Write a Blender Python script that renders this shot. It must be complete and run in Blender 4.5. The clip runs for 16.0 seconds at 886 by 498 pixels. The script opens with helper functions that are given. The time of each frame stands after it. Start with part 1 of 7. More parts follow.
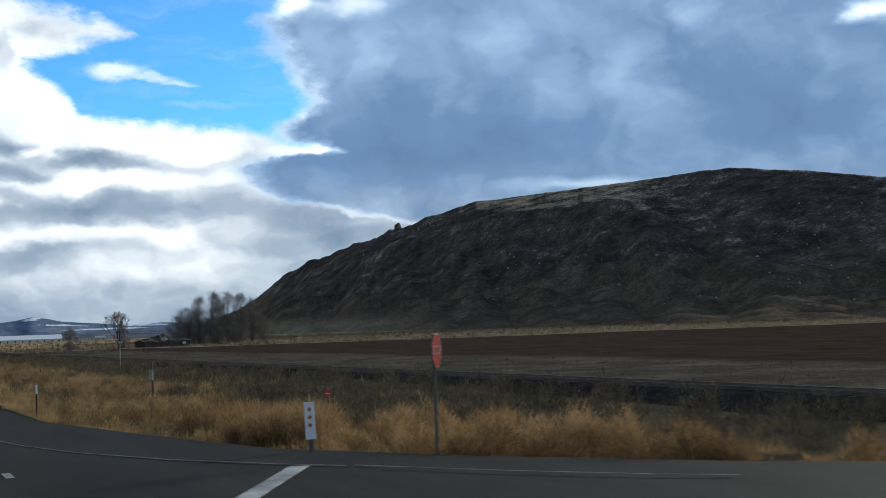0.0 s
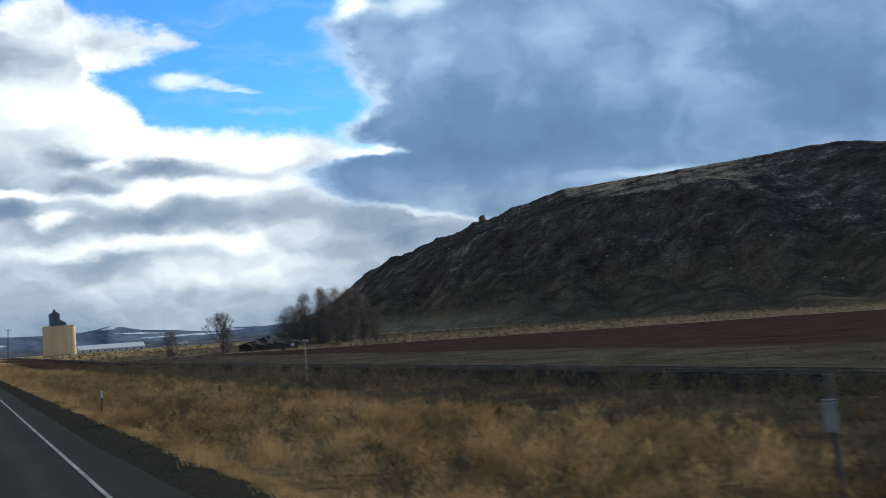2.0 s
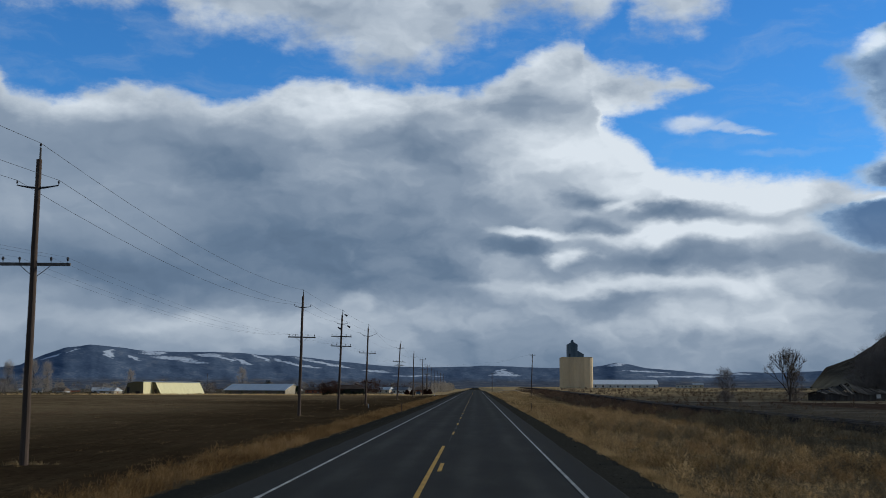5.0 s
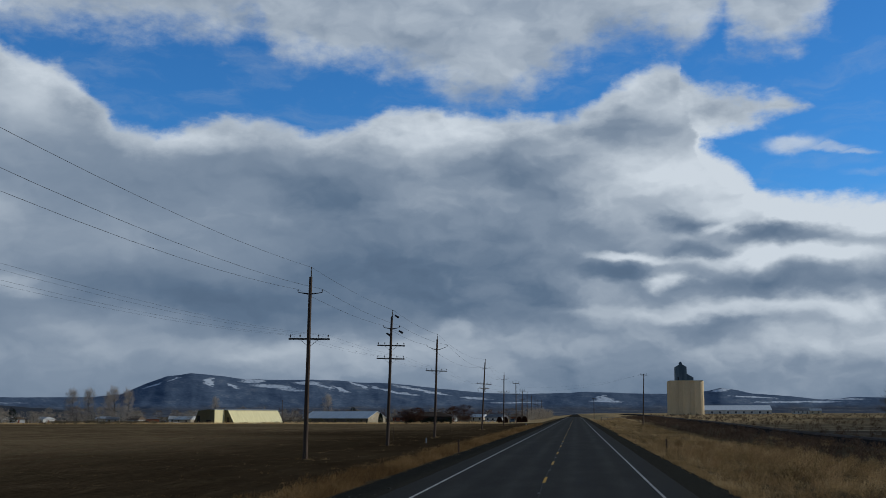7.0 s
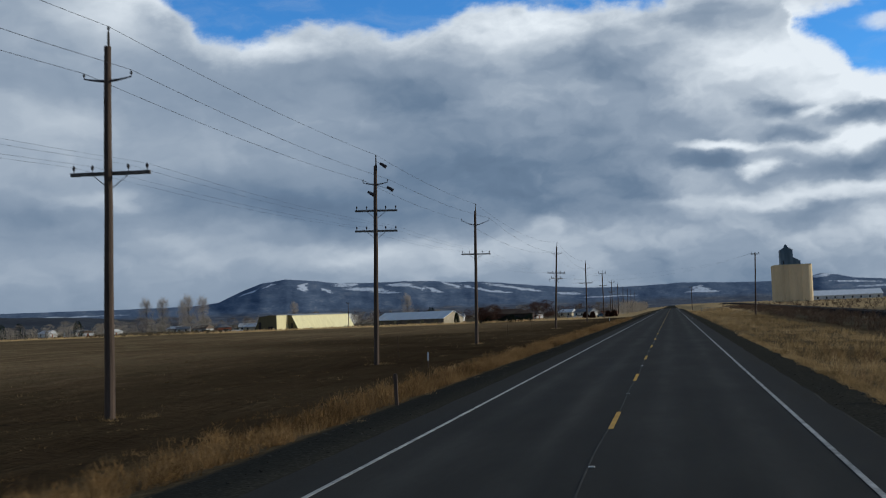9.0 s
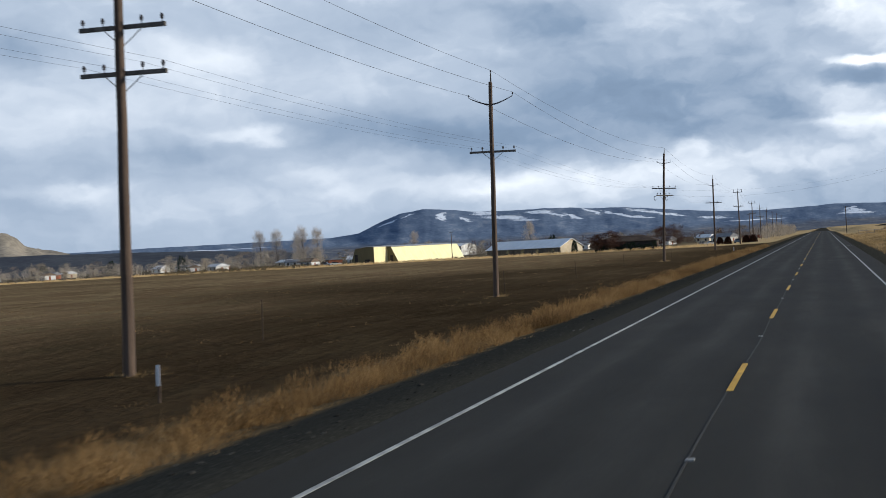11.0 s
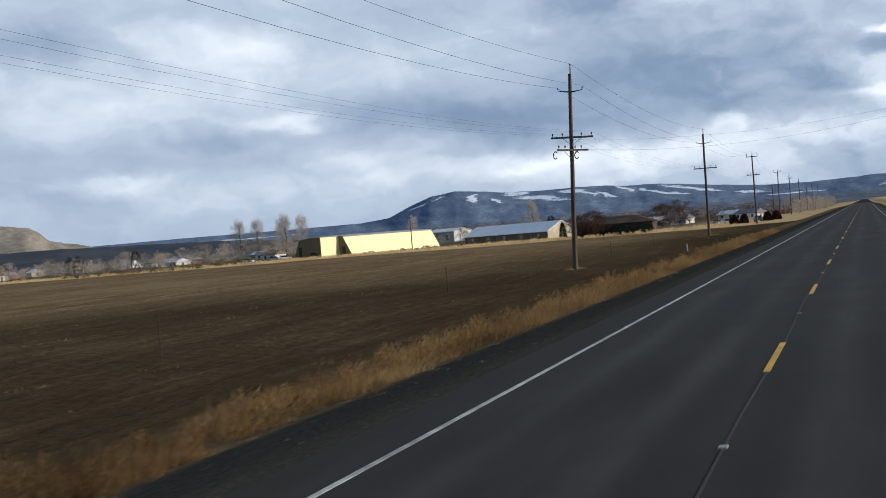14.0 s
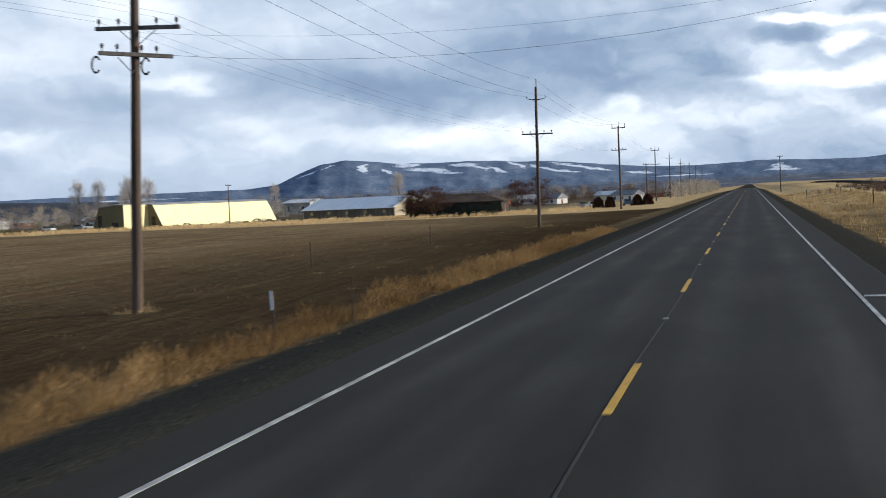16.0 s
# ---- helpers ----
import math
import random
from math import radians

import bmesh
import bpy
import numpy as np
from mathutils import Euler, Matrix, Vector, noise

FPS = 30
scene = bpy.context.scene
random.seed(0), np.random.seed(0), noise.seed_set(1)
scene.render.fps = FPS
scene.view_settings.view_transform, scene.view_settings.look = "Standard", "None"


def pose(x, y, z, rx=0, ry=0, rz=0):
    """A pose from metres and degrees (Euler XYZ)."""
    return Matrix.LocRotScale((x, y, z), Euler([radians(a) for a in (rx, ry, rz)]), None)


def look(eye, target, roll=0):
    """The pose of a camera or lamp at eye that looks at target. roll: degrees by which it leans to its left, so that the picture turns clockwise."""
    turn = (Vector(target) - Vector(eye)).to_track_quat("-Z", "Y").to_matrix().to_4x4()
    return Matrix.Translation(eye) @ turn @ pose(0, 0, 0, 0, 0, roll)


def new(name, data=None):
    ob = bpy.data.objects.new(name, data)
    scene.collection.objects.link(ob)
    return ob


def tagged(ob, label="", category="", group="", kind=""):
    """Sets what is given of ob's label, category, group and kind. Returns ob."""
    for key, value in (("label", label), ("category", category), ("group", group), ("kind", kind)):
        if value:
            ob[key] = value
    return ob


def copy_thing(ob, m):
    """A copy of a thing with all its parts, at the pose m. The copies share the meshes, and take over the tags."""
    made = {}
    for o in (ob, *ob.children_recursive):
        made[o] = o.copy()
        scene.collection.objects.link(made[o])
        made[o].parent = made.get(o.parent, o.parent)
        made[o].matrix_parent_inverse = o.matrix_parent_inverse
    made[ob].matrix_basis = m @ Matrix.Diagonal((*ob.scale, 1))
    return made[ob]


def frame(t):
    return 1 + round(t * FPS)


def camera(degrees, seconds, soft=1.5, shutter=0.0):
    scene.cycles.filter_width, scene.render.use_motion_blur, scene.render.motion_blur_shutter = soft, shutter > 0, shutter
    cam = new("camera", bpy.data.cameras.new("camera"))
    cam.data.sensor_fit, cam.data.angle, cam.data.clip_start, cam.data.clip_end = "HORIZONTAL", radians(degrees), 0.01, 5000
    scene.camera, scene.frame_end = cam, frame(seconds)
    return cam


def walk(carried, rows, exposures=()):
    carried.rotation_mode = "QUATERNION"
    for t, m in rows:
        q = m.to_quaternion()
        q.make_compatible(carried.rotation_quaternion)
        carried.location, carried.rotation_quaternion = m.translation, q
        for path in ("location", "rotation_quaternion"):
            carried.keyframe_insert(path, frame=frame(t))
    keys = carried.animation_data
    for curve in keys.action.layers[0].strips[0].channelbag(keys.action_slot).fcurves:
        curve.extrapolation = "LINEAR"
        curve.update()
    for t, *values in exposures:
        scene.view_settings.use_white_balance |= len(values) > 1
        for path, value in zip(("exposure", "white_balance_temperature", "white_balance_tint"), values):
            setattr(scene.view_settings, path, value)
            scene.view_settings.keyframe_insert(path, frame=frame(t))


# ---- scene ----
# the camera and its way along the road
cam = camera(41.19, 16.0, soft=0.85, shutter=0.18)
# seconds, stops, white balance
EXPO = [(0, 0.1, 5900, 4), (2, 0.06, 5900, 4), (3, -0.1, 5900, 5), (4, -0.4, 5750, 5), (4.7, -0.58, 5650, 5), (7, -0.86, 5550, 5), (8.5, -0.6, 5700, 5), (9, -0.5, 5700, 5), (9.5, 0.0, 5850, 6), (12, 0.32, 6000, 8), (13.5, 0.32, 6000, 8), (15, 0.4, 6000, 8), (16, 0.54, 6050, 8)]
# seconds, place, turn
PATH = [
    (0, 1.192, 0.000, 2.505, 93.756, 2.132, -25.764),
    (0.5, 1.323, 11.523, 2.453, 93.335, 2.882, -26.020),
    (1, 1.393, 23.085, 2.418, 94.109, 4.076, -25.389),
    (1.5, 1.424, 34.571, 2.399, 94.126, 4.426, -25.382),
    (2, 1.435, 45.868, 2.385, 93.782, 4.034, -22.378),
    (2.5, 1.411, 56.939, 2.355, 94.409, 3.186, -16.466),
    (3, 1.361, 67.909, 2.288, 93.008, 2.228, -10.902),
    (3.5, 1.290, 78.816, 2.322, 93.241, 1.818, -6.336),
    (4, 1.262, 89.630, 2.417, 96.712, 0.131, -2.227),
    (4.5, 1.211, 100.603, 2.439, 96.494, -0.291, -0.068),
    (7, 1.163, 160.104, 2.404, 97.932, 0.099, 6.386),
    (7.5, 1.174, 172.000, 2.389, 97.442, 0.032, 7.068),
    (8, 1.194, 183.969, 2.366, 96.008, 0.345, 8.651),
    (8.5, 1.183, 196.049, 2.362, 94.847, 0.663, 9.263),
    (9, 1.290, 208.046, 2.365, 93.118, 2.251, 11.009),
    (9.5, 1.345, 220.120, 2.340, 89.297, 1.031, 15.303),
    (12, 1.503, 281.815, 2.414, 90.301, 4.138, 19.234),
    (12.5, 1.481, 294.064, 2.427, 90.256, 4.055, 20.113),
    (13, 1.461, 306.279, 2.402, 90.669, 4.131, 19.124),
    (13.5, 1.510, 318.324, 2.359, 90.605, 4.771, 19.479),
    (14, 1.533, 330.704, 2.398, 89.221, 4.782, 19.778),
    (14.5, 1.572, 342.970, 2.429, 90.532, 4.310, 20.065),
    (15, 1.599, 355.097, 2.419, 89.088, 3.766, 18.839),
    (15.5, 1.614, 367.334, 2.396, 87.324, 2.898, 16.911),
    (16, 1.562, 379.665, 2.395, 87.479, 2.653, 14.599),
]
walk(cam, [(t, pose(x, y, z, rx, ry, rz)) for t, x, y, z, rx, ry, rz in PATH],
     exposures=EXPO)

# ---- world, sun ----
SUN_AZ, SUN_EL = 72.0, 16.0


def put(tree, socket, value):
    if isinstance(value, bpy.types.NodeSocket):
        tree.links.new(value, socket)
    elif value is not None:
        socket.default_value = value


def math_n(tree, op, a, b=None, c=None):
    n = tree.nodes.new("ShaderNodeMath")
    n.operation = op
    put(tree, n.inputs[0], a)
    put(tree, n.inputs[1], b)
    put(tree, n.inputs[2], c)
    return n.outputs[0]


def vec_n(tree, op, a, b=None):
    n = tree.nodes.new("ShaderNodeVectorMath")
    n.operation = op
    put(tree, n.inputs[0], a)
    put(tree, n.inputs[1], b)
    return n.outputs["Value"] if op in ("LENGTH", "DOT_PRODUCT") else n.outputs["Vector"]


def noise_n(tree, vector, scale, detail=4.0, rough=0.55, out="Fac", distortion=0.0):
    n = tree.nodes.new("ShaderNodeTexNoise")
    put(tree, n.inputs["Vector"], vector)
    n.inputs["Scale"].default_value = scale
    n.inputs["Detail"].default_value = detail
    n.inputs["Roughness"].default_value = rough
    n.inputs["Distortion"].default_value = distortion
    return n.outputs[out]


def smooth_n(tree, value, lo, hi, a=0.0, b=1.0):
    n = tree.nodes.new("ShaderNodeMapRange")
    n.interpolation_type = "SMOOTHSTEP"
    for k, v in zip(("Value", "From Min", "From Max", "To Min", "To Max"), (value, lo, hi, a, b)):
        put(tree, n.inputs[k], v)
    return n.outputs["Result"]


def mix_n(tree, fac, a, b, blend="MIX"):
    n = tree.nodes.new("ShaderNodeMix")
    n.data_type, n.blend_type = "RGBA", blend
    put(tree, n.inputs[0], fac)
    for s, v in ((n.inputs[6], a), (n.inputs[7], b)):
        put(tree, s, (*v, 1.0) if isinstance(v, tuple) and len(v) == 3 else v)
    return n.outputs[2]


def ramp_n(tree, fac, stops):
    n = tree.nodes.new("ShaderNodeValToRGB")
    put(tree, n.inputs[0], fac)
    e = n.color_ramp.elements
    while len(e) < len(stops):
        e.new(0.5)
    for el, (p, col) in zip(e, stops):
        el.position, el.color = p, (*col, 1.0)
    return n.outputs[0]


def join_n(tree, x, y, z=0.0):
    n = tree.nodes.new("ShaderNodeCombineXYZ")
    for s, v in zip(n.inputs, (x, y, z)):
        put(tree, s, v)
    return n.outputs[0]


def split_n(tree, vector):
    n = tree.nodes.new("ShaderNodeSeparateXYZ")
    put(tree, n.inputs[0], vector)
    return n.outputs[0], n.outputs[1], n.outputs[2]


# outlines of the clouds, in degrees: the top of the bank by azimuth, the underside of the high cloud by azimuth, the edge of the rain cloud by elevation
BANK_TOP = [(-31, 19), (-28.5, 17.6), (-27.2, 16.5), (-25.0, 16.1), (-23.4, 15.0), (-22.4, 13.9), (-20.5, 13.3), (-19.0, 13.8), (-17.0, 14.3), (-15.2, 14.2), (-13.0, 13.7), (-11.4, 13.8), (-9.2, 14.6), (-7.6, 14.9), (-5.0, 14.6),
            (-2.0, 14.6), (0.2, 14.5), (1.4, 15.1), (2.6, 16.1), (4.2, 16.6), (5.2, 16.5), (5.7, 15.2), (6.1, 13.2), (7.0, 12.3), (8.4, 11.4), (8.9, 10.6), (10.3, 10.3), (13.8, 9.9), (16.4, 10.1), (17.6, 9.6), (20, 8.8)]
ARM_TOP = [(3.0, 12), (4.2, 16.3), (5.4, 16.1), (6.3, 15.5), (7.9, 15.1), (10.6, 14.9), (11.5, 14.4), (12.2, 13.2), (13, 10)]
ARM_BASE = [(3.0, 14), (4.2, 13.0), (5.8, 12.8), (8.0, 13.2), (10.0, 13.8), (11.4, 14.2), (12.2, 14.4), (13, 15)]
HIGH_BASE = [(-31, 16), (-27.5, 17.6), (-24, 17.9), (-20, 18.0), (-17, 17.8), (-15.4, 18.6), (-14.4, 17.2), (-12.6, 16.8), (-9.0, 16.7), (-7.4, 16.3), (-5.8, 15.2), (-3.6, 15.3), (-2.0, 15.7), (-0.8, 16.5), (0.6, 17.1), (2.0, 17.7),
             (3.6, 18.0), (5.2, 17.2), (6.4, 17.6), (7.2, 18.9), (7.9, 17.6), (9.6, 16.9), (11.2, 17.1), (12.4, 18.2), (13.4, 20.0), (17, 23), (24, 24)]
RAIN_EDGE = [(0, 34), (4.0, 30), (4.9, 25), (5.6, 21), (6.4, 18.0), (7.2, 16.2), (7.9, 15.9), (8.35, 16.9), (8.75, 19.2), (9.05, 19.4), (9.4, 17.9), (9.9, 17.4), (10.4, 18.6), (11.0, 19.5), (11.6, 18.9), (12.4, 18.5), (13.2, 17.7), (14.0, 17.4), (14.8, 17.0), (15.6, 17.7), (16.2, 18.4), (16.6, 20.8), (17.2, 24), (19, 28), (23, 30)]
# loose puffs in the blue: azimuth, elevation, half widths, weight
PUFFS = [(10.6, 12.5, 1.5, 0.6, 0.75), (12.0, 12.3, 1.8, 0.3, 0.6), (13.4, 12.1, 1.2, 0.2, 0.5), (14.9, 11.0, 3.0, 0.25, 0.3)]
# lighter (+) and heavier (-) parts of the clouds ahead, to the left and to the right
AHEAD_HIGH = [(2.5, 12.0, 5.0, 3.2, 0.12), (-6.4, 13.4, 3.2, 1.4, 0.34), (-12.4, 10.7, 3.6, 1.3, -0.2), (-3.4, 11.4, 2.6, 0.8, -0.12), (4.6, 15.2, 2.2, 1.6, 0.24), (1.6, 13.4, 2.6, 0.8, -0.16), (6.0, 11.8, 3.4, 2.1, 0.36), (2.6, 10.6, 3.4, 1.4, 0.12),
              (11.5, 9.6, 5.6, 0.75, 0.42), (5.3, 9.0, 1.7, 0.5, -0.38), (9.4, 8.4, 3.1, 0.5, -0.4), (5.9, 7.8, 1.4, 0.42, -0.36), (-17.6, 12.9, 2.4, 0.7, 0.2), (-26.4, 14.6, 2.6, 1.6, 0.3), (14.0, 8.7, 2.4, 0.5, 0.3), (7.2, 8.7, 1.0, 0.3, 0.3)]
AHEAD_LOW = [(10.0, 7.0, 8.5, 5.0, 0.26), (2.6, 7.45, 2.0, 0.32, 0.45), (4.5, 6.3, 1.1, 0.5, 0.42), (2.0, 6.7, 1.9, 0.5, -0.34), (10.6, 6.1, 6.2, 0.8, -0.36), (10.5, 7.4, 6.0, 0.45, 0.34), (6.8, 3.9, 2.1, 0.75, -0.22), (9.0, 4.8, 8.5, 0.5, 0.3), (13.0, 3.3, 6.0, 1.1, 0.27), (15.0, 2.0, 5.0, 1.0, 0.13), (2.0, 2.6, 9.0, 1.3, 0.08),
             (-8.0, 7.4, 9.0, 2.6, -0.15), (-11.8, 6.2, 4.6, 1.9, -0.14), (-4.6, 4.9, 2.4, 0.7, -0.12), (-2.2, 3.5, 4.4, 0.75, 0.16), (-5.8, 4.2, 0.9, 0.45, 0.2), (-10.0, 2.9, 8.0, 1.1, 0.14), (1.6, 4.6, 2.6, 0.6, 0.14), (-1.4, 6.0, 1.6, 0.8, -0.1)]
LEFT = [(-31.0, 6.5, 12.0, 6.0, 0.03), (-21.0, 2.6, 12.0, 1.2, 0.10), (-27.5, 7.6, 7.0, 2.6, 0.06), (-21.3, 6.1, 4.2, 1.2, -0.22), (-17.0, 5.3, 3.2, 0.9, -0.2), (-23.6, 4.2, 3.6, 0.6, 0.1), (-16.2, 3.1, 7.0, 0.7, 0.12), (-30.6, 5.5, 2.6, 0.7, -0.14), (-36.5, 7.0, 4.0, 1.5, 0.08), (-35.0, 3.6, 3.2, 0.5, 0.14), (-38.5, 10.2, 3.0, 1.3, -0.2),
        (-20.6, 10.9, 4.4, 1.5, -0.08), (-30.0, 2.2, 9.0, 1.1, 0.02), (-26.5, 5.9, 2.6, 0.5, 0.16), (-29.0, 9.9, 4.0, 0.9, 0.1)]
RIGHT = [(19.6, 8.75, 1.3, 0.3, 0.75), (18.6, 15.8, 1.0, 0.8, 0.5), (21.4, 15.7, 2.2, 0.8, 0.4), (20.0, 13.3, 1.3, 2.0, 0.12), (22.6, 13.0, 1.2, 2.0, 0.14), (23.2, 10.2, 2.0, 1.8, -0.1), (29.0, 13.7, 1.5, 1.6, 0.16), (35.2, 12.0, 1.7, 1.6, 0.16), (38.6, 14.4, 1.2, 0.8, 0.2),
         (32.5, 14.8, 8.0, 1.5, 0.06), (26.5, 8.4, 7.0, 1.6, -0.14), (33.0, 6.55, 3.4, 0.4, 0.34), (20.8, 4.8, 3.6, 1.0, 0.32), (46.4, 13.7, 1.3, 0.6, 0.6), (42.0, 9.6, 4.4, 2.0, -0.12), (18.6, 10.9, 0.5, 1.6, 0.14)]

world = bpy.data.worlds.new("sky")
scene.world = world
world.use_nodes = True
wt = world.node_tree
wt.nodes.clear()
way = wt.nodes.new("ShaderNodeTexCoord").outputs["Generated"]
dx, dy, dz = split_n(wt, way)
az = math_n(wt, "MULTIPLY", math_n(wt, "ARCTAN2", dx, dy), 57.2958)
el = math_n(wt, "MULTIPLY", math_n(wt, "ARCSINE", dz), 57.2958)
here = join_n(wt, az, el)
flat = join_n(wt, math_n(wt, "MULTIPLY", az, 0.6), el)
warp = vec_n(wt, "SUBTRACT", noise_n(wt, flat, 0.2, 3.0, 0.55, "Color"), (0.5, 0.5, 0.5))
warp2 = vec_n(wt, "SUBTRACT", noise_n(wt, flat, 0.75, 8.0, 0.6, "Color"), (0.5, 0.5, 0.5))
calm = vec_n(wt, "ADD", here, vec_n(wt, "ADD", vec_n(wt, "MULTIPLY", warp, (1.2, 0.8, 0.0)), vec_n(wt, "MULTIPLY", warp2, (1.5, 1.2, 0.0))))
warp3 = vec_n(wt, "SUBTRACT", noise_n(wt, flat, 0.55, 5.0, 0.52, "Color"), (0.5, 0.5, 0.5))
spot = vec_n(wt, "ADD", here, vec_n(wt, "ADD", vec_n(wt, "MULTIPLY", warp, (1.8, 0.9, 0.0)), vec_n(wt, "MULTIPLY", warp3, (4.2, 1.9, 0.0))))
calm_az, calm_el, calm_0 = split_n(wt, calm)


def banks(rows, spread, where=spot, join="ADD"):
    total = None
    for a, e, ra, re, w in rows:
        q = vec_n(wt, "MULTIPLY", vec_n(wt, "SUBTRACT", where, (a, e, 0.0)), (1 / ra, 1 / re, 0.0))
        s = smooth_n(wt, vec_n(wt, "LENGTH", q), spread[0], spread[1], w, 0.0)
        total = s if total is None else math_n(wt, join, total, s)
    return total


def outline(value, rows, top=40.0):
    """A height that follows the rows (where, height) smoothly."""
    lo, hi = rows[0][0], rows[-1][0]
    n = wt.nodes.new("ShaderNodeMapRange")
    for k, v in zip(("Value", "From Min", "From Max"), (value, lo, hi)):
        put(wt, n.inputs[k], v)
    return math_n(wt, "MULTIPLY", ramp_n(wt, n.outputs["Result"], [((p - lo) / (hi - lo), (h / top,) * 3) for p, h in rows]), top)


def lumps(where, scale, detail=8.0, rough=0.55):
    return noise_n(wt, where, scale, detail, rough)


def lit(where, scale, step, detail=4.0, rough=0.45):
    """Light on the side of each lump that faces the sun, up and to the right."""
    return math_n(wt, "SUBTRACT", lumps(where, scale, detail, rough), lumps(vec_n(wt, "ADD", where, (step * 0.5, step, 0.0)), scale, detail, rough))


wide = vec_n(wt, "MULTIPLY", spot, (0.62, 1.0, 0.0))
billow = lumps(wide, 0.24, 5.0, 0.5)
wisps = noise_n(wt, vec_n(wt, "MULTIPLY", spot, (0.42, 1.0, 0.0)), 0.5, 5.0, 0.5, distortion=0.15)
shafts = noise_n(wt, vec_n(wt, "MULTIPLY", spot, (1.0, 0.3, 0.0)), 0.4, 5.0, 0.5)
relief = math_n(wt, "MULTIPLY_ADD", lit(wide, 0.3, 0.75), 1.0, math_n(wt, "MULTIPLY", lit(wide, 0.85, 0.3), 0.4))
ragged = math_n(wt, "MULTIPLY_ADD", lumps(flat, 0.95, 9.0, 0.62), 2.0, -1.0)

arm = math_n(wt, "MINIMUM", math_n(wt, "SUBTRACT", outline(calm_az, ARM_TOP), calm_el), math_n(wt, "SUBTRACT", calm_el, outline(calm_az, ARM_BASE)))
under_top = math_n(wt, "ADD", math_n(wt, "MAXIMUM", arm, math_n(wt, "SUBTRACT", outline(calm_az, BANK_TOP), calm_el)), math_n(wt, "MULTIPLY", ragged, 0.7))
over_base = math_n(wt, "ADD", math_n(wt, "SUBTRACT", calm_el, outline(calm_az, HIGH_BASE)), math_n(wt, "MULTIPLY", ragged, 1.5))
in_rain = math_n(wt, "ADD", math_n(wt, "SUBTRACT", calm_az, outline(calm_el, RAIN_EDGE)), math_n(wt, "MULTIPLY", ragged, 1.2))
puffs = math_n(wt, "ADD", banks(PUFFS, (0.2, 1.35), calm, "MAXIMUM"), math_n(wt, "MULTIPLY", ragged, 0.25))
bank_mask = smooth_n(wt, under_top, -0.25, 0.6)
high_mask = smooth_n(wt, over_base, -0.9, 1.3, 0.0, 0.97)
puff_mask = smooth_n(wt, puffs, 0.05, 0.95, 0.0, 0.85)
# the foot of the rain melts into the low cloud
rain_mask = math_n(wt, "MULTIPLY", smooth_n(wt, in_rain, -0.6, 1.1), smooth_n(wt, calm_el, 3.6, 8.2, 0.35, 1.0))
veil = smooth_n(wt, noise_n(wt, vec_n(wt, "MULTIPLY", spot, (0.3, 1.0, 0.0)), 0.8, 7.0, 0.6), 0.45, 0.85, 0.0, 0.28)

grain = math_n(wt, "MULTIPLY_ADD", wisps, 0.34, math_n(wt, "MULTIPLY_ADD", billow, 0.56, 0.05))
# calmer cloud away to the left
grain = math_n(wt, "MULTIPLY_ADD", math_n(wt, "SUBTRACT", grain, 0.5), smooth_n(wt, az, -22.0, -4.0, 0.4, 0.85), 0.485)
tone = math_n(wt, "MULTIPLY_ADD", math_n(wt, "MULTIPLY", relief, smooth_n(wt, az, -22.0, -4.0, 0.4, 0.8)), 0.7, grain)
tone = math_n(wt, "ADD", tone, math_n(wt, "ADD", banks(AHEAD_HIGH, (0.15, 1.4)), math_n(wt, "ADD", banks(AHEAD_LOW, (0.15, 1.4)), banks(LEFT, (0.1, 1.5)))))
top_rim = math_n(wt, "MAXIMUM", smooth_n(wt, under_top, 0.0, 1.9, 0.30, 0.0), math_n(wt, "MULTIPLY", smooth_n(wt, puff_mask, 0.2, 0.9), math_n(wt, "MULTIPLY", smooth_n(wt, calm_el, 10.4, 11.0), 0.3)))
tone = math_n(wt, "ADD", tone, math_n(wt, "ADD", top_rim, smooth_n(wt, el, 4.0, 9.0, -0.07, 0.02)))
tone_high = math_n(wt, "ADD", math_n(wt, "MULTIPLY_ADD", relief, 0.6, grain), smooth_n(wt, over_base, 0.2, 3.0, 0.24, 0.2))
soft = math_n(wt, "MULTIPLY_ADD", shafts, 0.26, math_n(wt, "MULTIPLY_ADD", billow, 0.26, 0.09))
tone_rain = math_n(wt, "ADD", math_n(wt, "MULTIPLY_ADD", relief, 0.2, soft), math_n(wt, "ADD", banks(RIGHT, (0.1, 1.5)), smooth_n(wt, in_rain, 0.2, 2.0, 0.36, 0.0)))
# heavier cloud overhead
overhead = smooth_n(wt, el, 19.5, 38.0, 0.0, 0.7)


def cloud_colour(value):
    return ramp_n(wt, math_n(wt, "SUBTRACT", value, overhead), [(0.0, (0.13, 0.18, 0.26)), (0.25, (0.225, 0.29, 0.385)), (0.5, (0.425, 0.475, 0.55)), (0.74, (0.79, 0.80, 0.82)), (0.98, (1.22, 1.18, 1.14))])


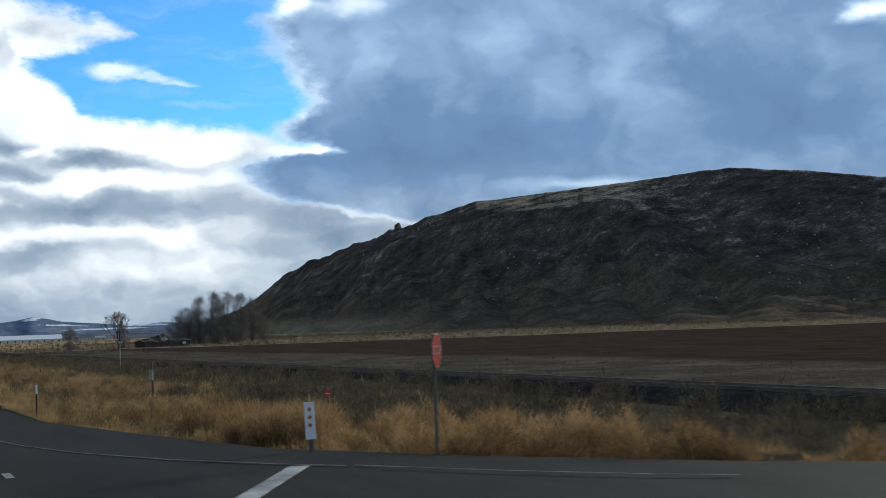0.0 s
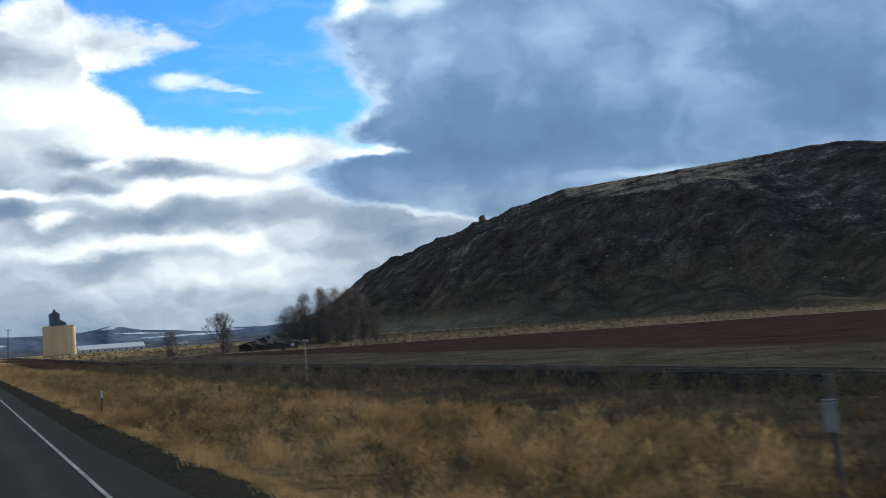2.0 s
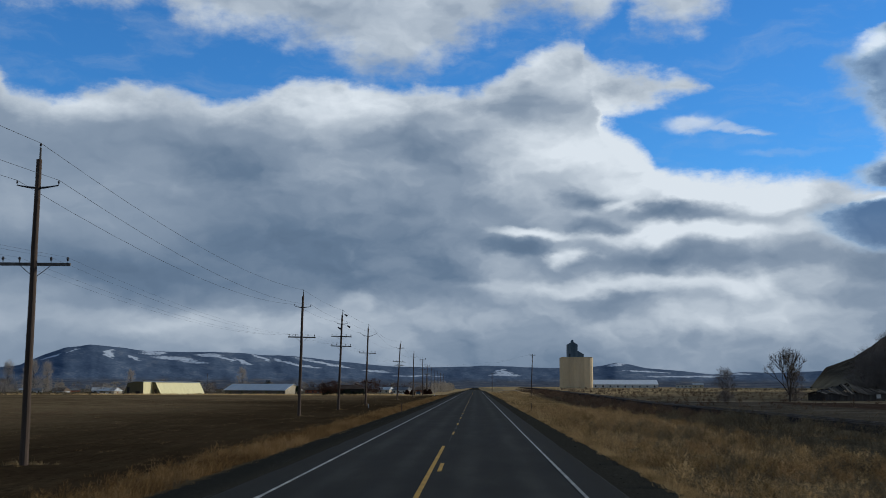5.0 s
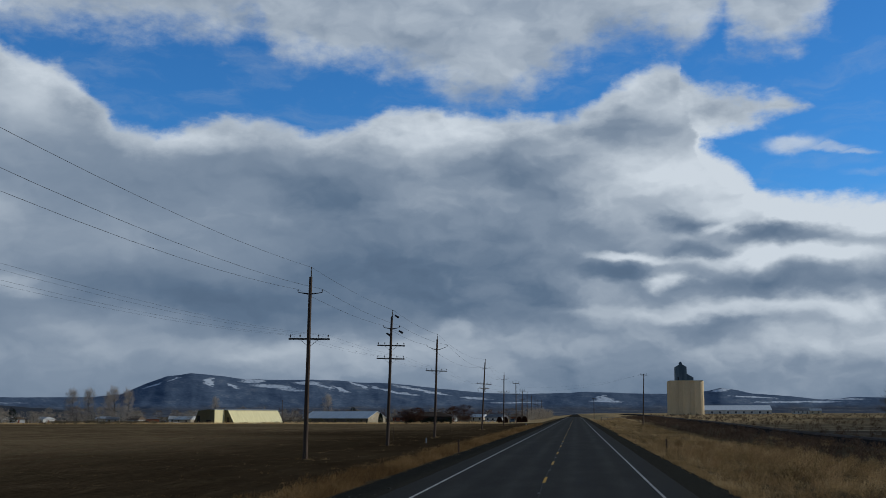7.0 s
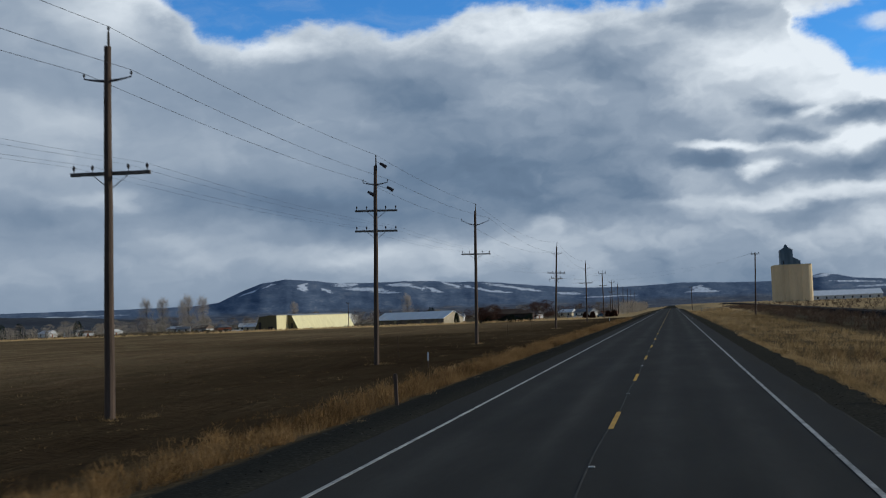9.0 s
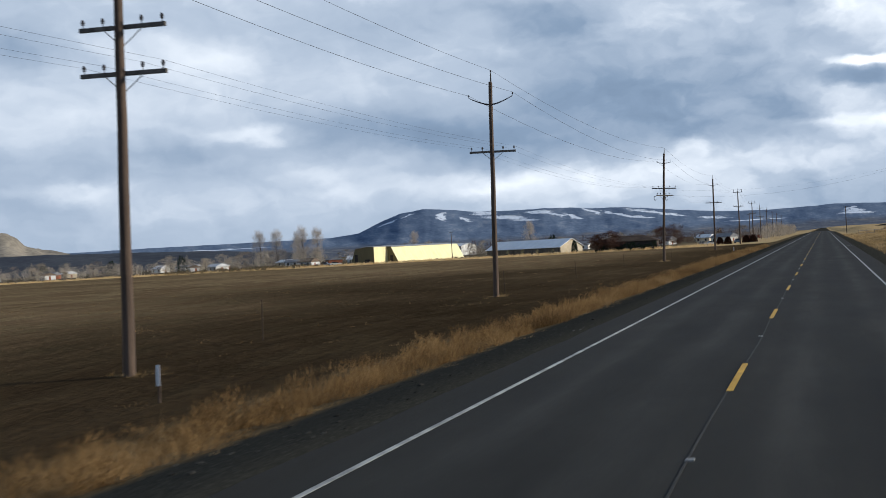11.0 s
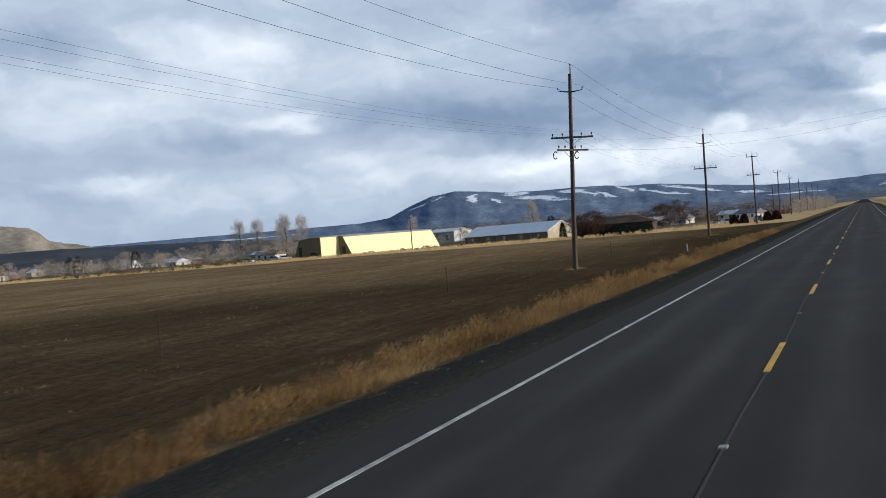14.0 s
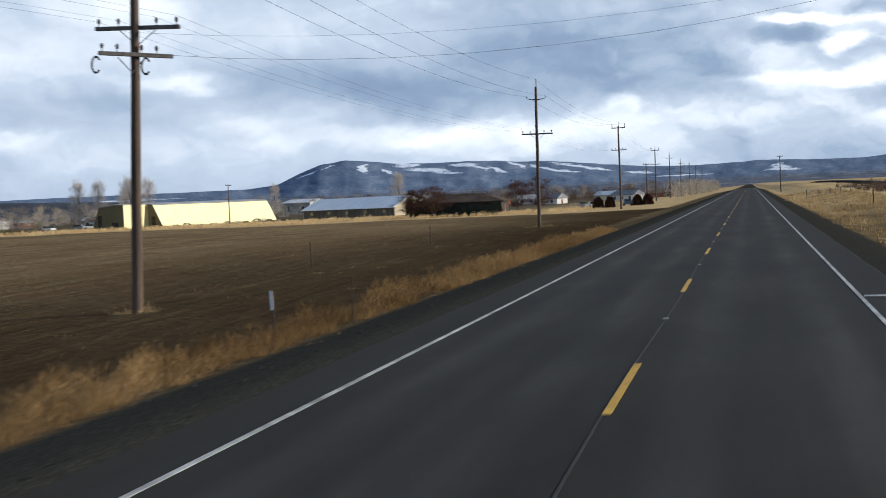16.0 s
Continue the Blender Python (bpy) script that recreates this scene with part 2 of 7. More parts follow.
rain = ramp_n(wt, math_n(wt, "SUBTRACT", tone_rain, overhead), [(0.0, (0.105, 0.17, 0.29)), (0.3, (0.172, 0.27, 0.44)), (0.55, (0.385, 0.51, 0.69)), (0.8, (0.86, 0.93, 1.0)), (0.98, (1.2, 1.2, 1.22))])
nishita = wt.nodes.new("ShaderNodeTexSky")
nishita.sky_type, nishita.sun_disc = "NISHITA", False
nishita.sun_elevation, nishita.sun_rotation = radians(SUN_EL), radians(SUN_AZ)
nishita.altitude, nishita.dust_density, nishita.ozone_density = 1250.0, 0.3, 2.0
blue = mix_n(wt, 1.0, nishita.outputs[0], (0.080, 0.148, 0.215), "MULTIPLY")
low = smooth_n(wt, el, 0.0, 7.0, 0.75, 0.0)
blue = mix_n(wt, low, blue, (0.34, 0.47, 0.62))
air = mix_n(wt, veil, blue, (0.72, 0.78, 0.86))
air = mix_n(wt, high_mask, air, cloud_colour(tone_high))
air = mix_n(wt, math_n(wt, "MAXIMUM", bank_mask, puff_mask), air, cloud_colour(tone))
air = mix_n(wt, rain_mask, air, rain)
bg = wt.nodes.new("ShaderNodeBackground")
put(wt, bg.inputs["Color"], air)
bg.inputs["Strength"].default_value = 1.0
put(wt, wt.nodes.new("ShaderNodeOutputWorld").inputs["Surface"], bg.outputs[0])

sun = new("sun", bpy.data.lights.new("sun", "SUN"))
sun.data.energy, sun.data.angle, sun.data.color = 4.2, radians(8.0), (1.0, 0.89, 0.73)
sun.matrix_world = look((0, 0, 0), (-math.sin(radians(SUN_AZ)) * math.cos(radians(SUN_EL)), -math.cos(radians(SUN_AZ)) * math.cos(radians(SUN_EL)), -math.sin(radians(SUN_EL))))

# ---- materials ----
def material(name, rough=0.9, metal=0.0, spec=0.3):
    m = bpy.data.materials.new(name)
    m.use_nodes = True
    t = m.node_tree
    b = t.nodes["Principled BSDF"]
    b.inputs["Roughness"].default_value = rough
    b.inputs["Metallic"].default_value = metal
    b.inputs["Specular IOR Level"].default_value = spec
    return m, t, b


def bump(t, b, height, strength, distance):
    n = t.nodes.new("ShaderNodeBump")
    n.inputs["Strength"].default_value = strength
    n.inputs["Distance"].default_value = distance
    put(t, n.inputs["Height"], height)
    put(t, b.inputs["Normal"], n.outputs[0])


def place(t):
    return t.nodes.new("ShaderNodeTexCoord").outputs["Object"]


def worn(name, dark, light, scale=2.0, rough=0.85, metal=0.0, stretch=(1, 1, 1), relief=0.3, depth=0.02, vary=0.12, spec=0.3):
    """A weathered surface: two scales of noise between two colours, a little different on each object."""
    m, t, b = material(name, rough, metal, spec)
    p = vec_n(t, "MULTIPLY", place(t), stretch)
    big = noise_n(t, p, scale * 0.3, 5, 0.6)
    fine = noise_n(t, p, scale * 4, 6, 0.65)
    f = math_n(t, "MULTIPLY_ADD", big, 0.9, math_n(t, "MULTIPLY_ADD", fine, 0.7, -0.35))
    col = mix_n(t, smooth_n(t, f, 0.2, 0.75), dark, light)
    rnd = t.nodes.new("ShaderNodeObjectInfo").outputs["Random"]
    hsv = t.nodes.new("ShaderNodeHueSaturation")
    put(t, hsv.inputs["Color"], col)
    put(t, hsv.inputs["Value"], math_n(t, "MULTIPLY_ADD", rnd, vary * 2, 1 - vary))
    put(t, b.inputs["Base Color"], hsv.outputs[0])
    put(t, b.inputs["Roughness"], math_n(t, "MULTIPLY_ADD", fine, 0.3, rough - 0.15))
    bump(t, b, fine, relief, depth)
    return m


def island(name, cols, rough=0.95, trans=0.0):
    """Blades, leaves and twigs: a colour for each loose piece."""
    m, t, b = material(name, rough, 0, 0.02)
    r = t.nodes.new("ShaderNodeNewGeometry").outputs["Random Per Island"]
    patch = noise_n(t, place(t), 0.16, 5, 0.6)
    f = math_n(t, "MULTIPLY_ADD", patch, 2.3, math_n(t, "MULTIPLY_ADD", r, 0.5, -0.95))
    col = ramp_n(t, f, [(i / (len(cols) - 1), c) for i, c in enumerate(cols)])
    put(t, b.inputs["Base Color"], col)
    if trans:
        thin = t.nodes.new("ShaderNodeBsdfTranslucent")
        put(t, thin.inputs["Color"], col)
        both = t.nodes.new("ShaderNodeMixShader")
        both.inputs[0].default_value = trans
        put(t, both.inputs[1], b.outputs[0])
        put(t, both.inputs[2], thin.outputs[0])
        put(t, t.nodes["Material Output"].inputs["Surface"], both.outputs[0])
    return m


def ground_material():
    m, t, b = material("soil_and_dry_grass", 1.0, 0, 0.0)
    p = place(t)
    x, y, z = split_n(t, p)
    wide = noise_n(t, p, 0.018, 4)
    mid = noise_n(t, p, 0.16, 5, 0.6)
    fine = noise_n(t, p, 2.2, 6, 0.65)
    grit = noise_n(t, p, 14.0, 5, 0.7)
    xw = math_n(t, "ADD", x, math_n(t, "MULTIPLY_ADD", mid, 2.4, -1.2))
    xf = math_n(t, "ADD", x, math_n(t, "MULTIPLY_ADD", fine, 0.8, -0.4))

    def between(v, a, b2, s):
        return math_n(t, "MULTIPLY", smooth_n(t, v, a - s, a + s), smooth_n(t, v, b2 - s, b2 + s, 1.0, 0.0))
    # ploughed stubble, rows slanting from the road
    turned = vec_n(t, "MULTIPLY", p, (0.30, 0.04, 1.0))
    rows = noise_n(t, turned, 3.2, 5, 0.6)
    f = math_n(t, "MULTIPLY_ADD", rows, 0.45, math_n(t, "MULTIPLY_ADD", mid, 0.35, math_n(t, "MULTIPLY_ADD", fine, 0.45, math_n(t, "MULTIPLY_ADD", wide, 0.8, -0.52))))
    col = ramp_n(t, f, [(0.12, (0.066, 0.043, 0.023)), (0.42, (0.124, 0.083, 0.045)), (0.66, (0.19, 0.132, 0.073)), (0.92, (0.30, 0.213, 0.12))])
    smear = noise_n(t, vec_n(t, "MULTIPLY", p, (0.10, 0.035, 1.0)), 3.0, 6, 0.68)
    col = mix_n(t, smooth_n(t, smear, 0.44, 0.62, 0.0, 0.75), col, ramp_n(t, fine, [(0.3, (0.115, 0.088, 0.046)), (0.7, (0.29, 0.215, 0.115))]))
    # darker tilth along the road side of the field, with lens falloff toned in
    col = mix_n(t, smooth_n(t, math_n(t, "MULTIPLY_ADD", smear, 40, math_n(t, "MULTIPLY_ADD", mid, 14, math_n(t, "ADD", x, math_n(t, "SUBTRACT", smooth_n(t, y, 330, 365, 0.0, 18.0), smooth_n(t, y, 380, 430, 0.0, 30.0))))), -34, 6, 0.0, 0.88), col, ramp_n(t, f, [(0.2, (0.016, 0.011, 0.0065)), (0.6, (0.042, 0.029, 0.016)), (0.9, (0.095, 0.068, 0.038))]))
    # pale grass beyond the field, its sunlight raised in the colour
    pale = ramp_n(t, math_n(t, "MULTIPLY_ADD", mid, 0.7, math_n(t, "MULTIPLY_ADD", fine, 0.4, -0.05)), [(0.2, (0.17, 0.11, 0.05)), (0.45, (0.40, 0.28, 0.14)), (0.8, (0.66, 0.50, 0.28))])
    yb = math_n(t, "ADD", y, math_n(t, "MULTIPLY_ADD", mid, 14, math_n(t, "MULTIPLY", x, 0.05)))
    bare = ramp_n(t, math_n(t, "MULTIPLY_ADD", mid, 0.7, math_n(t, "MULTIPLY_ADD", fine, 0.5, -0.1)), [(0.25, (0.05, 0.043, 0.032)), (0.55, (0.105, 0.086, 0.058)), (0.85, (0.24, 0.19, 0.115))])
    pale2 = mix_n(t, math_n(t, "MULTIPLY", smooth_n(t, yb, 640, 700), smooth_n(t, x, -70, -30, 1.0, 0.0)), pale, bare)
    col = mix_n(t, smooth_n(t, yb, 572, 577), col, pale2)
    # right of the road: verge, scrub, grey strip, ploughed field, foot of the hill
    scrub = ramp_n(t, math_n(t, "MULTIPLY_ADD", mid, 0.7, math_n(t, "MULTIPLY_ADD", fine, 0.7, -0.2)), [(0.2, (0.03, 0.027, 0.021)), (0.5, (0.072, 0.061, 0.042)), (0.75, (0.14, 0.11, 0.065)), (0.95, (0.25, 0.185, 0.10))])
    col = mix_n(t, smooth_n(t, xw, 18, 23), col, scrub)
    grey = ramp_n(t, math_n(t, "MULTIPLY_ADD", fine, 0.7, math_n(t, "MULTIPLY_ADD", mid, 0.7, -0.2)), [(0.2, (0.030, 0.026, 0.021)), (0.5, (0.075, 0.064, 0.050)), (0.8, (0.175, 0.15, 0.115))])
    col = mix_n(t, smooth_n(t, xw, 36, 40), col, grey)
    brown = ramp_n(t, math_n(t, "MULTIPLY_ADD", rows, 0.8, math_n(t, "MULTIPLY_ADD", mid, 0.6, -0.2)), [(0.2, (0.026, 0.0185, 0.014)), (0.5, (0.048, 0.034, 0.026)), (0.85, (0.085, 0.062, 0.047))])
    col = mix_n(t, smooth_n(t, xw, 60, 66), col, brown)
    far = math_n(t, "ADD", y, math_n(t, "MULTIPLY_ADD", math_n(t, "SUBTRACT", x, 60), 0.6, math_n(t, "MULTIPLY", mid, 6)))
    sage = ramp_n(t, math_n(t, "MULTIPLY_ADD", mid, 0.6, math_n(t, "MULTIPLY_ADD", fine, 0.7, -0.15)), [(0.2, (0.045, 0.036, 0.025)), (0.52, (0.13, 0.105, 0.068)), (0.8, (0.40, 0.315, 0.195))])
    right = smooth_n(t, x, 24, 30)
    col = mix_n(t, math_n(t, "MULTIPLY", right, smooth_n(t, far, 376, 381)), col, sage)
    col = mix_n(t, math_n(t, "MULTIPLY", right, math_n(t, "MULTIPLY", smooth_n(t, far, 372, 376), smooth_n(t, far, 380, 384, 1.0, 0.0))), col, (0.21, 0.175, 0.12))
    # verges with old grass, cinder shoulders
    verge = ramp_n(t, math_n(t, "MULTIPLY_ADD", mid, 0.6, math_n(t, "MULTIPLY_ADD", fine, 0.6, -0.1)), [(0.2, (0.045, 0.032, 0.019)), (0.5, (0.105, 0.076, 0.042)), (0.85, (0.27, 0.205, 0.12))])
    col = mix_n(t, between(xw, 6.0, 19.5, 0.5), col, verge)
    col = mix_n(t, between(xw, -11.0, -6.9, 0.8), col, verge)
    # the same sun-brightened grass colour far along the right side
    gold = math_n(t, "MULTIPLY", smooth_n(t, y, 430, 560), math_n(t, "MULTIPLY", smooth_n(t, x, 6, 8), math_n(t, "MAXIMUM", smooth_n(t, xw, 48, 95, 1.0, 0.0), smooth_n(t, math_n(t, "MULTIPLY_ADD", mid, 90, y), 640, 720, 0.0, 0.9))))
    col = mix_n(t, gold, col, pale)
    cinder = ramp_n(t, grit, [(0.25, (0.018, 0.0175, 0.0145)), (0.55, (0.040, 0.038, 0.031)), (0.72, (0.085, 0.08, 0.063)), (0.9, (0.16, 0.145, 0.115))])
    col = mix_n(t, between(xf, -7.05, 6.3, 0.25), col, cinder)
    put(t, b.inputs["Base Color"], col)
    bump(t, b, math_n(t, "ADD", math_n(t, "MULTIPLY", fine, math_n(t, "MULTIPLY_ADD", between(xf, -7.05, 6.3, 0.25), -0.75, 1.0)), math_n(t, "MULTIPLY", math_n(t, "MULTIPLY", rows, smooth_n(t, math_n(t, "ABSOLUTE", x), 10.0, 13.0)), 1.5)), 0.9, 0.12)
    return m


def asphalt_material():
    m, t, b = material("asphalt", 0.9, 0, 0.04)
    p = place(t)
    x, y, z = split_n(t, p)
    grit = noise_n(t, p, 38.0, 4, 0.75)
    patch = noise_n(t, vec_n(t, "MULTIPLY", p, (1.0, 0.06, 1.0)), 1.3, 5, 0.6)
    blotch = noise_n(t, vec_n(t, "MULTIPLY", p, (1.0, 0.3, 1.0)), 0.55, 6, 0.65)
    wear = math_n(t, "ABSOLUTE", math_n(t, "SUBTRACT", math_n(t, "ABSOLUTE", x), 1.83))
    track = math_n(t, "ABSOLUTE", math_n(t, "SUBTRACT", wear, 0.85))
    f = math_n(t, "MULTIPLY_ADD", grit, 0.45, math_n(t, "MULTIPLY_ADD", patch, 0.6, math_n(t, "MULTIPLY_ADD", blotch, 0.55, math_n(t, "MULTIPLY_ADD", smooth_n(t, track, 0.0, 0.6), -0.16, -0.22))))
    edge = math_n(t, "MULTIPLY", smooth_n(t, math_n(t, "MULTIPLY_ADD", math_n(t, "GREATER_THAN", x, 0.0), 85.0, y), 125, 150), smooth_n(t, math_n(t, "MULTIPLY_ADD", blotch, 0.8, math_n(t, "ABSOLUTE", x)), 4.2, 4.9))
    col = ramp_n(t, f, [(0.2, (0.0185, 0.0180, 0.0160)), (0.5, (0.033, 0.0322, 0.0286)), (0.8, (0.058, 0.056, 0.050)), (1.0, (0.09, 0.087, 0.077))])
    gravel = ramp_n(t, grit, [(0.3, (0.014, 0.0135, 0.0115)), (0.6, (0.032, 0.030, 0.025)), (0.85, (0.08, 0.075, 0.06))])
    put(t, b.inputs["Base Color"], mix_n(t, math_n(t, "MULTIPLY", edge, 0.8), col, gravel))
    put(t, b.inputs["Roughness"], math_n(t, "MULTIPLY_ADD", patch, 0.2, 0.75))
    bump(t, b, grit, 0.4, 0.008)
    return m


def hill_material():
    m, t, b = material("basalt_scree_and_sage", 1.0, 0, 0.0)
    g = t.nodes.new("ShaderNodeNewGeometry")
    p = place(t)
    nx, ny, nz = split_n(t, g.outputs["Normal"])
    px, py, pz = split_n(t, p)
    big = noise_n(t, p, 0.012, 5, 0.6)
    mid = noise_n(t, p, 0.05, 6, 0.62)
    fine = noise_n(t, p, 0.4, 6, 0.65)
    strata = noise_n(t, vec_n(t, "MULTIPLY", p, (0.02, 0.02, 0.36)), 1.0, 5, 0.6)
    f = math_n(t, "MULTIPLY_ADD", fine, 0.36, math_n(t, "MULTIPLY_ADD", mid, 0.7, -0.03))
    crack = noise_n(t, vec_n(t, "MULTIPLY", p, (0.16, 0.16, 0.05)), 1.0, 6, 0.68)
    rock = ramp_n(t, math_n(t, "MULTIPLY_ADD", crack, 0.3, math_n(t, "MULTIPLY_ADD", strata, 0.12, math_n(t, "MULTIPLY_ADD", big, 0.3, math_n(t, "ADD", f, -0.36)))), [(0.25, (0.021, 0.0163, 0.0142)), (0.44, (0.057, 0.0455, 0.039)), (0.58, (0.105, 0.086, 0.072)), (0.70, (0.33, 0.275, 0.222))])
    olive = ramp_n(t, f, [(0.25, (0.036, 0.029, 0.0225)), (0.48, (0.076, 0.060, 0.043)), (0.72, (0.195, 0.155, 0.108))])
    # crest grass, brightened in the colour for the sun along the top
    straw = ramp_n(t, f, [(0.36, (0.10, 0.08, 0.056)), (0.5, (0.30, 0.24, 0.165)), (0.68, (0.62, 0.51, 0.37))])
    talus = smooth_n(t, math_n(t, "MULTIPLY_ADD", big, -70, math_n(t, "MULTIPLY_ADD", mid, -22, pz)), -22, 6, 1.0, 0.0)
    col = mix_n(t, talus, rock, olive)
    # pale grass on the left toe, its sunlight also raised in the colour
    toe = smooth_n(t, math_n(t, "DIVIDE", px, py), 0.37, 0.52, 1.0, 0.0)
    foot = math_n(t, "MULTIPLY", smooth_n(t, math_n(t, "MULTIPLY_ADD", mid, 14, pz), 12, 25, 1.0, 0.0), math_n(t, "MULTIPLY_ADD", toe, 0.7, 0.12))
    col = mix_n(t, foot, col, ramp_n(t, f, [(0.3, (0.13, 0.105, 0.07)), (0.7, (0.36, 0.285, 0.18))]))
    gentle = smooth_n(t, math_n(t, "ADD", nz, math_n(t, "MULTIPLY_ADD", mid, 0.12, math_n(t, "MULTIPLY_ADD", fine, 0.10, -0.11))), 0.925, 0.995)
    gentle = math_n(t, "MULTIPLY", gentle, smooth_n(t, math_n(t, "MULTIPLY_ADD", px, -0.055, pz), 30, 62))
    gentle = math_n(t, "MULTIPLY", gentle, smooth_n(t, px, 440, 505))
    put(t, b.inputs["Base Color"], mix_n(t, gentle, col, straw))
    bump(t, b, math_n(t, "ADD", math_n(t, "MULTIPLY", fine, 0.25), math_n(t, "ADD", mid, math_n(t, "MULTIPLY", crack, 0.5))), 0.8, 2.2)
    return m


# snow fields on the far mountains: azimuth, elevation, half widths, slant
SNOW_AHEAD = [(-8.0, 1.2, 1.1, 0.102, 0.14), (-6.9, 1.0, 0.9, 0.085, 0.12), (-4.9, 0.72, 0.9, 0.09, 0.05), (1.3, 0.76, 0.24, 0.16, 0.0), (1.35, 0.66, 0.55, 0.12, 0.0), (1.4, 0.56, 0.95, 0.08, 0.0), (6.9, 1.06, 0.5, 0.09, -0.1), (8.4, 0.74, 1.3, 0.05, 0.05),
              (10.5, 0.5, 2.4, 0.06, 0.0), (-3.0, 0.5, 1.6, 0.04, 0.0), (12.5, 0.62, 1.0, 0.05, 0.0)]
SNOW_LEFT = [(-17.85, 1.5, 0.24, 0.34, 0.3), (-20.5, 1.34, 0.55, 0.07, -0.28), (-19.45, 1.62, 0.35, 0.07, -0.3), (-15.7, 1.56, 0.8, 0.153, 0.0), (-14.7, 1.3, 1.3, 0.153, 0.05), (-13.9, 1.12, 0.9, 0.085, 0.04),
             (-13.2, 1.46, 0.8, 0.136, 0.02), (-11.6, 1.18, 0.6, 0.102, 0.22), (-10.6, 1.36, 0.55, 0.085, 0.28), (-9.4, 1.16, 0.9, 0.085, 0.2), (-29.0, 0.5, 3.4, 0.04, 0.0), (-12.4, 1.3, 0.5, 0.07, 0.25), (-8.4, 0.98, 1.0, 0.06, 0.1), (-16.6, 1.3, 0.3, 0.12, 0.3)]


def mountain_material():
    m, t, b = material("hazed_forest_and_snow", 1.0, 0, 0.0)
    p = place(t)
    px, py, pz = split_n(t, p)
    az_ = math_n(t, "MULTIPLY", math_n(t, "ARCTAN2", px, py), 57.2958)
    el_ = math_n(t, "MULTIPLY", math_n(t, "DIVIDE", pz, vec_n(t, "LENGTH", p)), 57.2958)
    seen = join_n(t, math_n(t, "MULTIPLY_ADD", el_, 0.7, az_), math_n(t, "MULTIPLY", el_, 2.6))
    mid = noise_n(t, seen, 1.1, 6, 0.6)
    fine = noise_n(t, seen, 6.0, 6, 0.68)
    wob = vec_n(t, "SUBTRACT", noise_n(t, p, 0.012, 5, 0.65, "Color"), (0.5, 0.5, 0.5))
    q0 = vec_n(t, "ADD", join_n(t, az_, math_n(t, "MULTIPLY_ADD", az_, 0.0, el_)), vec_n(t, "MULTIPLY", wob, (1.2, 0.20, 0.0)))
    snow = None
    for a, e, ra, re, sl in SNOW_LEFT + SNOW_AHEAD:
        q1 = vec_n(t, "SUBTRACT", q0, (a, e, 0.0))
        qx, qy, qz = split_n(t, q1)
        q = join_n(t, math_n(t, "MULTIPLY", qx, 1 / ra), math_n(t, "MULTIPLY", math_n(t, "MULTIPLY_ADD", qx, sl * 1.25, qy), 1.35 / re))
        s = smooth_n(t, vec_n(t, "LENGTH", q), 0.5, 1.25, 1.0, 0.0)
        snow = s if snow is None else math_n(t, "MAXIMUM", snow, s)
    snow = math_n(t, "MULTIPLY", smooth_n(t, math_n(t, "MULTIPLY_ADD", fine, 2.4, math_n(t, "SUBTRACT", snow, 1.32)), 0.2, 0.95), 0.8)
    # the blue-grey of the slopes is distance haze put into the colour
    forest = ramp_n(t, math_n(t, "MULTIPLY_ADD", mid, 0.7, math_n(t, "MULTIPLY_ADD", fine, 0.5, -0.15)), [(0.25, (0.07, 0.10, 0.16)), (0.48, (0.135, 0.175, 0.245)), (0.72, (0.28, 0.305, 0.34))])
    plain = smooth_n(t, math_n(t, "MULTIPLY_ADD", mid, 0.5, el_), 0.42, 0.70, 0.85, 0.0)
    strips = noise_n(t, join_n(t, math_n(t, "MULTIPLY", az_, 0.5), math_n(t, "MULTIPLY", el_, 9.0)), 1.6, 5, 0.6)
    # the strips at the foot carry the same painted haze
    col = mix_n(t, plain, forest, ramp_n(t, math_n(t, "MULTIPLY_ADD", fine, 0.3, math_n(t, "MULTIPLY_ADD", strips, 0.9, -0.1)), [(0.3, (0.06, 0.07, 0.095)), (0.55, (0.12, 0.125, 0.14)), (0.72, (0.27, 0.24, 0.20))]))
    put(t, b.inputs["Base Color"], mix_n(t, snow, col, (0.80, 0.84, 0.90)))
    return m


ground_m, asphalt_m, hill_m, mountain_m = ground_material(), asphalt_material(), hill_material(), mountain_material()
mesa_m = worn("dry_mesa_slope", (0.13, 0.112, 0.09), (0.36, 0.31, 0.235), 0.02, 0.95, relief=0.6, depth=2.0)
white_line = worn("white_road_paint", (0.13, 0.13, 0.125), (0.46, 0.455, 0.43), 5, 0.7, relief=0.2, depth=0.003)
faint_line = worn("worn_off_road_paint", (0.03, 0.03, 0.028), (0.16, 0.158, 0.15), 4, 0.8, relief=0.2, depth=0.003)
yellow_line = worn("yellow_road_paint", (0.28, 0.16, 0.015), (0.62, 0.36, 0.03), 5, 0.7, relief=0.2, depth=0.003)
pole_wood = worn("creosoted_pole_wood", (0.048, 0.033, 0.024), (0.125, 0.086, 0.062), 3, 0.9, stretch=(4, 4, 0.3), relief=0.5, depth=0.01)
grey_wood = worn("weathered_grey_wood", (0.07, 0.062, 0.055), (0.20, 0.18, 0.155), 3, 0.92, stretch=(4, 4, 0.4), relief=0.5, depth=0.01)
steel = worn("galvanised_steel", (0.16, 0.16, 0.17), (0.34, 0.35, 0.36), 4, 0.5, 0.7, relief=0.1, depth=0.003)
insulator_m = worn("dark_glazed_porcelain", (0.02, 0.02, 0.025), (0.06, 0.055, 0.06), 5, 0.65, relief=0.05, depth=0.002, spec=0.2)
